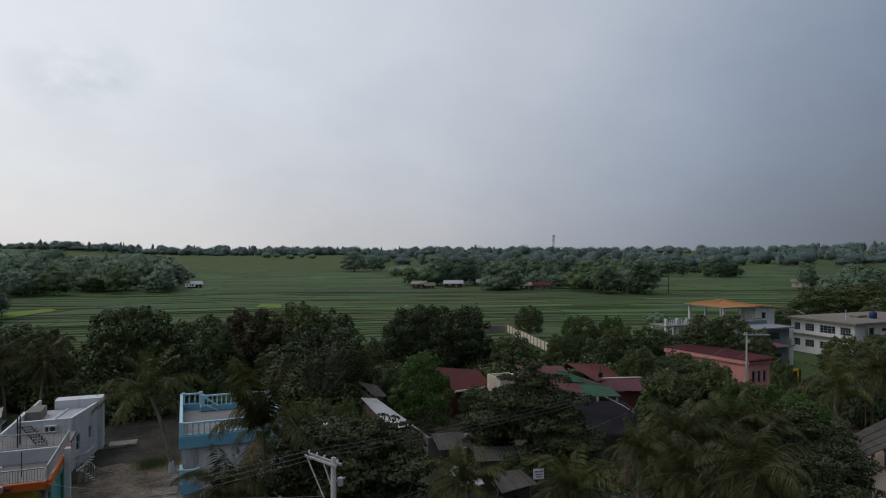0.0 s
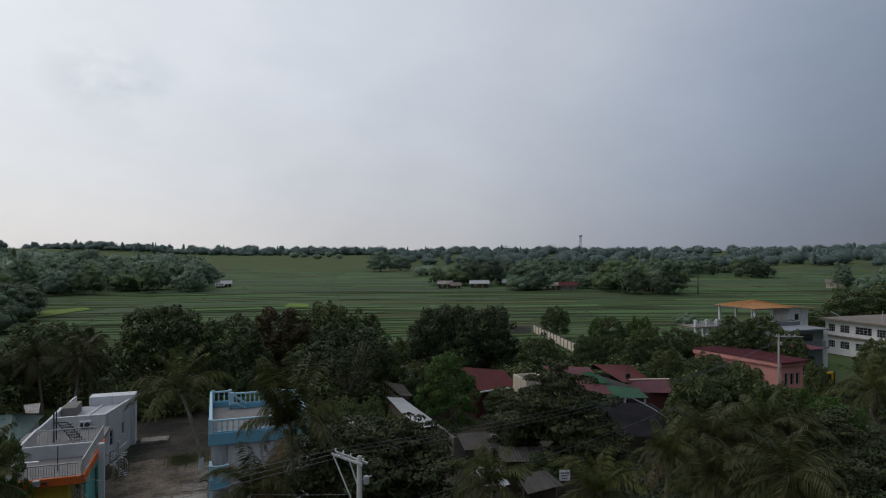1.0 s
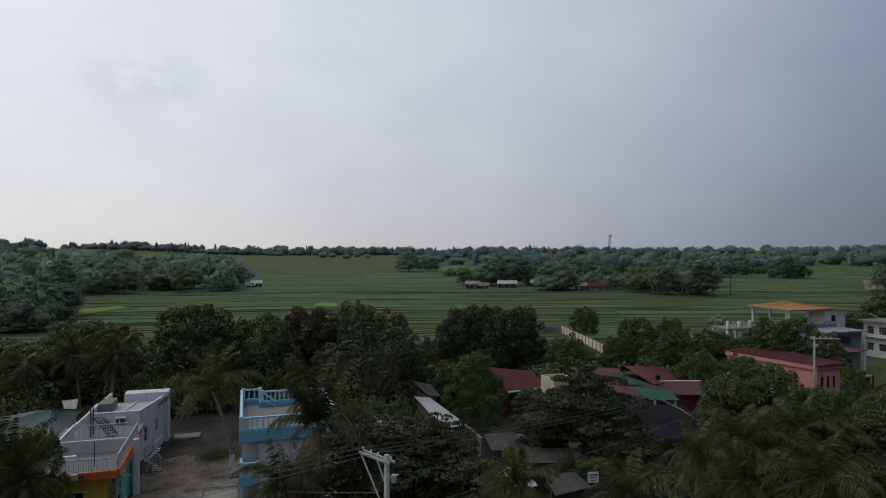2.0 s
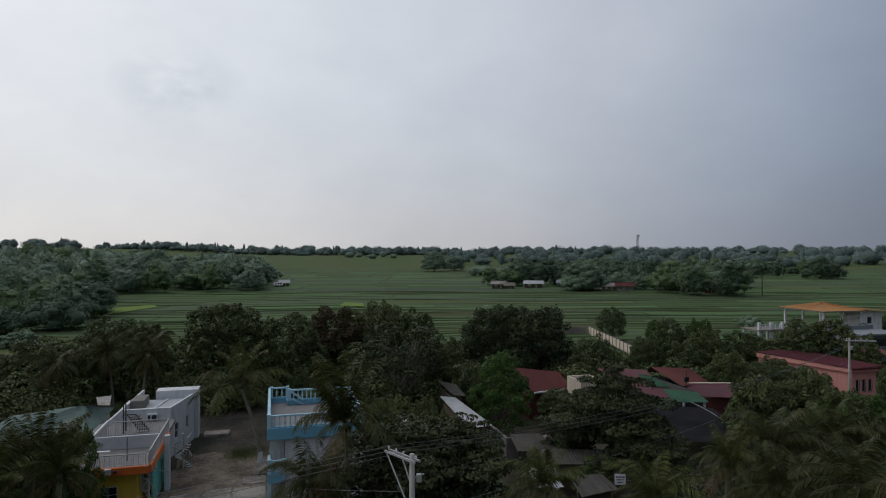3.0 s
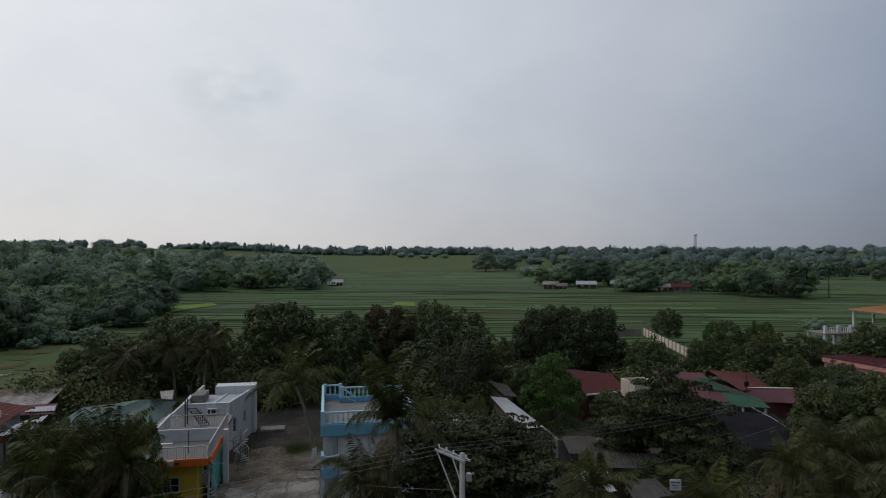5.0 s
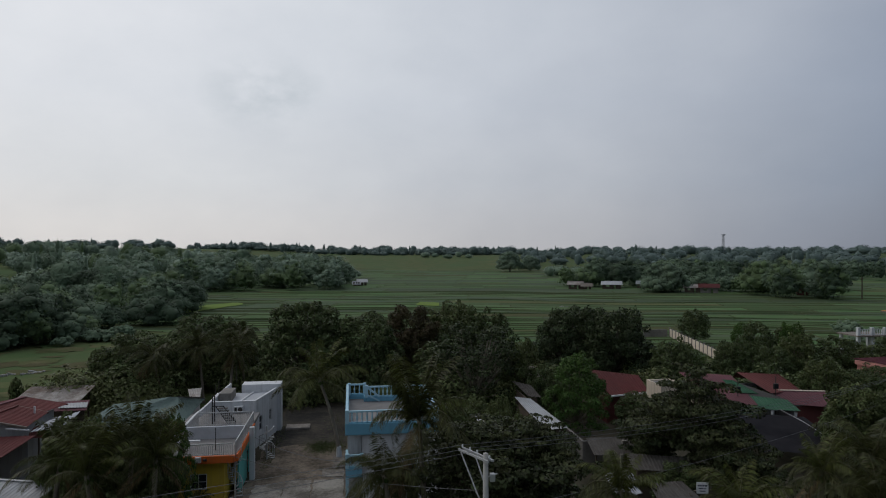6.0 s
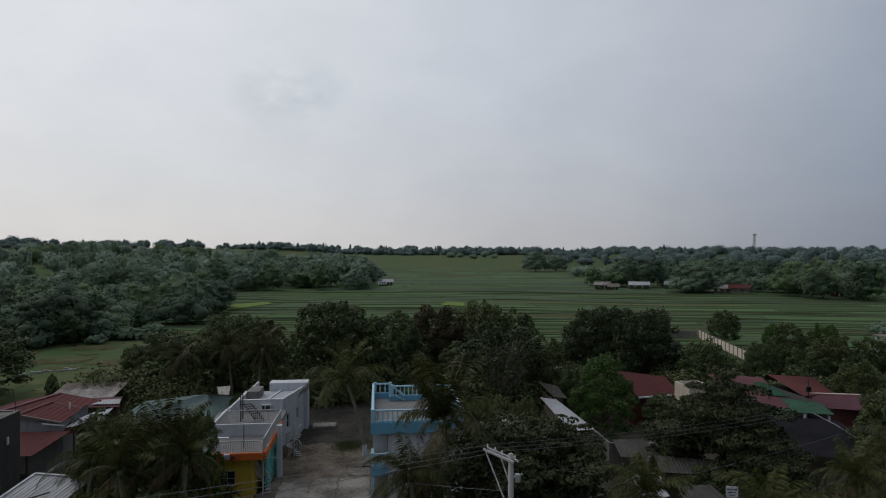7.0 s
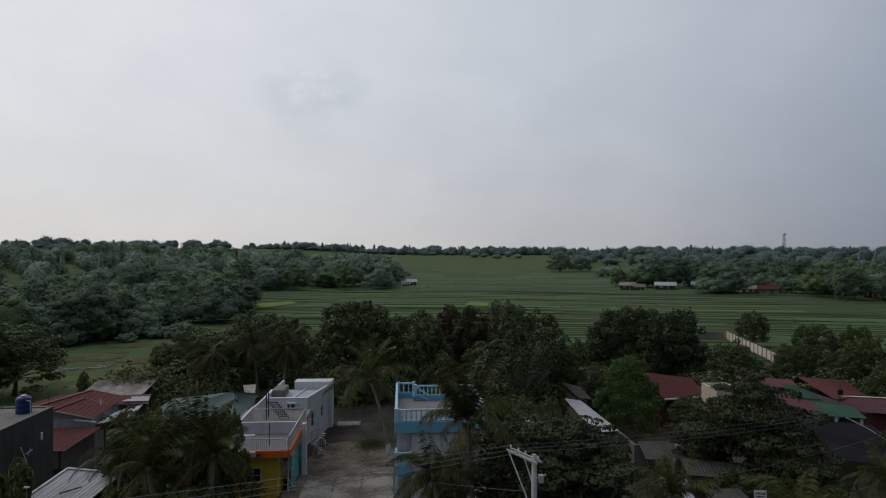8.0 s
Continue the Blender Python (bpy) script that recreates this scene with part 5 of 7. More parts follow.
    part("board", boxes((-0.36, 0.36, 0.0, 0.04, 0.1, 0.8)), M["sign"], g)
    for z, x0, x1, tall in ((0.56, -0.28, -0.19, 0.1), (0.56, -0.15, -0.05, 0.1), (0.56, 0.0, 0.09, 0.1), (0.56, 0.14, 0.27, 0.1), (0.4, -0.24, 0.06, 0.06), (0.4, 0.1, 0.22, 0.06), (0.24, -0.18, 0.18, 0.05)):
        part("lettering", boxes((x0, x1, -0.014, -0.004, z, z + tall)), M["ink"], g)
    part("post", boxes((-0.05, 0.05, 0.045, 0.12, -2.1, 0.7)), M["wood"], g)


centre_houses()


# ---- houses toward the beach side ----
def pink_house():
    h = thing("house", "salmon-pink house with a low maroon metal roof", "house")
    part("wall", wall_slab(bmesh.new(), "x", 57.8, 63.1, 66.6, 0, 3.75, 0.18, [(63.7, 64.2, 1.4, 2.8), (64.6, 65.1, 1.4, 2.8), (65.5, 66.0, 1.4, 2.8)]), M["pink"], h)
    for x in (63.7, 64.6, 65.5):
        window(h, "x", 57.8, x, x + 0.5, 1.4, 2.8)
    flank = part("wall", wall_slab(bmesh.new(), "y", 0.0, 0.2, 12.0, 0, 3.75, 0.18, [(3.6, 4.8, 1.3, 2.5)]), M["pink"], h)
    flank.matrix_basis = pose(63.1, 57.8, 0, 0, 0, 10.6)
    part("window", window_bars("y", 0.06, 3.6, 4.8, 1.3, 2.5, 0.06, 0.05, (2, 1)), M["white"], flank)
    part("pane", boxes((0.1, 0.112, 3.6, 4.8, 1.3, 2.5)), M["glass"], flank)
    part("wall", boxes((66.42, 66.6, 58.0, 69.2, 0, 3.75), (61.1, 66.4, 69.4, 69.58, 0, 3.75)), M["pink"], h)
    part("cornice", soft_box(62.9, 66.8, 57.55, 57.78, 3.65, 4.15, 0.03), M["pink"], h)
    part("cornice", bar(bmesh.new(), (62.9, 57.8, 3.9), (60.7, 69.6, 3.9), 0.24, 0.5), M["pink"], h)
    part("roof", roof_sheet((60.5, 69.9, 4.28), (62.7, 57.3, 4.2), (67.0, 57.3, 4.32), (67.0, 69.9, 4.4), 0.3), M["roof_maroon"], h)
    part("gutter", boxes((62.6, 67.1, 57.18, 57.28, 4.06, 4.2)), M["roof_red"], h)
    part("porch", boxes((63.2, 66.6, 56.3, 57.5, 0, 0.3)), M["concrete"], h)
    y = thing("gate_frame", "yellow steel frame over a dark gate", "gate", (74.2, 60.6, 0))
    part("upright", soft_box(0.5, 0.78, -0.12, 0.12, 0, 1.85, 0.04), M["yellow_steel"], y)
    part("arm", soft_box(-0.55, 0.5, -0.12, 0.12, 1.58, 1.85, 0.04), M["yellow_steel"], y)
    part("gate", boxes((-1.2, 0.48, 0.0, 0.08, 0, 1.5), (0.8, 1.2, 0.0, 0.08, 0, 1.8)), M["dark_steel"], y)
    f = thing("garden_wall", "low dark garden wall with brick-red coping", "wall")
    part("wall", boxes((66.0, 73.0, 55.4, 55.6, 0, 0.6)), M["black_wall"], f)
    part("coping", boxes((65.9, 73.1, 55.3, 55.7, 0.603, 0.7)), M["roof_brick"], f)


pink_house()


def grey_houses():
    g = thing("house", "grey house with a thin plum metal roof", "house")
    shell(g, 73.0, 79.4, 66.4, 70.2, 0, 3.6, M["blue_grey"], front=[(74.2, 75.1, 1.5, 2.6), (75.7, 76.2, 1.3, 2.7), (77.2, 78.8, 1.3, 2.8)])
    part("roof", roof_sheet((70.2, 70.6, 4.0), (80.0, 70.6, 4.0), (80.0, 65.6, 3.8), (68.4, 65.6, 3.8), 0.3), M["roof_plum"], g)
    part("carport_post", boxes((79.7, 79.9, 65.8, 66.0, 0, 3.6)), M["white"], g)
    b = thing("house", "blue-grey two-storey house with a balcony", "house")
    shell(b, 79.6, 86.6, 71.8, 76.5, 0, 5.5, M["blue_grey"], front=[(81.4, 84.8, 3.5, 4.9)])
    part("flat_roof", boxes((79.2, 87.0, 70.8, 76.9, 5.52, 5.72)), M["blue_grey"], b, "blue-grey concrete eave slab")
    part("balcony", boxes((79.0, 86.4, 70.4, 71.78, 2.8, 3.0)), M["blue_grey"], b)
    rail_run(b, (79.1, 70.5), (86.3, 70.5), 3.0, 1.0, gap=0.25, mat="blue_grey", thin=0.06)
    part("column", boxes((85.7, 86.1, 70.45, 70.85, 0, 5.5)), M["white"], b)
    part("parapet", boxes((80.0, 86.5, 75.6, 75.8, 5.73, 6.3)), M["blue_grey"], b)
    p = thing("pavilion", "roof pavilion under a broad orange hipped roof", "pavilion")
    # the pavilion's house below, mostly behind trees
    shell(p, 84.6, 94.4, 82.6, 90.8, 0, 4.2, M["concrete"])
    part("terrace", boxes((84.2, 94.8, 82.2, 91.2, 4.22, 4.45)), M["concrete"], p)
    hip_roof(p, 84.3, 92.6, 82.3, 91.0, 7.75, 1.1, M["roof_orange"], 0.3)
    part("lower_roof", roof_sheet((92.3, 86.2, 8.0), (92.3, 81.9, 7.92), (97.6, 81.4, 7.5), (97.6, 86.4, 7.5), 0.3), M["roof_orange"], p)
    for x in (84.5, 88.2, 91.9):
        for y in (82.6, 90.4):
            part("column", boxes((x, x + 0.3, y, y + 0.3, 4.45, 7.67)), M["white"], p, "white square column")
    part("wall", wall_slab(bmesh.new(), "x", 82.7, 92.4, 96.4, 4.45, 7.35, 0.2, [(93.4, 94.3, 5.5, 6.6)]), M["white"], p)
    part("wall", boxes((92.25, 92.39, 82.9, 86.0, 4.45, 7.35)), M["white"], p)
    part("wall", boxes((96.2, 96.4, 82.92, 86.0, 0, 7.3)), M["white"], p)
    window(p, "x", 82.7, 93.4, 94.3, 5.5, 6.6)
    part("arch", tube(bmesh.new(), [(91.6 + 1.2 * math.cos(k * math.pi / 8), 81.9, 4.5 + 1.2 * math.sin(k * math.pi / 8)) for k in range(9)], 0.1, 6), M["concrete"], p, "grey concrete arch")
    for x in (78.5, 80.9, 83.2):
        part("pillar", boxes((x, x + 0.45, 89.6, 90.05, 0, 5.3)), M["white"], p)
    rail_run(p, (78.6, 89.8), (84.2, 89.8), 4.1, 0.9, gap=0.4, mat="white", thin=0.1)
    part("balcony", boxes((78.3, 84.18, 89.2, 94.0, 3.9, 4.08)), M["roof_drab"], p)
    part("post", boxes((78.6, 79.0, 93.2, 93.6, 0, 3.84), (83.4, 83.8, 93.2, 93.6, 0, 3.84)), M["white"], p)


grey_houses()


def school():
    s = thing("school_building", "white two-storey building with a brown flat roof", "building", (98.2, 69.4, 0))
    # long front wall faces -x, the end wall faces -y
    z0, zf, z1 = 0.0, 3.0, 5.55
    left = []
    for y0, y1 in ((0.6, 2.4), (3.2, 6.0), (7.0, 8.7), (9.6, 10.8)):
        left += [(y0, y1, 3.75, 5.0), (y0, y1, 1.1, 2.3)]
    part("wall", wall_slab(bmesh.new(), "y", 0, 0, 11.4, z0, z1, 0.2, left), M["white_fresh"], s, "white long wall")
    for q in left:
        window(s, "y", 0, *q, bars=(4, 3), grille="steel")
    front = [(3.4, 4.6, 3.1, 5.0), (6.4, 8.2, 4.3, 4.8), (11.0, 13.4, 3.9, 5.0)]
    part("wall", wall_slab(bmesh.new(), "x", 0, 0.22, 24.0, z0, z1, 0.2, front), M["white_fresh"], s, "white end wall")
    for q in front:
        window(s, "x", 0, *q, bars=(3, 2))
    part("wall", boxes((23.8, 24.0, 0.22, 11.4, z0, z1), (0.22, 23.78, 11.2, 11.4, z0, z1)), M["white_fresh"], s)
    part("roof", soft_box(-0.9, 25, -0.9, 12.0, z1 + 0.02, z1 + 0.4, 0.03), M["roof_drab"], s, "brown concrete roof slab with deep eaves")
    part("string_course", soft_box(-0.55, -0.02, -0.3, 11.5, zf - 0.05, zf + 0.22, 0.02), M["roof_drab"], s)
    part("balcony", boxes((0.3, 24.2, -1.3, -0.02, zf - 0.1, zf + 0.12)), M["concrete"], s)
    part("balcony_wall", boxes((0.3, 24.2, -1.3, -1.18, zf + 0.123, zf + 1.0)), M["concrete"], s)
    for x in (1.2, 9.0, 17.0):
        part("column", boxes((x, x + 0.3, -1.15, -0.85, 0, z1)), M["roof_drab"], s)
    part("roof_hatch", soft_box(8, 10.2, 5, 6.6, z1 + 0.41, z1 + 0.75, 0.03), M["roof_drab"], s)
    t = thing("water_tank", "blue plastic water tank on a flat roof", "water tank", (107.8, 73.0, z1 + 0.4))
    part("body", lathe(bmesh.new(), [(0.58, 0), (0.62, 0.08), (0.62, 0.9), (0.45, 1.1), (0.2, 1.18)], 16), M["tank"], t, smooth=True)
    part("lid", lathe(bmesh.new(), [(0.22, 1.17), (0.22, 1.25)], 12), M["dark_steel"], t)
    m = thing("antenna_mast", "thin steel mast on the flat roof", "mast", (100.5, 72.5, z1 + 0.4))
    part("mast", lathe(bmesh.new(), [(0.08, 0), (0.05, 1.8)], 6), M["steel"], m)
    part("strut", bar(bmesh.new(), (-3.2, 3.5, 0.0), (-4.6, 5.4, 1.4), 0.09), M["steel"], m)


school()


def beach_shed():
    s = thing("beach_hut", "long open beach hut with a grey thatched roof", "hut")
    a, b, c, d = Vector((44.2, 33.6, 2.65)), Vector((58.4, 37.9, 2.7)), Vector((58.8, 35.4, 2.0)), Vector((44.2, 31.8, 2.05))
    n = 10
    for k in range(n):
        u0, u1 = k / n, (k + 1.12) / n
        bm = bmesh.new()
        for r in range(4):
            w0, w1 = r / 4, (r + 1.2) / 4
            pts = [a.lerp(b, u0).lerp(d.lerp(c, u0), w0), a.lerp(b, u1).lerp(d.lerp(c, u1), w0), a.lerp(b, u1).lerp(d.lerp(c, u1), min(w1, 1.03)), a.lerp(b, u0).lerp(d.lerp(c, u0), min(w1, 1.03))]
            off = Vector((0, 0, 0.02 + 0.015 * (k % 2)))
            lo = [bm.verts.new(p - Vector((0, 0, 0.05 * (i < 2)))) for i, p in enumerate(pts)]
            hi = [bm.verts.new(p + off + Vector((0, 0, 0.05 * (i >= 2)))) for i, p in enumerate(pts)]
            bm.faces.new(lo), bm.faces.new(hi[::-1])
            for j in range(4):
                bm.faces.new((lo[j], hi[j], hi[(j + 1) % 4], lo[(j + 1) % 4]))
        part("thatch_panel", bm, M["thatch"], s)
    for k in range(7):
        u = k / 6
        for p, z in ((d.lerp(c, u), 1.95), (a.lerp(b, u), 2.6)):
            part("post", lathe(bmesh.new(), [(0.06, 0), (0.05, z)], 6, (p.x, p.y + (0.3 if z < 2.2 else -0.2), 0)), M["wood"], s)
    part("beam", bar(bmesh.new(), d + Vector((0.1, 0.3, -0.1)), c + Vector((0, 0.3, -0.1)), 0.1), M["wood"], s)
    r = thing("beach_hut", "low hut with a pale patched tin roof", "hut")
    part("roof", roof_sheet((44.6, 33.6, 2.2), (46.6, 34.0, 2.2), (47.2, 32.4, 1.8), (45.0, 31.8, 1.8), 0.25), M["roof_tin"], r)
    part("wall", boxes((45.0, 46.6, 32.5, 32.6, 0, 1.85)), M["wood"], r)
    f = thing("flag_pole", "two thin bamboo poles beside the hut", "pole")
    for x, y, z in ((56.6, 39.0, 5.2), (59.0, 40.0, 5.6), (61.0, 42.0, 4.4)):
        part("pole", lathe(bmesh.new(), [(0.07, 0), (0.05, z)], 6, (x, y, 0)), M["wood"], f)


beach_shed()


# ---- fence, poles, wires, far buildings ----
def fence():
    f = thing("boundary_wall", "pale concrete panel boundary wall at the field", "wall")
    a, b = Vector((63.4, 120.6, 0)), Vector((56.9, 92.0, 0))
    n = 14
    for k in range(n):
        p, q = a.lerp(b, k / n), a.lerp(b, (k + 0.93) / n)
        part("panel", bar(bmesh.new(), p + Vector((0, 0, 0.8)), q + Vector((0, 0, 0.8)), 0.12, 1.6), M["cream"], f)
        part("post", boxes((p.x - 0.16, p.x + 0.16, p.y - 0.3, p.y - 0.02, 0, 1.85)), M["concrete"], f)
    g = thing("boundary_wall", "short grey wall at the field's edge", "wall")
    part("wall", boxes((58.0, 63.0, 120.8, 121.0, 0, 1.5)), M["concrete"], g)


fence()


def utility_pole(x, y, height, arm_way, braces=True, label="round concrete utility pole with a steel crossarm", reach=1.75, thick=1.0):
    p = thing("utility_pole", label, "pole", (x, y, 0), group="power line poles")
    part("shaft", lathe(bmesh.new(), [(0.17 * thick, 0), (0.14 * thick, height * 0.5), (0.11 * thick, height), (0.07 * thick, height + 0.02)], 12), M["pole"], p, smooth=True)
    w = Vector((*arm_way, 0)).normalized()
    z = Vector((0, 0, height - 0.25))
    side = Vector((-w.y, w.x, 0)) * 0.13
    for s in (1, -1):
        part("crossarm", bar(bmesh.new(), z + side * s - w * 0.35, z + side * s + w * reach, 0.07, 0.09), M["steel"], p)
    if braces:
        for s in (1, -1):
            part("brace", bar(bmesh.new(), z + side * s + w * (1.6 if s > 0 else 0.9) - Vector((0, 0, 0.08)), Vector((0, 0, height - (2.2 if s > 0 else 1.6))) + w * 0.1 + side * s, 0.045), M["steel"], p)
    for q in (-0.25, 0.6, 1.1, 1.65):
        part("insulator", lathe(bmesh.new(), [(0.02, 0), (0.02, 0.07), (0.05, 0.08), (0.035, 0.12), (0.05, 0.14), (0.02, 0.19)], 8, tuple(z + w * q + Vector((0, 0, 0.05)))), M["white"], p)
    part("fuse_box", soft_box(0.18, 0.4, -0.1, 0.1, height - 1.2, height - 0.85, 0.03), M["steel"], p)
    part("bracket", bar(bmesh.new(), (0.1, 0, height - 1.0), (0.5, -0.05, height - 0.85), 0.05), M["steel"], p)
    return [Vector((x, y, 0)) + z + w * q + Vector((0, 0, 0.2)) for q in (1.65, 1.1, 0.6, -0.25)]


near_tips = utility_pole(5.72, 26.25, 8.9, (-0.45, 0.9))
far_tips = utility_pole(56.2, 51.7, 8.6, (0.93, -0.36), False, "pale concrete utility pole beside the pink house", 2.5, 0.8)
left_tips = utility_pole(-36.0, 15.6, 8.8, (-0.2, 0.9), False, "concrete utility pole beside the village road")


def wire(a, b, sag, r=0.011):
    pts = [a.lerp(b, k / 24) - Vector((0, 0, sag * 4 * (k / 24) * (1 - k / 24))) for k in range(25)]
    tagged(part("cable", tube(bmesh.new(), pts, r, 5, False), M["wire"]), "thin slack overhead power cable between poles", "cable", "overhead cables")


for k in range(3):
    wire(near_tips[k], far_tips[k], 1.2 + 0.15 * k)
    wire(near_tips[k], left_tips[k], 0.5 + 0.1 * k)
wire(Vector((5.5, 26.3, 6.3)), Vector((56.0, 51.6, 6.4)), 0.9)
wire(Vector((5.5, 26.3, 6.2)), Vector((-36.0, 15.6, 6.2)), 0.5)
wire(Vector((-0.3, 44.0, 3.0)), Vector((-9.0, 53.2, 3.2)), 0.6, 0.02)
wire(Vector((5.4, 26.4, 7.3)), Vector((-8.2, 45.0, 3.5)), 0.4)


def far_house(x, y, rz, size, roof_mat, label, wall_mat="wood"):
    h = thing("farm_house", label, "house", (x, y, 0), rz, group="farm houses at the grove")
    w, d, z = size
    part("wall", wall_slab(bmesh.new(), "x", -d / 2, -w / 2, w / 2, 0, z, 0.2, [(-w * 0.3, -w * 0.12, 0.9, 1.9), (w * 0.1, w * 0.22, 0, 1.9)]), M[wall_mat], h)
    part("wall", boxes((-w / 2, -w / 2 + 0.2, -d / 2 + 0.22, d / 2, 0, z), (w / 2 - 0.2, w / 2, -d / 2 + 0.22, d / 2, 0, z)), M[wall_mat], h)
    gable_roof(h, -w / 2 - 0.6, w / 2 + 0.6, -d / 2 - 0.8, d / 2 + 0.8, z, 1.5, M[roof_mat])
    return h


far_house(5.2, 316, 2, (4.2, 4, 1.7), "roof_tin", "small farm house with a bright tin roof")
far_house(2.4, 313, 2, (3.0, 4, 0.8), "roof_tin", "low tin-roofed farm shed")
far_house(99.0, 274, -20, (6, 5, 2.0), "roof_rust", "farm house with a weathered rusty roof")
far_house(102.8, 270.5, -20, (4, 3, 1.4), "roof_drab", "small farm hut with a dull brown roof")
far_house(115.5, 273, -22, (8, 5, 2.0), "roof_tin", "farm house with a pale tin roof")
far_house(133, 277, -25, (6.5, 5, 1.9), "roof_tin", "farm house with a grey tin roof")
far_house(139, 246, -29, (6, 5, 2.0), "roof_rust", "farm house with a brown patched roof")
far_house(144.5, 243, -29, (7, 5, 2.2), "roof_red", "farm house with a red metal roof", "concrete")
far_house(172, 224, -33, (4, 4, 1.8), "roof_brick", "small red-walled hut under the grove", "roof_brick")
far_house(266, 214, -50, (7, 5, 2.6), "roof_drab", "low plain farm building by the trees", "cream")


def cell_tower():
    t = thing("cell_tower", "distant grey lattice telecom tower", "tower", (*polar(-31.8, 1020).xy, 12.0))
    for sx, sy in ((-1, -1), (1, -1), (1, 1), (-1, 1)):
        part("leg", bar(bmesh.new(), (sx * 2.0, sy * 2.0, 0), (sx * 0.9, sy * 0.9, 28), 0.3), M["grey_wall"], t)
    bm = bmesh.new()
    for k in range(9):
        w0, w1, z = 2.0 - 1.1 * k / 9, 2.0 - 1.1 * (k + 1) / 9, 28 * k / 9
        for sx, sy, ex, ey in ((-1, -1, 1, -1), (1, -1, 1, 1), (1, 1, -1, 1), (-1, 1, -1, -1)):
            bar(bm, (sx * w0, sy * w0, z), (ex * w1, ey * w1, z + 28 / 9), 0.2)
    part("bracing", bm, M["grey_wall"], t)
    part("platform", boxes((-2.2, 2.2, -2.2, 2.2, 27.5, 28.0)), M["grey_wall"], t)
    for k in range(3):
        part("panel_antenna", boxes((-1.9 + 1.4 * k, -1.1 + 1.4 * k, -2.3, -1.9, 25.6, 28.6)), M["white"], t)


cell_tower()
fp = thing("field_pole", "thin dark wooden pole in the rice field", "pole", (179, 203, 0))
part("shaft", lathe(bmesh.new(), [(0.22, 0), (0.16, 8.0)], 8), M["wood"], fp)
part("crossarm", bar(bmesh.new(), (-0.8, 0, 7.4), (0.8, 0, 7.4), 0.14), M["wood"], fp)
for k, (x, y) in enumerate(((64, 188), (112, 240), (-47.5, 96.6), (-44.5, 97.6), (-49.6, 95.4))):
    bm = bmesh.new()
    for j in range(12):
        q = random.Random(k * 19 + j)
        box(bm, *sum(((v + (c0 := q.uniform(-1.1, 1.1)) - 0.16, v + c0 + q.uniform(0.1, 0.3)) if i < 2 else (0.0, q.uniform(0.08, 0.25)) for i, v in enumerate((0, 0, 0))), ()))
    ob = tagged(part("litter_heap", bm, M["litter"]), "pale scattered rubble and litter on grass", "litter", kind="stuff")
    ob.location = (x, y, 0.02)
# ---- plants ----
def leaf_cards(rs, centres, normals, size, aspect=0.5, jitter=0.35, ruffle=0.45, corners=4, soft=0.0):
    """Pointed, slightly folded leaves of four or three corners: arrays of corners, faces and normals. Sizes vary by jitter;
    soft: how far a leaf is shaded with the bough that it sits on."""
    n = len(centres)
    nor = normals + rs.normal(0, ruffle, (n, 3))
    nor /= np.linalg.norm(nor, axis=1, keepdims=True) + 1e-9
    t = np.cross(nor, rs.normal(0, 1, (n, 3)))
    t /= np.linalg.norm(t, axis=1, keepdims=True) + 1e-9
    b = np.cross(nor, t)
    s = (size * (1 + jitter * rs.uniform(-1, 1, n)))[:, None]
    if corners == 3:
        leaf = np.stack([centres - t * s * 0.5, centres + t * s * 0.3 + b * s * aspect * 0.6, centres + t * s * 0.3 - b * s * aspect * 0.6], 1)
    else:
        leaf = np.stack([centres - t * s * 0.5, centres + b * s * aspect * 0.5 + nor * s * 0.12, centres + t * s * 0.5 - nor * s * 0.1, centres - b * s * aspect * 0.5 + nor * s * 0.12], 1)
    leaf = leaf[:, ::-1]      # wound so that each leaf faces the way that it is shaded
    shade = normals * soft + nor * (1 - soft)
    shade /= np.linalg.norm(shade, axis=1, keepdims=True) + 1e-9
    return leaf.reshape(-1, 3), np.arange(corners * n).reshape(-1, corners), np.repeat(shade, corners, axis=0)


def lobe_leaves(rs, lobes, per_area, size, flat=1.0, down=0.35, loose=1.0, lift=0.2):
    """Leaf centres and normals on the skins of the lobes (x, y, z, r, squash), leaving out those deep inside other lobes."""
    lobes = np.array(lobes)
    cs, ns = [], []
    for i, (x, y, z, r, q) in enumerate(lobes):
        n = int(per_area * 4 * math.pi * r * r * (0.4 + 0.6 * q))
        d = rs.normal(0, 1, (n, 3))
        d /= np.linalg.norm(d, axis=1, keepdims=True)
        d = d[(d[:, 2] > -0.25) | (rs.uniform(0, 1, n) < down)]
        rad = r * (1 - loose * (0.32 * rs.uniform(0, 1, len(d)) ** 2 + 0.10 * rs.normal(0, 1, len(d))))
        p = np.array((x, y, z)) + d * rad[:, None] * (1, 1, q)
        keep = np.ones(len(p), bool)
        for j, (X, Y, Z, R, Q) in enumerate(lobes):
            if j != i:
                keep &= (((p - (X, Y, Z)) / (R, R, R * Q)) ** 2).sum(1) > 0.55
        cs.append(p[keep])
        ns.append((d / (1, 1, max(q, 0.3)))[keep] * (1, 1, flat) + (0, 0, lift))
    c, nn = np.concatenate(cs), np.concatenate(ns)
    return c, nn / (np.linalg.norm(nn, axis=1, keepdims=True) + 1e-9)


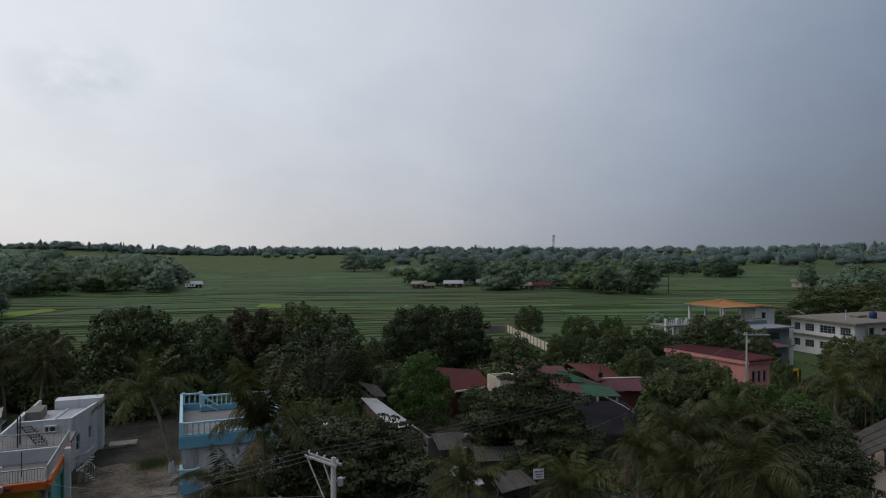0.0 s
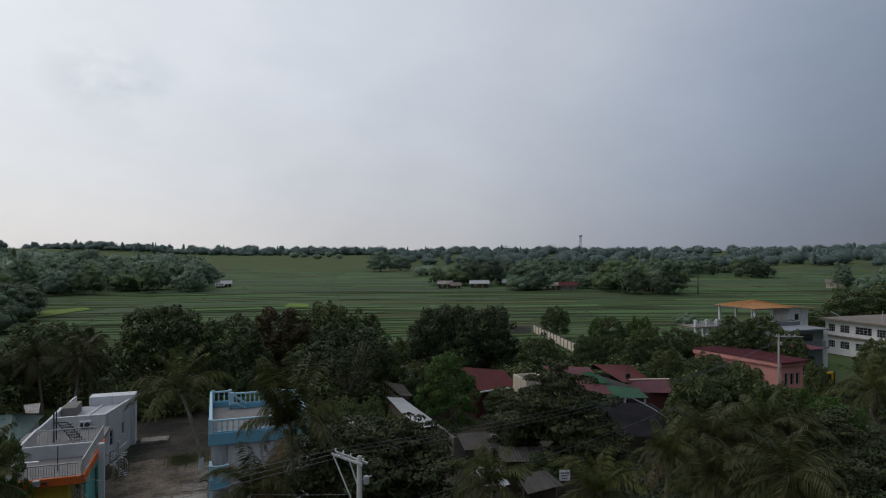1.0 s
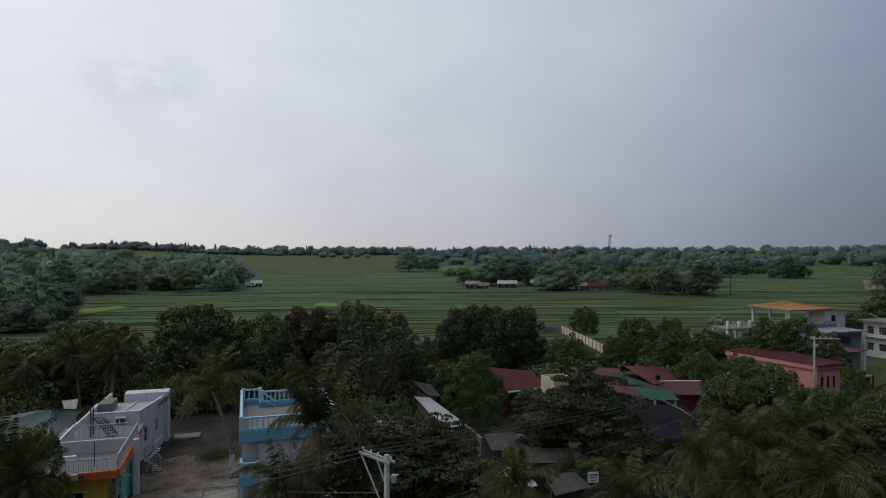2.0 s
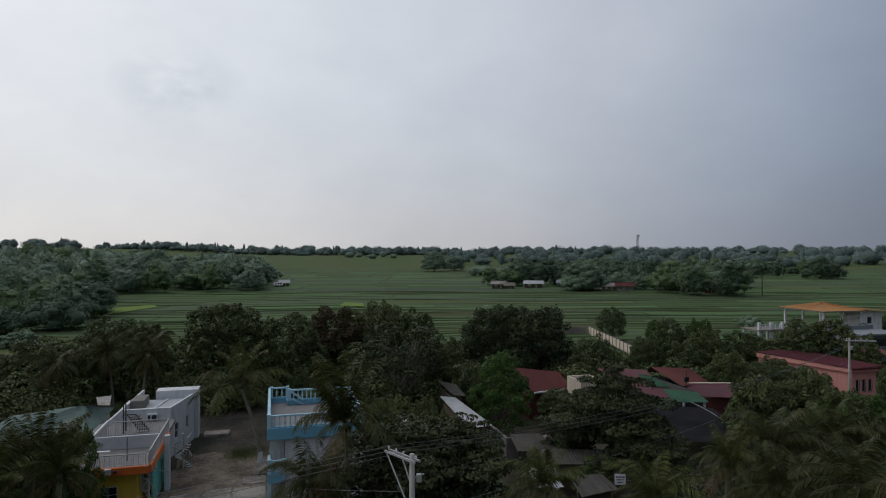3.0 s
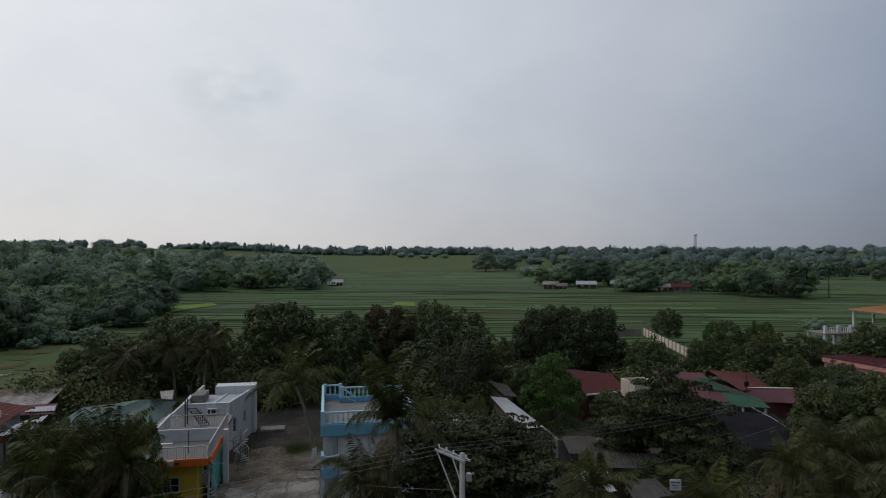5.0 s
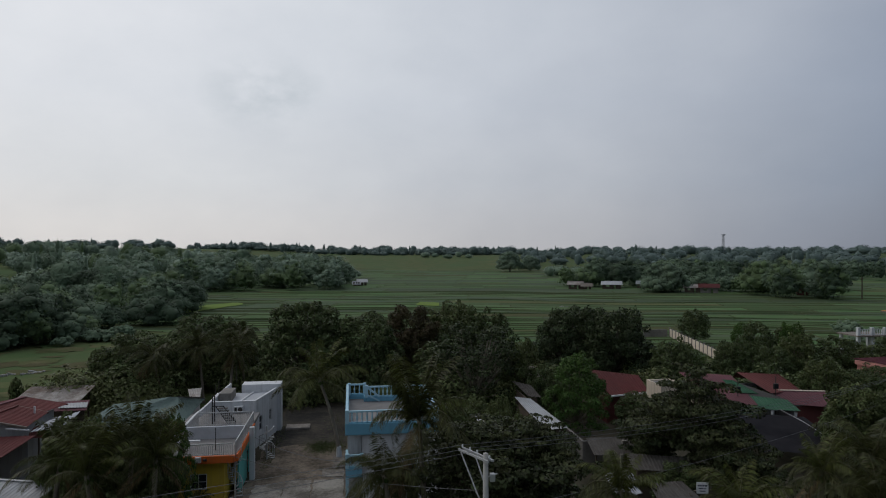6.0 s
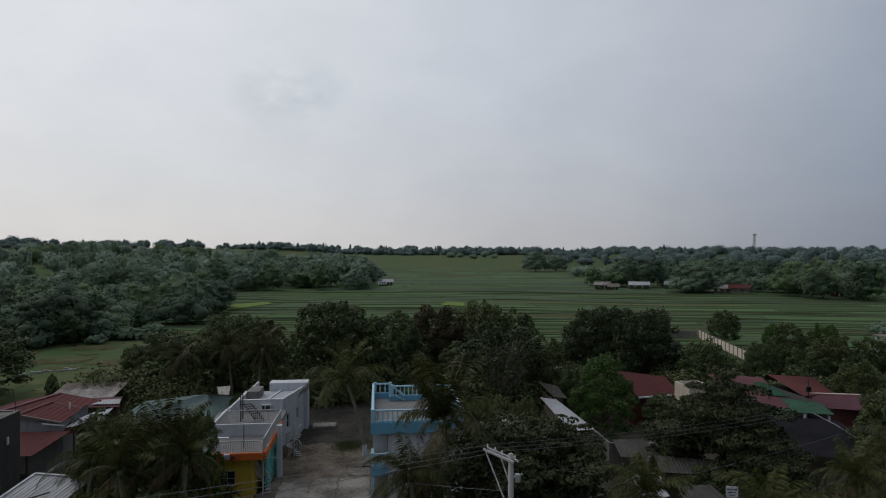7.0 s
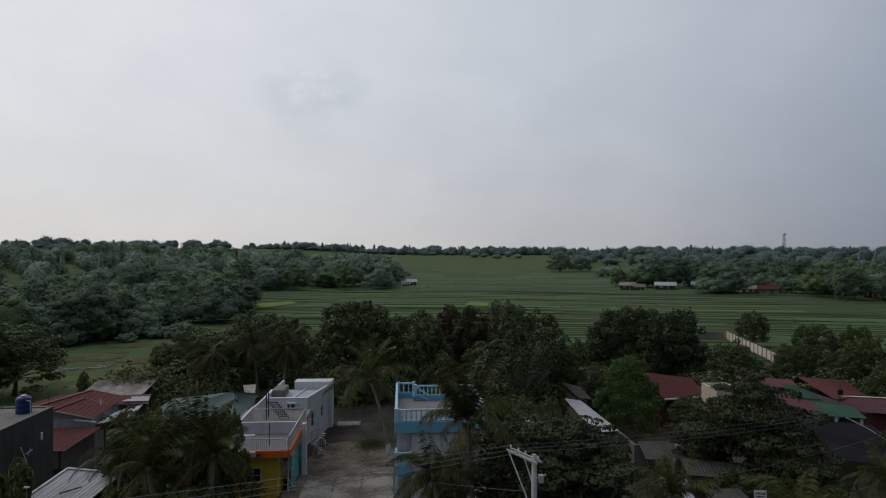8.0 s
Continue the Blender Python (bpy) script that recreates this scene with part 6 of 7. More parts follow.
def limbs(bm, lobes, foot, fork, r0):
    """A trunk with limbs that reach into the lobes."""
    tube(bm, [foot, foot.lerp(fork, 0.5) + Vector((0.1, 0.05, 0)), fork], [r0, r0 * 0.8, r0 * 0.7], 8)
    for x, y, z, r, q in lobes[::2]:
        tip = Vector((x, y, z))
        mid = fork.lerp(tip, 0.5) + Vector((0, 0, -0.12 * (tip - fork).length * 0.3))
        tube(bm, [fork, mid, fork.lerp(tip, 0.95)], [r0 * 0.3, r0 * 0.2, r0 * 0.06], 5, False)


def crown_lobes(rs, n, radius, z0, z1, spread=0.62, r_range=(0.30, 0.46), squash=0.85):
    """Lobes over an uneven dome of unit tree size."""
    out = []
    for k in range(n):
        a = k * 2.399 + rs.uniform(-0.3, 0.3)
        u = (k + 0.5) / n
        h = z0 + (z1 - z0) * (1 - u) + rs.uniform(-0.05, 0.05) * (z1 - z0)
        wide = math.sin(math.pi * (0.12 + 0.55 * u)) ** 0.8
        d = radius * spread * wide * rs.uniform(0.75, 1.1)
        out.append((d * math.cos(a), d * math.sin(a), h, radius * rs.uniform(*r_range), squash))
    for k in range(4):      # the shaded inside
        a = k * 1.571 + 0.4
        out.append((radius * 0.3 * math.cos(a), radius * 0.3 * math.sin(a), z0 + (z1 - z0) * (0.45 + 0.06 * (k % 2)), radius * 0.42, 0.8))
    for k in range(int(n * 0.5)):      # sprigs that break the outline
        a, u = rs.uniform(0, 6.28), rs.uniform(0.0, 0.75)
        d = radius * rs.uniform(0.8, 1.08) * math.sin(math.pi * (0.1 + 0.55 * u)) ** 0.8
        out.append((d * math.cos(a), d * math.sin(a), z0 + (z1 - z0) * (1.04 - u) + rs.uniform(0, 0.1) * (z1 - z0), radius * rs.uniform(0.09, 0.17), rs.uniform(0.7, 1.2)))
    return out


def tree(name, label, seed, mat, lobes, trunk_r, fork_z, per_area, size, aspect=0.5, group="", down=0.35, corners=4, soft=0.3, bark="bark"):
    """One tree at the origin, base at z = 0: trunk with limbs, and a crown of leaves."""
    rs = np.random.RandomState(seed)
    t = thing(name, label, "tree", group=group)
    bm = bmesh.new()
    limbs(bm, lobes, Vector((0, 0, -0.1)), Vector((0.1, -0.05, fork_z)), trunk_r)
    part("trunk", bm, M[bark], t, smooth=True)
    c, n = lobe_leaves(rs, lobes, per_area, size, down=down)
    v, f, nn = leaf_cards(rs, c, n, size, aspect, corners=corners, soft=soft)
    part("crown", arrays("crown", v, f, mat, nn), None, t)
    return t


def dome_lobes(rs, n, radius, height):
    """Boughs over a wide dome that reaches almost to the ground."""
    out = [(0, 0, height * 0.42, radius * 0.7, height / radius * 0.5)]
    for k in range(n):
        u = (k + 0.5) / n
        a, c = 2.399 * k + rs.uniform(-0.3, 0.3), 1 - 0.95 * u
        d = radius * 0.8 * math.sqrt(1 - c * c) * rs.uniform(0.85, 1.08)
        out.append((d * math.cos(a), d * math.sin(a), height * (0.1 + 0.78 * c) * rs.uniform(0.92, 1.06), radius * rs.uniform(0.17, 0.3), 0.8))
    return out


def tiers(rs, levels):
    """Flat sprays of leaves in storeys, as a sea almond grows: (z, radius, count)."""
    out = []
    for z, radius, count in levels:
        for k in range(int(count * 1.8)):
            a = 2.399 * k + rs.uniform(-0.3, 0.3)
            d = radius * rs.uniform(0.3, 1.0)
            out.append((d * math.cos(a), d * math.sin(a), z + rs.uniform(-0.22, 0.22) - 0.08 * d, radius * rs.uniform(0.15, 0.29), 0.24))
        out.append((0.2, 0.1, z - 0.45, radius * 0.55, 0.4))
    return out


rs = np.random.RandomState(3)
# protos of unit kinds: 9 m high, 8 m wide
BROAD_PROTOS = [
    tree("broadleaf_tree", "dense dark-green broadleaf tree in the village belt", 11, M["leaf"], crown_lobes(rs, 52, 4.0, 1.2, 8.0, spread=0.8, r_range=(0.15, 0.27), squash=0.7), 0.22, 2.2, 25, 0.33, 0.6, corners=3),
    tree("broadleaf_tree", "dense dark-green broadleaf tree in the village belt", 12, M["leaf_mid"], crown_lobes(rs, 58, 4.0, 1.0, 8.0, spread=0.8, r_range=(0.14, 0.25), squash=0.75), 0.2, 2.0, 24, 0.34, 0.6, corners=3),
    tree("broadleaf_tree", "dense dark-green broadleaf tree in the village belt", 13, M["leaf"], crown_lobes(rs, 48, 4.0, 1.3, 7.9, spread=0.8, r_range=(0.16, 0.28), squash=0.7), 0.24, 2.4, 25, 0.33, 0.6, corners=3),
]
BIG_PROTO = tree("breadfruit_tree", "open-crowned tree with large loose leaves", 21, M["leaf"], crown_lobes(rs, 50, 4.0, 2.6, 8.3, spread=0.86, r_range=(0.12, 0.22)), 0.25, 2.6, 34, 0.33, 0.6, corners=3)
RED_PROTO = tree("rusty_tree", "tree with rust-brown flowering crown", 22, M["leaf_red"], crown_lobes(rs, 52, 4.0, 1.4, 8.0, spread=0.8, r_range=(0.14, 0.25)), 0.22, 2.4, 44, 0.29, 0.6, corners=3)
SPARSE_PROTO = tree("gnarled_tree", "thin-crowned tree with bare grey limbs showing", 23, M["leaf_deep"], crown_lobes(rs, 44, 4.0, 2.3, 8.2, spread=0.88, r_range=(0.12, 0.22), squash=0.6), 0.42, 1.6, 22, 0.28, 0.6, corners=3, bark="palm_bark")
MANGO_PROTO = tree("mango_tree", "broad round dark mango tree", 24, M["leaf_deep"], crown_lobes(rs, 64, 4.6, 1.2, 7.9, spread=0.82, r_range=(0.16, 0.27), squash=0.75), 0.34, 2.0, 40, 0.28, 0.55, corners=3)
BRIGHT_PROTO = tree("ipil_tree", "fresh green feathery tree", 25, M["leaf_bright"], crown_lobes(rs, 54, 3.8, 1.0, 8.0, spread=0.78, r_range=(0.14, 0.24), squash=0.6), 0.18, 1.6, 48, 0.26, 0.5, corners=3)
TALISAY_PROTOS = [
    tree("sea_almond_tree", "sea almond tree with tiered spreading branches", 31, M["leaf_almond"], tiers(rs, [(8.3, 2.4, 7), (7.5, 3.8, 11), (6.5, 4.6, 13), (5.2, 4.2, 11), (3.8, 3.4, 7)]), 0.24, 2.4, 50, 0.28, 0.55, down=0.02),
    tree("sea_almond_tree", "sea almond tree with tiered spreading branches", 32, M["leaf_almond"], tiers(rs, [(8.2, 2.6, 8), (7.2, 4.0, 12), (6.0, 4.7, 13), (4.6, 4.0, 10), (3.2, 3.2, 6)]), 0.26, 2.0, 50, 0.28, 0.55, down=0.02),
]
HIGH_TALISAY = tree("sea_almond_tree", "tall sea almond tree with open tiered crown", 33, M["leaf_almond"], tiers(rs, [(8.3, 1.5, 6), (7.3, 2.8, 9), (6.1, 4.2, 14), (4.9, 4.6, 15), (3.9, 3.8, 8)]), 0.26, 3.2, 48, 0.28, 0.55, down=0.02)
SHRUB_PROTO = tree("shrub", "low leafy shrub by the fence", 41, M["leaf_mid"], crown_lobes(rs, 12, 4.0, 1.6, 7.6, r_range=(0.3, 0.45)), 0.25, 0.8, 12, 0.95)
# places (x, y, height, crown width)
BROAD_A = [
    (-25.2, 80.1, 8.1, 8.0), (-27.3, 77.3, 6.3, 5.3), (-19.5, 87.9, 9.4, 8.4), (-15.1, 84.7, 8.7, 6.6), (-20.1, 77.4, 7.6, 6.0), (1.6, 76.0, 10.4, 7.7),
    (5.0, 87.9, 9.0, 6.2), (14.3, 86.8, 10.5, 8.5), (18.4, 84.0, 9.6, 6.8), (10.1, 71.3, 7.5, 6.3), (18.1, 67.6, 7.9, 4.9), (36.0, 67.0, 7.7, 5.5),
    (-46.2, 79.6, 8.8, 10.1), (-49.0, 75.5, 10.0, 8.3), (63.4, 111.2, 6.6, 5.2),
    (63.5, 75.9, 6.4, 5.8), (67.2, 74.1, 5.3, 6.6), (27.4, 58.4, 3.9, 3.6), (31.0, 55.6, 3.4, 3.2), (70.4, 63.2, 7.3, 4.6), (46.5, 73.0, 6.6, 4.4), (53.2, 77.6, 8.3, 4.6), (53.6, 70.6, 7.4, 5.0), (56.9, 76.8, 7.6, 4.4), (49.6, 69.4, 6.4, 4.6),
    (60.2, 79.5, 6.9, 4.6), (50.0, 56.2, 5.9, 4.6), (53.0, 54.6, 5.4, 4.4), (47.4, 58.9, 6.6, 4.2), (57.4, 63.1, 4.9, 4.4), (56.8, 59.4, 4.7, 4.4), (55.2, 55.6, 4.6, 4.2),
]
BROAD_B = [
    (68.6, 70.0, 8.4, 7.2), (69.9, 67.3, 8.9, 6.3), (39.7, 45.0, 6.9, 5.0), (43.5, 44.1, 6.8, 6.1), (39.1, 45.6, 6.5, 3.5), (79.2, 57.6, 6.4, 5.1),
    (83.2, 55.5, 6.9, 5.1), (76.7, 50.8, 6.9, 6.0), (71.6, 55.4, 1.9, 3.0), (115.2, 96.1, 5.5, 7.0), (130.9, 100.5, 9.6, 11.3), (139.3, 97.4, 10.5, 13.9),
    (126.5, 80.7, 9.1, 11.9), (20.1, 62.8, 6.0, 3.5), (38.6, 72.3, 5.4, 5.0), (-18.7, 44.2, 5.2, 3.0), (21.7, 39.6, 3.5, 3.2), (21.9, 44.4, 4.3, 2.8),
]
BIG = [
    (-5.5, 77.8, 11.7, 9.2),
]
RED = [
    (7.8, 83.6, 10.3, 7.4),
]
SPARSE = [
    (13.1, 66.7, 9.8, 8.9),
]
MANGO = [
    (28.4, 79.0, 10.4, 9.3), (32.4, 75.4, 10.4, 9.6),
]
BRIGHT = [
    (20.8, 56.6, 8.1, 5.4), (46.2, 41.4, 6.1, 4.4), (47.9, 39.4, 5.6, 3.8), (49.0, 37.9, 4.8, 3.8), (40.4, 38.8, 6.3, 5.0), (-10.7, 40.8, 7.7, 2.4), (45.0, 36.5, 6.0, 4.9), (52.6, 80.2, 7.8, 3.6), (55.2, 73.6, 8.6, 3.4), (43.4, 75.6, 4.2, 3.6),
]
TALISAY = [
    (7.4, 34.2, 8.2, 6.7), (10.4, 35.3, 8.0, 4.6), (37.1, 30.5, 7.2, 5.6), (32.6, 29.6, 7.1, 4.9), (36.7, 27.8, 5.7, 4.2), (31.2, 25.0, 6.5, 4.9),
]
TALISAY2 = [
    (22.8, 45.3, 6.2, 4.6), (24.5, 42.6, 9.4, 6.4), (25.1, 38.6, 6.2, 4.3),
]
BUSHY = [
    (-15.6, 41.6, 6.6, 3.6), (-16.9, 43.1, 7.1, 4.8), (-12.9, 41.6, 6.9, 3.2), (-11.6, 40.2, 7.6, 2.6), (-13.6, 38.0, 5.0, 3.6), (-12.0, 34.9, 4.8, 3.2), (-13.6, 34.6, 4.2, 3.4), (-10.9, 36.2, 4.3, 3.0), (-15.4, 36.9, 4.4, 3.4),
    (2.7, 33.9, 6.4, 2.4), (12.0, 45.4, 5.7, 2.5), (10.6, 44.8, 5.8, 2.8), (43.8, 41.0, 6.5, 4.3), (44.0, 43.7, 7.4, 4.0), (55.1, 46.3, 6.6, 2.8),
    (12.3, 51.6, 5.4, 2.6), (8.5, 49.3, 5.2, 3.5), (11.2, 54.9, 4.4, 3.6),
]
SHRUB = [
    (-21.5, 37.3, 5.8, 1.7), (-20.9, 35.2, 5.9, 1.5), (-35.4, 74.0, 3.8, 1.5),
]
PALMS = [
    (-2.6, 54.8, 6.5, 0.98), (3.6, 32.9, 8.6, 0.84), (-12.4, 38.9, 6.0, 0.74), (-13.8, 36.0, 5.5, 0.74), (-21.3, 73.0, 5.8, 0.8), (-17.3, 76.1, 6.3, 0.8),
    (-13.1, 78.9, 7.2, 0.75), (56.3, 41.6, 4.5, 1.0), (63.2, 42.2, 5.7, 0.85), (22.1, 27.1, 7.0, 0.56), (25.6, 28.1, 7.2, 0.74), (30.5, 28.9, 7.2, 0.7),
    (22.4, 24.2, 6.7, 0.62), (23.8, 21.4, 7.5, 0.75), (27.4, 27.8, 6.4, 0.7), (17.1, 25.9, 6.1, 0.58), (12.6, 28.3, 6.2, 0.59), (-13.0, 74.9, 6.2, 0.75),
    (31.4, 27.9, 6.6, 0.6), (1.7, 32.0, 6.2, 0.7), (-10.6, 36.9, 5.9, 0.62), (-16.2, 38.6, 5.4, 0.66),
]
used = set()


def plant(proto, x, y, height, width, tall=9.0, wide=8.0, turn=0.0):
    """A copy of a tree at its place, to its height and crown width; the first one uses the tree itself."""
    s = width / wide
    m = pose(x, y, 0, 0, 0, turn) @ Matrix.Diagonal((s, s, height / tall, 1))
    if proto.name not in used:
        used.add(proto.name)
        proto.matrix_basis = m
        return proto
    return copy_thing_at(proto, m)


def copy_thing_at(proto, m):
    keep = proto.matrix_basis.copy()
    proto.matrix_basis = Matrix.Identity(4)
    ob = copy_thing(proto, m)
    proto.matrix_basis = keep
    return ob


turns = random.Random(8)
for k, (x, y, h, w) in enumerate(BROAD_A + BROAD_B):
    plant(BROAD_PROTOS[k % 3], x, y, h, w * 1.12, turn=turns.uniform(0, 360))
for rows, proto in ((BIG, BIG_PROTO), (RED, RED_PROTO), (SPARSE, SPARSE_PROTO), (BRIGHT, BRIGHT_PROTO), (BUSHY, BROAD_PROTOS[1]), (SHRUB, SHRUB_PROTO)):
    for x, y, h, w in rows:
        plant(proto, x, y, h, w * 1.1, turn=turns.uniform(0, 360))
for x, y, h, w in MANGO:
    plant(MANGO_PROTO, x, y, h, w * 1.05, wide=9.2, turn=turns.uniform(0, 360))
for k, (x, y, h, w) in enumerate(TALISAY):
    plant(TALISAY_PROTOS[k % 2], x, y, h, w * 1.35, tall=8.6, wide=9.2, turn=turns.uniform(0, 360))
for x, y, h, w in TALISAY2:
    plant(HIGH_TALISAY, x, y, h, w * 1.3, tall=8.6, wide=9.2, turn=turns.uniform(0, 360))
MEADOW_PROTO = tree("meadow_tree", "wide dark tree standing alone on the far meadow", 26, M["leaf_hill_haze"], dome_lobes(rs, 60, 4.6, 9.0), 0.3, 1.0, 26, 0.34, 0.6, corners=3, soft=0.6)
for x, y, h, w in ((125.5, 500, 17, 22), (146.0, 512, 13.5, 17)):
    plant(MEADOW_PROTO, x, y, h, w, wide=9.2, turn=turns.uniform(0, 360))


# coconut palms
def frond_mesh(name, start, droop, length=4.3, mat="frond", seed=0):
    """A frond that leaves the crown at an angle and bends down by gravity: rachis and pairs of hanging leaflets."""
    rs = np.random.RandomState(seed)
    n, p, a = 54, np.zeros(3), radians(start)
    pts, ways = [], []
    for k in range(n + 1):
        pts.append(p.copy())
        ways.append(np.array((math.cos(a), 0, math.sin(a))))
        p = p + ways[-1] * length / n
        a -= radians(droop) / n * (0.5 + 1.1 * k / n)
    vs, fs = [], []
    for k in range(0, n, 3):      # rachis as a thin three-sided rod
        i = len(vs)
        for q in (k, min(k + 3, n)):
            r = 0.042 * (1 - 0.8 * q / n)
            for d in ((0, r, 0), (0, -r, 0), (0, 0, r * 1.3)):
                vs.append(pts[q] + d)
        fs += [(i, i + 1, i + 4, i + 3), (i + 1, i + 2, i + 5, i + 4), (i + 2, i, i + 3, i + 5)]
    for k in range(4, n + 1):
        u = k / n
        long = 1.12 * math.sin(math.pi * (0.14 + 0.74 * u)) ** 0.7 * rs.uniform(0.75, 1.12)
        for s in (-1, 1):
            if rs.uniform() < 0.06:
                continue
            out = np.array((0.55 * ways[k][0] + 0.05, s * 0.72, 0.5 * ways[k][2] - 0.25 - 0.35 * rs.uniform()))
            out /= np.linalg.norm(out)
            tip = pts[k] + out * long + np.array((0, 0, -0.27 * long))
            mid = pts[k] + out * long * 0.5
            wide = np.array(ways[k]) * 0.036
            i = len(vs)
            vs += [pts[k], mid + wide, tip, mid - wide]
            fs.append((i, i + 1, i + 2, i + 3))
    data = arrays(name, np.array(vs), np.array(fs), M[mat])
    data.materials.append(M["rachis"])
    count = 3 * len(range(0, n, 3))
    for k in range(count):
        data.polygons[k].material_index = 1
    return data


FRONDS = [frond_mesh("frond", 82, 60, 3.6, seed=1), frond_mesh("frond", 62, 85, 4.2, seed=2), frond_mesh("frond", 40, 95, 4.5, seed=3),
          frond_mesh("frond", 18, 90, 4.5, seed=4), frond_mesh("frond", -8, 75, 4.3, seed=5), frond_mesh("frond", -38, 48, 3.9, seed=6), frond_mesh("frond", -62, 25, 3.2, "frond_dry", 7)]
YOUNG = [frond_mesh("frond", 84, 40, 3.6, "frond_young", seed=11), frond_mesh("frond", 70, 70, 4.2, "frond_young", seed=12), frond_mesh("frond", 56, 85, 4.4, "frond_young", seed=13), frond_mesh("frond", 38, 95, 4.4, seed=14),
         frond_mesh("frond", 15, 85, 4.3, seed=15), frond_mesh("frond", -12, 65, 4.0, seed=16), frond_mesh("frond", -50, 30, 3.2, "frond_dry", 17)]


YARD = [frond_mesh("frond", 86, 42, 4.3, "frond_lit", seed=31), frond_mesh("frond", 72, 62, 4.5, "frond_lit", seed=32), frond_mesh("frond", 56, 85, 4.6, "frond_lit", seed=33), frond_mesh("frond", 40, 98, 4.7, seed=34),
        frond_mesh("frond", 22, 92, 4.7, "frond_lit", seed=35), frond_mesh("frond", 2, 74, 4.5, seed=36), frond_mesh("frond", -28, 46, 4.2, seed=37)]
TALL = [frond_mesh("frond", 89, 20, 4.3, seed=41), frond_mesh("frond", 84, 32, 4.5, "frond_young", seed=42), frond_mesh("frond", 78, 46, 4.5, seed=43), frond_mesh("frond", 66, 74, 4.5, "frond_young", seed=44),
        frond_mesh("frond", 40, 105, 4.4, seed=45), frond_mesh("frond", 4, 80, 4.4, seed=46), frond_mesh("frond", -40, 36, 4.0, "frond_dry", 47)]


nut = bmesh.new()
lathe(nut, [(0.03, -0.16), (0.11, -0.06), (0.12, 0.04), (0.04, 0.14)], 6)
COCONUT = bpy.data.meshes.new("coconut")
nut.to_mesh(COCONUT)
nut.free()
COCONUT.materials.append(M["leaf_bright"])


def palm(x, y, z, size=1.0, lean=(0.6, 0.3), seed=0, label="coconut palm with a bent grey trunk and drooping fronds", band=False, count=0, kind=None, sea_wind=1.0):
    """A coconut palm whose crown's heart is at x, y, z; lean: how far its foot stands off."""
    q = random.Random(seed)
    t = thing("coconut_palm", label, "palm", (x + lean[0], y + lean[1], 0))
    pts = []
    for k in range(12):
        u = k / 11
        pts.append(Vector((-lean[0] * u ** 1.6, -lean[1] * u ** 1.6, z * u - 0.1 * (1 - u))))
    bm = bmesh.new()
    radii_p = [(0.26 if k == 0 else 0.17 - 0.05 * k / 11) * (1.06 if k % 2 else 0.96) for k in range(12)]
    tube(bm, pts, radii_p, 9)
    trunk = part("trunk", bm, M["palm_bark"], t, smooth=True)
    if band:
        part("whitewash", tube(bmesh.new(), [pts[0] + Vector((0, 0, 0.1)), pts[1] + Vector((0, 0, 0.45))], [0.27, 0.19], 9), M["white_flat"], trunk, "whitewashed trunk foot")
    head = pts[-1]
    sway = pose(0, 0, 0, q.uniform(-9, 9) * sea_wind, q.uniform(3, 14) * sea_wind, 0)      # the crown leans with the sea wind
    n = count or (30 if size > 0.7 else 26)
    for k in range(n):
        az = k * 137.5 + q.uniform(-26, 26)
        level = min(6, int(6.6 * (k / n) ** 0.9 + q.uniform(-0.3, 0.3)))
        ob = part("frond", (kind or FRONDS)[max(0, level)], None, t)
        s = size * q.uniform(0.8, 1.1)
        ob.matrix_basis = Matrix.Translation(head) @ sway @ pose(0, 0, 0, 0, 0, az) @ pose(0, 0, 0, q.uniform(-24, 24), q.uniform(-9, 9), 0) @ Matrix.Diagonal((s, s, s, 1))
    for k in range(5):
        a = k * 1.3
        ob = part("coconut", COCONUT, None, t, "green coconut")
        ob.matrix_basis = Matrix.Translation(head + Vector((0.25 * math.cos(a), 0.25 * math.sin(a), -0.25)))
    return t


for k, (x, y, z, size) in enumerate(PALMS):
    q = random.Random(100 + k)
    if k == 0:
        palm(x, y, z, size, (-0.92 - x, 54.4 - y), 1, "coconut palm with a whitewashed trunk foot in the yard", True, 22, YARD, 0.2)
    elif k == 1:
        palm(x, y, z, size, (0.4, 0.3), 2, "bushy coconut palm with tall upright fronds beside the blue house", False, 29, TALL, 0.1)
    elif x < -9 and y < 45:
        palm(x, y, z, size, (q.uniform(-0.6, 0.6), q.uniform(-0.6, 0.6)), k, "coconut palm with ragged upright fronds above a tin roof", False, 22, TALL)
    elif k == 7:
        palm(x, y, z, size, (-1.0, -0.6), 7, "tall coconut palm leaning over the beach hut", False, 22, YARD, 0.6)
    else:
        palm(x, y, z, size, (q.uniform(-0.9, 0.9), q.uniform(-0.9, 0.9)), k, *(("young coconut palm with upright green fronds", False, 26, YOUNG) if size < 0.6 else ("coconut palm with a bent grey trunk and drooping fronds",)))


palm(-9.9, 44.2, 0.9, 0.26, (0.05, 0.05), 55, "small spiky garden palm by the yellow wall")


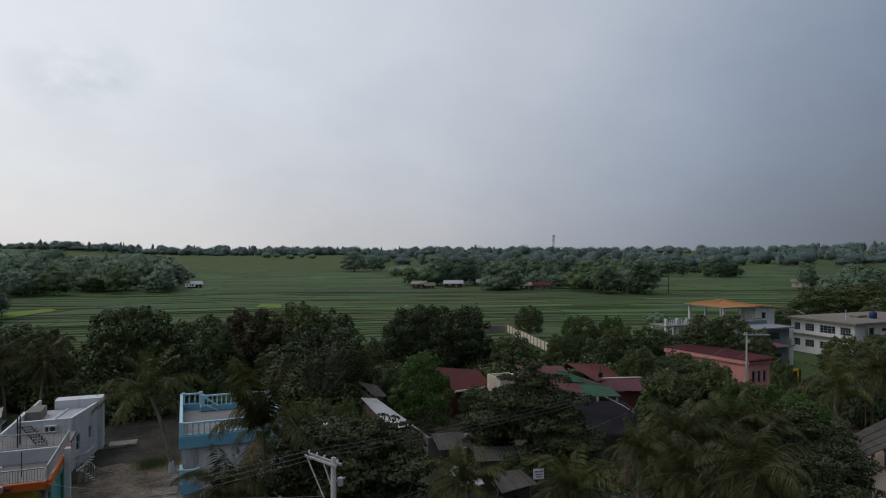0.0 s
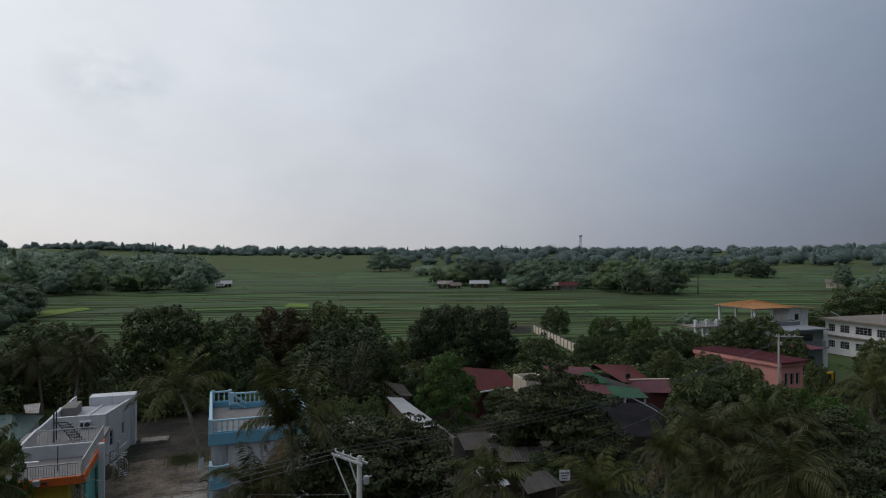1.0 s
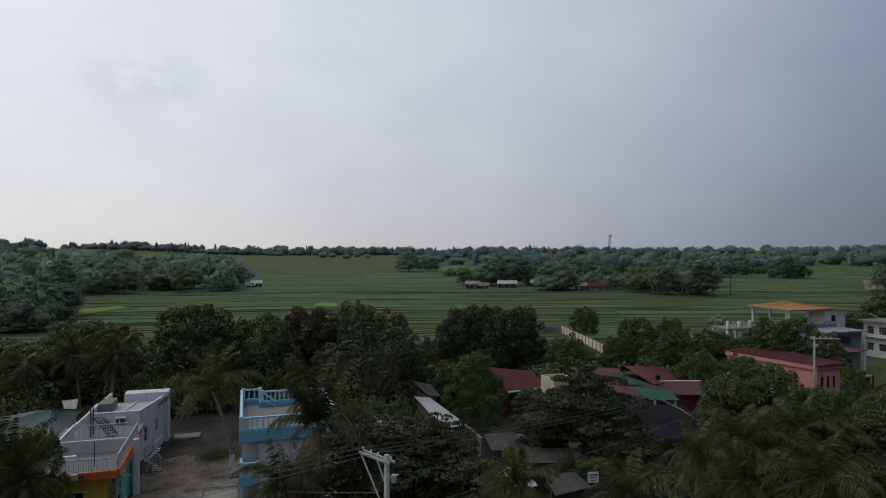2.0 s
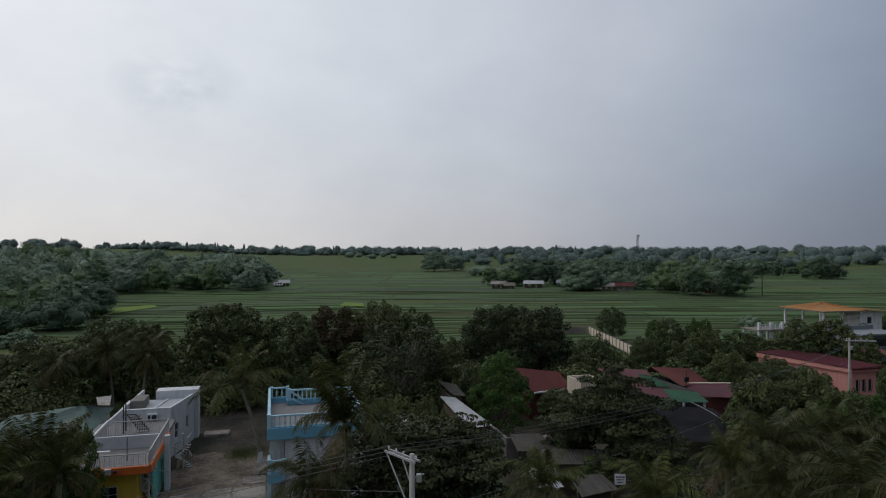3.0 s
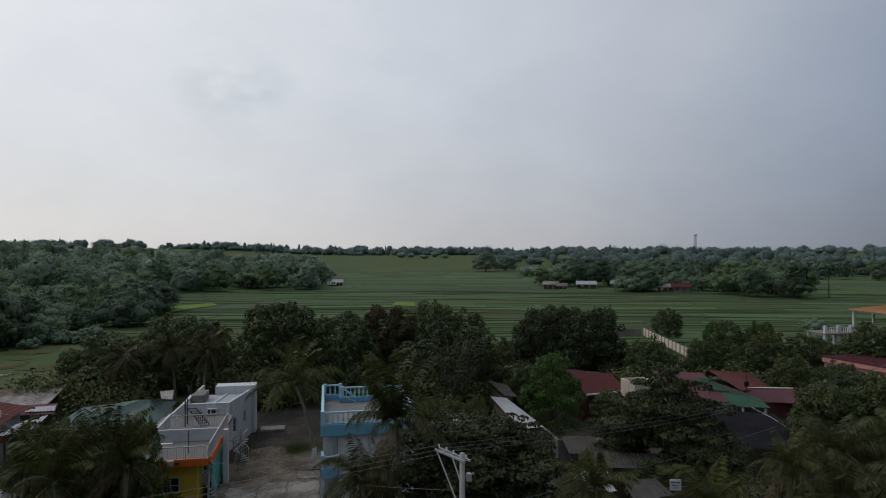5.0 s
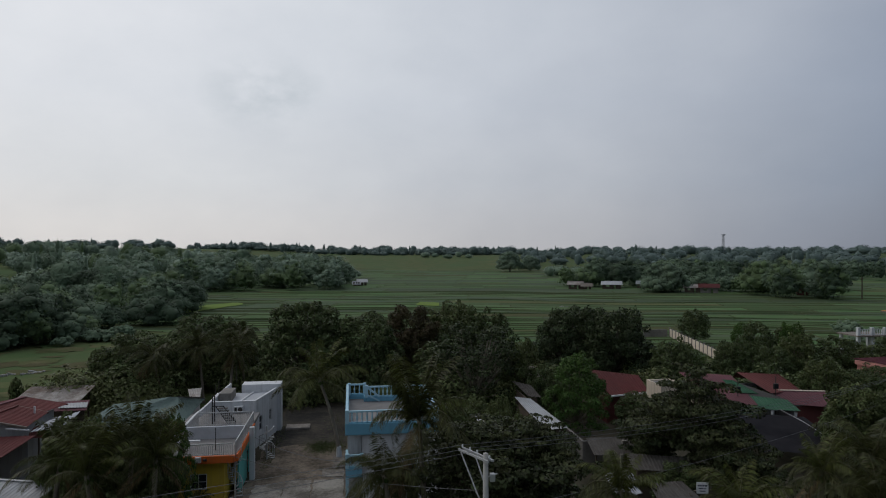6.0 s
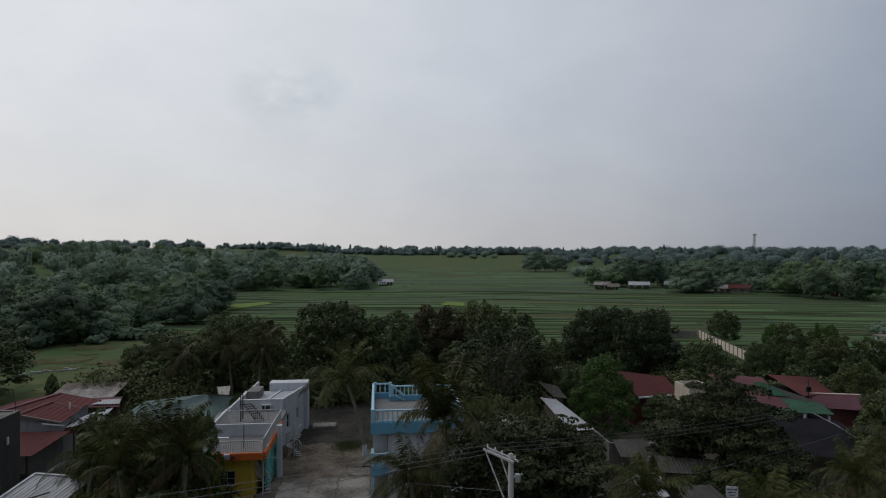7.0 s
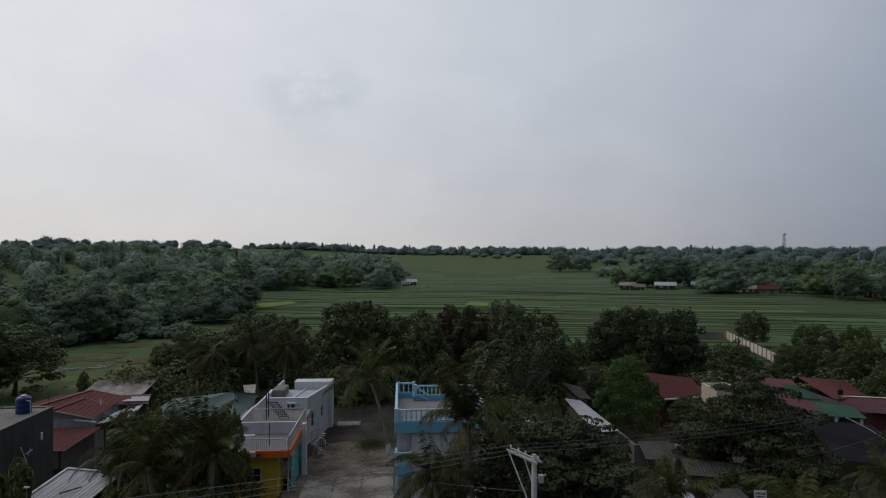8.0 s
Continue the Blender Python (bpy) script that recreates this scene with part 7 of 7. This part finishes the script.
# ---- far groves: woods that nobody could count ----
def knob(rs, sides=13, rings=7):
    """The shaded inside of a crown, of unit size: rings of corners with bulges and hollows."""
    seeds = rs.uniform(0, 50, 3)
    vs, fs = [], []
    for i in range(rings + 1):
        for j in range(sides):
            a, e = 6.2832 * (j + 0.5 * (i % 2)) / sides, math.pi * (0.04 + 0.8 * i / rings)
            d = Vector((math.sin(e) * math.cos(a), math.sin(e) * math.sin(a), math.cos(e)))
            vs.append(d * (0.88 + 0.26 * noise.noise(d * 1.7 + Vector(seeds)) + 0.22 * noise.noise(d * 4.6 + Vector(seeds))))
    for i in range(rings):
        for j in range(sides):
            q = (j + 1) % sides
            fs.append((i * sides + j, (i + 1) * sides + j, (i + 1) * sides + q, i * sides + q))
    return np.array(vs), np.array(fs)


def r_far(p):
    return math.hypot(p.x, p.y) + 1e-6


def mixed_faces(name, verts, faces, mat, normals):
    """Like arrays(), where a four-cornered row that repeats its last corner is a triangle."""
    if faces.shape[1] == 3:
        return arrays(name, verts, faces, mat, normals)
    tri = faces[:, 2] == faces[:, 3]
    data = bpy.data.meshes.new(name)
    data.vertices.add(len(verts))
    data.vertices.foreach_set("co", np.asarray(verts, np.float32).ravel())
    keep = np.ones(faces.shape, bool)
    keep[tri, 3] = False
    sizes = np.where(tri, 3, 4).astype(np.int32)
    data.loops.add(int(sizes.sum()))
    data.loops.foreach_set("vertex_index", faces[keep].astype(np.int32))
    data.polygons.add(len(faces))
    data.polygons.foreach_set("loop_start", np.concatenate([[0], np.cumsum(sizes)[:-1]]).astype(np.int32))
    data.update(calc_edges=True)
    data.attributes.new("custom_normal", "FLOAT_VECTOR", "POINT").data.foreach_set("vector", np.asarray(normals, np.float32).ravel())
    data.materials.append(mat)
    return data


def grove(name, label, seed, spots, mat, size, per_area, height, width, core=True, cut=(13, 7), tall=0.0, mix=()):
    """Woods over the given spots (bearing, distance): many uneven domed crowns of leaves in one mesh; tall: share of slim trees that stand out."""
    rs = np.random.RandomState(seed)
    clumps, buds = [knob(rs, *cut) for _ in range(8)], [knob(rs, 7, 4) for _ in range(8)]
    V, F, K, N, o = [], [], [], [], 0
    tones = [mat] + [M[k] for k in mix]
    for az, r in spots:
        p = polar(az, r)
        tone = rs.choice(len(tones), p=(0.5, 0.2, 0.3)) if len(tones) > 1 else 0
        g = max(0.0, land(p.x, p.y))
        h = height * rs.uniform(0.45, 1.2)
        w = width * rs.uniform(0.55, 1.5)
        if rs.uniform() < tall:
            h, w = height * rs.uniform(1.1, 1.35), width * rs.uniform(0.2, 0.4)
        R, q0 = 0.5 * w, h / w
        zc, q0 = g + 0.42 * h, 1.15 * q0
        lobes = [(p.x, p.y, zc, R * 0.8, q0)]
        n = rs.randint(18, 32)
        turn = rs.uniform(0, 6.28)
        for k in range(n):
            a, c = turn + k * 2.399 + rs.uniform(-0.35, 0.35), 1 - 1.5 * (k + 0.3) / n
            e = math.sqrt(max(0.0, 1 - c * c))
            d = R * (rs.uniform(0.5, 0.9) if size < 0.8 else rs.uniform(0.4, 0.7))
            lobes.append((p.x + d * e * math.cos(a), p.y + d * e * math.sin(a), zc + d * q0 * c * 0.95, R * rs.uniform(0.15, 0.4), rs.uniform(0.6, 0.95)))
        if core:
            for x, y, z, r, q in [(p.x, p.y, zc, R * 0.8, q0)] + lobes[1:] * (size < 0.8):
                v, f = clumps[rs.randint(8)] if r > R * 0.6 else buds[rs.randint(8)]
                v = v * (1, 1, q) * r * (0.7 if size < 0.8 else 0.95)
                nv = v / (1, 1, q * q) + (0, 0, 0.35 * r)
                V.append(v + (x, y, z)), F.append(f + o), K.append(np.full(len(f), tone, np.int32))
                N.append(nv / np.linalg.norm(nv, axis=1, keepdims=True))
                o += len(v)
        c, nn = lobe_leaves(rs, lobes, per_area, size, down=0.3, loose=(0.5 if size < 1.2 else 0.3) if core else 1.0, lift=0.5 if core else 0.2)
        back = (c - (p.x, p.y, zc)) @ np.array((p.x / r_far(p), p.y / r_far(p), 0)) > 0.3 * R      # thinner where it turns from the village
        keep = ~back | (rs.uniform(0, 1, len(c)) < 0.35)
        c, nn = c[keep], nn[keep]
        v, f, nn = leaf_cards(rs, c, nn + (0, 0, 0.15), size, 0.75, ruffle=0.3 if core else 0.45, corners=3, soft=0.8 if core else 0.4)
        f = np.concatenate([f, f[:, 2:]], 1) if core else f
        V.append(v), F.append(f + o), K.append(np.full(len(f), tone, np.int32)), N.append(nn)
        o += len(v)
    data = mixed_faces(name, np.concatenate(V), np.concatenate(F), mat, np.concatenate(N))
    for extra in tones[1:]:
        data.materials.append(extra)
    data.polygons.foreach_set("material_index", np.concatenate(K))
    tagged(part(name, data, None), label, "trees", kind="stuff")


def scatter(seed, n, az0, az1, r0, r1):
    q = random.Random(seed)
    return [(q.uniform(az0, az1), math.sqrt(q.uniform(r0 * r0, r1 * r1))) for _ in range(n)]


def clear(spots, *bare):
    """Leaves out spots inside bare sectors (az0, az1, r0, r1)."""
    return [s for s in spots if not any(a0 < s[0] < a1 and r0 < s[1] < r1 for a0, a1, r0, r1 in bare)]


grove("grove_west", "mixed dark woods along the field's west edge", 51, scatter(1, 24, 21, 36, 140, 172) + scatter(2, 34, 15, 36, 160, 200) + scatter(3, 14, 13.6, 17, 182, 205) + scatter(36, 46, 15, 37, 200, 330) + scatter(37, 9, 20, 36, 136, 143), M["leaf_grove_haze"], 0.45, 3.6, 9.5, 10.5, tall=0.04, mix=("leaf_grove_light", "leaf_grove_dark"))
grove("grove_north", "dense dark grove at the end of the rice fields", 52, clear(scatter(4, 42, -2.6, 14, 300, 335) + scatter(5, 17, 1.5, 18, 278, 300) + scatter(6, 24, 0, 20, 335, 380), (-2.4, 0.4, 0, 326)), M["leaf_hill_haze"], 0.6, 2.4, 14, 12, cut=(11, 6), tall=0.04, mix=("leaf_grove_light", "leaf_grove_haze"))
grove("grove_farms", "dark grove around the farm houses", 53, clear(scatter(8, 26, -39, -27, 272, 302) + scatter(9, 42, -40, -19, 308, 350) + scatter(10, 24, -38, -22, 350, 410) + scatter(11, 6, -28, -26.3, 278, 290) + scatter(21, 13, -39.5, -35.5, 258, 272), (-32.0, -28.4, 0, 296), (-38.6, -36.6, 0, 296)), M["leaf_grove_haze"], 0.6, 2.4, 12.5, 12, cut=(11, 6), tall=0.04, mix=("leaf_grove_light", "leaf_grove_dark"))
grove("grove_east", "dark woods east of the fields", 54, scatter(12, 28, -62, -51.5, 300, 360) + scatter(13, 15, -62, -53, 225, 262) + scatter(14, 26, -47, -38, 430, 520) + scatter(15, 10, -62, -55, 180, 215), M["leaf_grove_haze"], 0.6, 2.4, 12, 11.5, cut=(11, 6), tall=0.04, mix=("leaf_grove_light", "leaf_grove_dark"))
grove("hill_woods", "wooded low hills west of the fields", 55, scatter(16, 170, 9, 40, 320, 470) + scatter(17, 200, 3, 40, 470, 640), M["leaf_hill_haze"], 1.0, 0.9, 13.5, 14, cut=(11, 6), tall=0.05, mix=("leaf_grove_light", "leaf_grove_haze"))
grove("far_woods", "far woods along the skyline with haze in their colour", 56, scatter(18, 640, -64, 40, 980, 1230) + scatter(19, 230, -64, -15, 640, 900) + scatter(33, 90, -14, 10, 1000, 1080), M["leaf_far_haze"], 1.5, 0.2, 13.5, 18, cut=(11, 6), tall=0.05)
grove("far_meadow_trees", "scattered trees on the far meadow", 57, scatter(20, 6, -12, -6, 820, 880) + scatter(22, 4, -20.5, -17.5, 420, 470), M["leaf_hill_haze"], 0.9, 1.2, 9, 13)
grove("field_scrub", "low scrub along field edges", 58, scatter(23, 12, -47, -40, 132, 160) + scatter(24, 14, 17, 34, 132, 142) + scatter(25, 9, -60, -46, 120, 150), M["leaf_grove_haze"], 0.4, 2.4, 2.8, 5)
grove("undergrowth", "dark undergrowth beneath the village trees", 59, scatter(26, 44, -40, 19, 82, 94) + scatter(27, 18, -37.5, -8, 66, 78) + scatter(38, 12, -1, 8, 74, 80) + scatter(28, 14, 15, 26, 74, 88), M["leaf_mid"], 0.32, 9.0, 4.4, 7, False)
grove("beach_scrub", "low green scrub between palms and beach", 60, clear(scatter(29, 22, -52, -41, 40, 60) + scatter(30, 8, -46, -36, 30, 38) + scatter(31, 8, -52, -46, 60, 76) + scatter(34, 16, -53.9, -49, 47, 64) + scatter(35, 16, -58, -50, 74, 88), (-52.4, -49.2, 64, 95)), M["leaf_deep"], 0.34, 11.0, 3.6, 5.5, False)

grove("yard_scrub", "low weedy bushes between the shacks and palms", 61, scatter(40, 26, -41, -27, 38, 53) + scatter(41, 10, -24, -14, 40, 50), M["leaf_deep"], 0.26, 14.0, 2.1, 3.4, False)

# ---- yard details, laid last ----
def rough_slab(x0, x1, y0, y1, z, seed):
    """A cast slab with a broken outline."""
    q = random.Random(seed)
    ring = []
    for (ax, ay), (bx, by) in zip(((x0, y0), (x1, y0), (x1, y1), (x0, y1)), ((x1, y0), (x1, y1), (x0, y1), (x0, y0))):
        n = max(3, int(math.hypot(bx - ax, by - ay) / 0.5))
        ring += [(ax + (bx - ax) * k / n + q.uniform(-0.09, 0.09), ay + (by - ay) * k / n + q.uniform(-0.12, 0.12)) for k in range(n)]
    bm = bmesh.new()
    lo, hi = [bm.verts.new((x, y, 0)) for x, y in ring], [bm.verts.new((x, y, z + q.uniform(-0.01, 0.01))) for x, y in ring]
    top = bm.faces.new(hi)
    for k in range(len(ring)):
        j = (k + 1) % len(ring)
        bm.faces.new((lo[k], lo[j], hi[j], hi[k]))
    bmesh.ops.triangulate(bm, faces=[top])
    return bm


pave = tagged(new("driveway"), "cracked pale concrete driveway slabs", "pavement", kind="structure")
q = random.Random(4)
for i, (x0, x1, y0, y1) in enumerate(((-7.0, -4.9, 43.2, 48.6), (-4.85, -2.85, 43.2, 49.2), (-2.75, -0.45, 43.2, 49.0), (-7.0, -2.9, 37.5, 43.1), (-2.8, -0.4, 37.5, 43.1), (-2.2, -0.5, 49.6, 51.3), (-1.4, -0.45, 51.5, 54.6))):
    part("paving_slab", rough_slab(x0, x1, y0, y1, 0.09 + 0.02 * q.random(), i), M["slab"], pave)


def tufts(name, label, seed, areas, mat, tall=0.3, wide=0.05):
    """Grass blades over areas (x, y, half width, half depth, count)."""
    rs = np.random.RandomState(seed)
    P = np.concatenate([np.stack([x + w * rs.normal(0, 0.5, n), y + d * rs.normal(0, 0.5, n), np.full(n, 0.03)], 1) for x, y, w, d, n in areas])
    n = len(P)
    h = (tall * rs.uniform(0.4, 1.2, n))[:, None]
    a = rs.uniform(0, 6.28, n)
    side = np.stack([np.cos(a), np.sin(a), 0 * a], 1) * wide
    lean = np.stack([rs.normal(0, 0.35, n), rs.normal(0, 0.35, n), np.ones(n)], 1) * h
    V = np.stack([P - side, P + side, P + side * 0.3 + lean, P - side * 0.3 + lean], 1).reshape(-1, 3)
    tagged(part(name, arrays(name, V, np.arange(4 * n).reshape(-1, 4), mat), None), label, "grass", kind="stuff")


tufts("grass_tufts", "thin weeds and grass tufts in the yard", 71, [(-2.4, 57.3, 1.5, 1.9, 4200), (-6.8, 55.5, 0.6, 3.5, 600), (-0.8, 57.5, 0.6, 3.0, 500), (-6.5, 61, 0.5, 4, 400), (-1.0, 64, 1.5, 6, 900)], M["leaf_mid"], 0.09, 0.022)
tufts("field_margin_grass", "long grass on the pasture edge", 72, [(60, 100, 5, 12, 3000)], M["grass"], 0.3)
s = tagged(new("drain_cover", None), "flat concrete cover slab on the gravel", "slab")
part("cover", soft_box(-6.2, -3.9, 63.0, 64.4, 0.05, 0.3, 0.03), M["slab"], s)
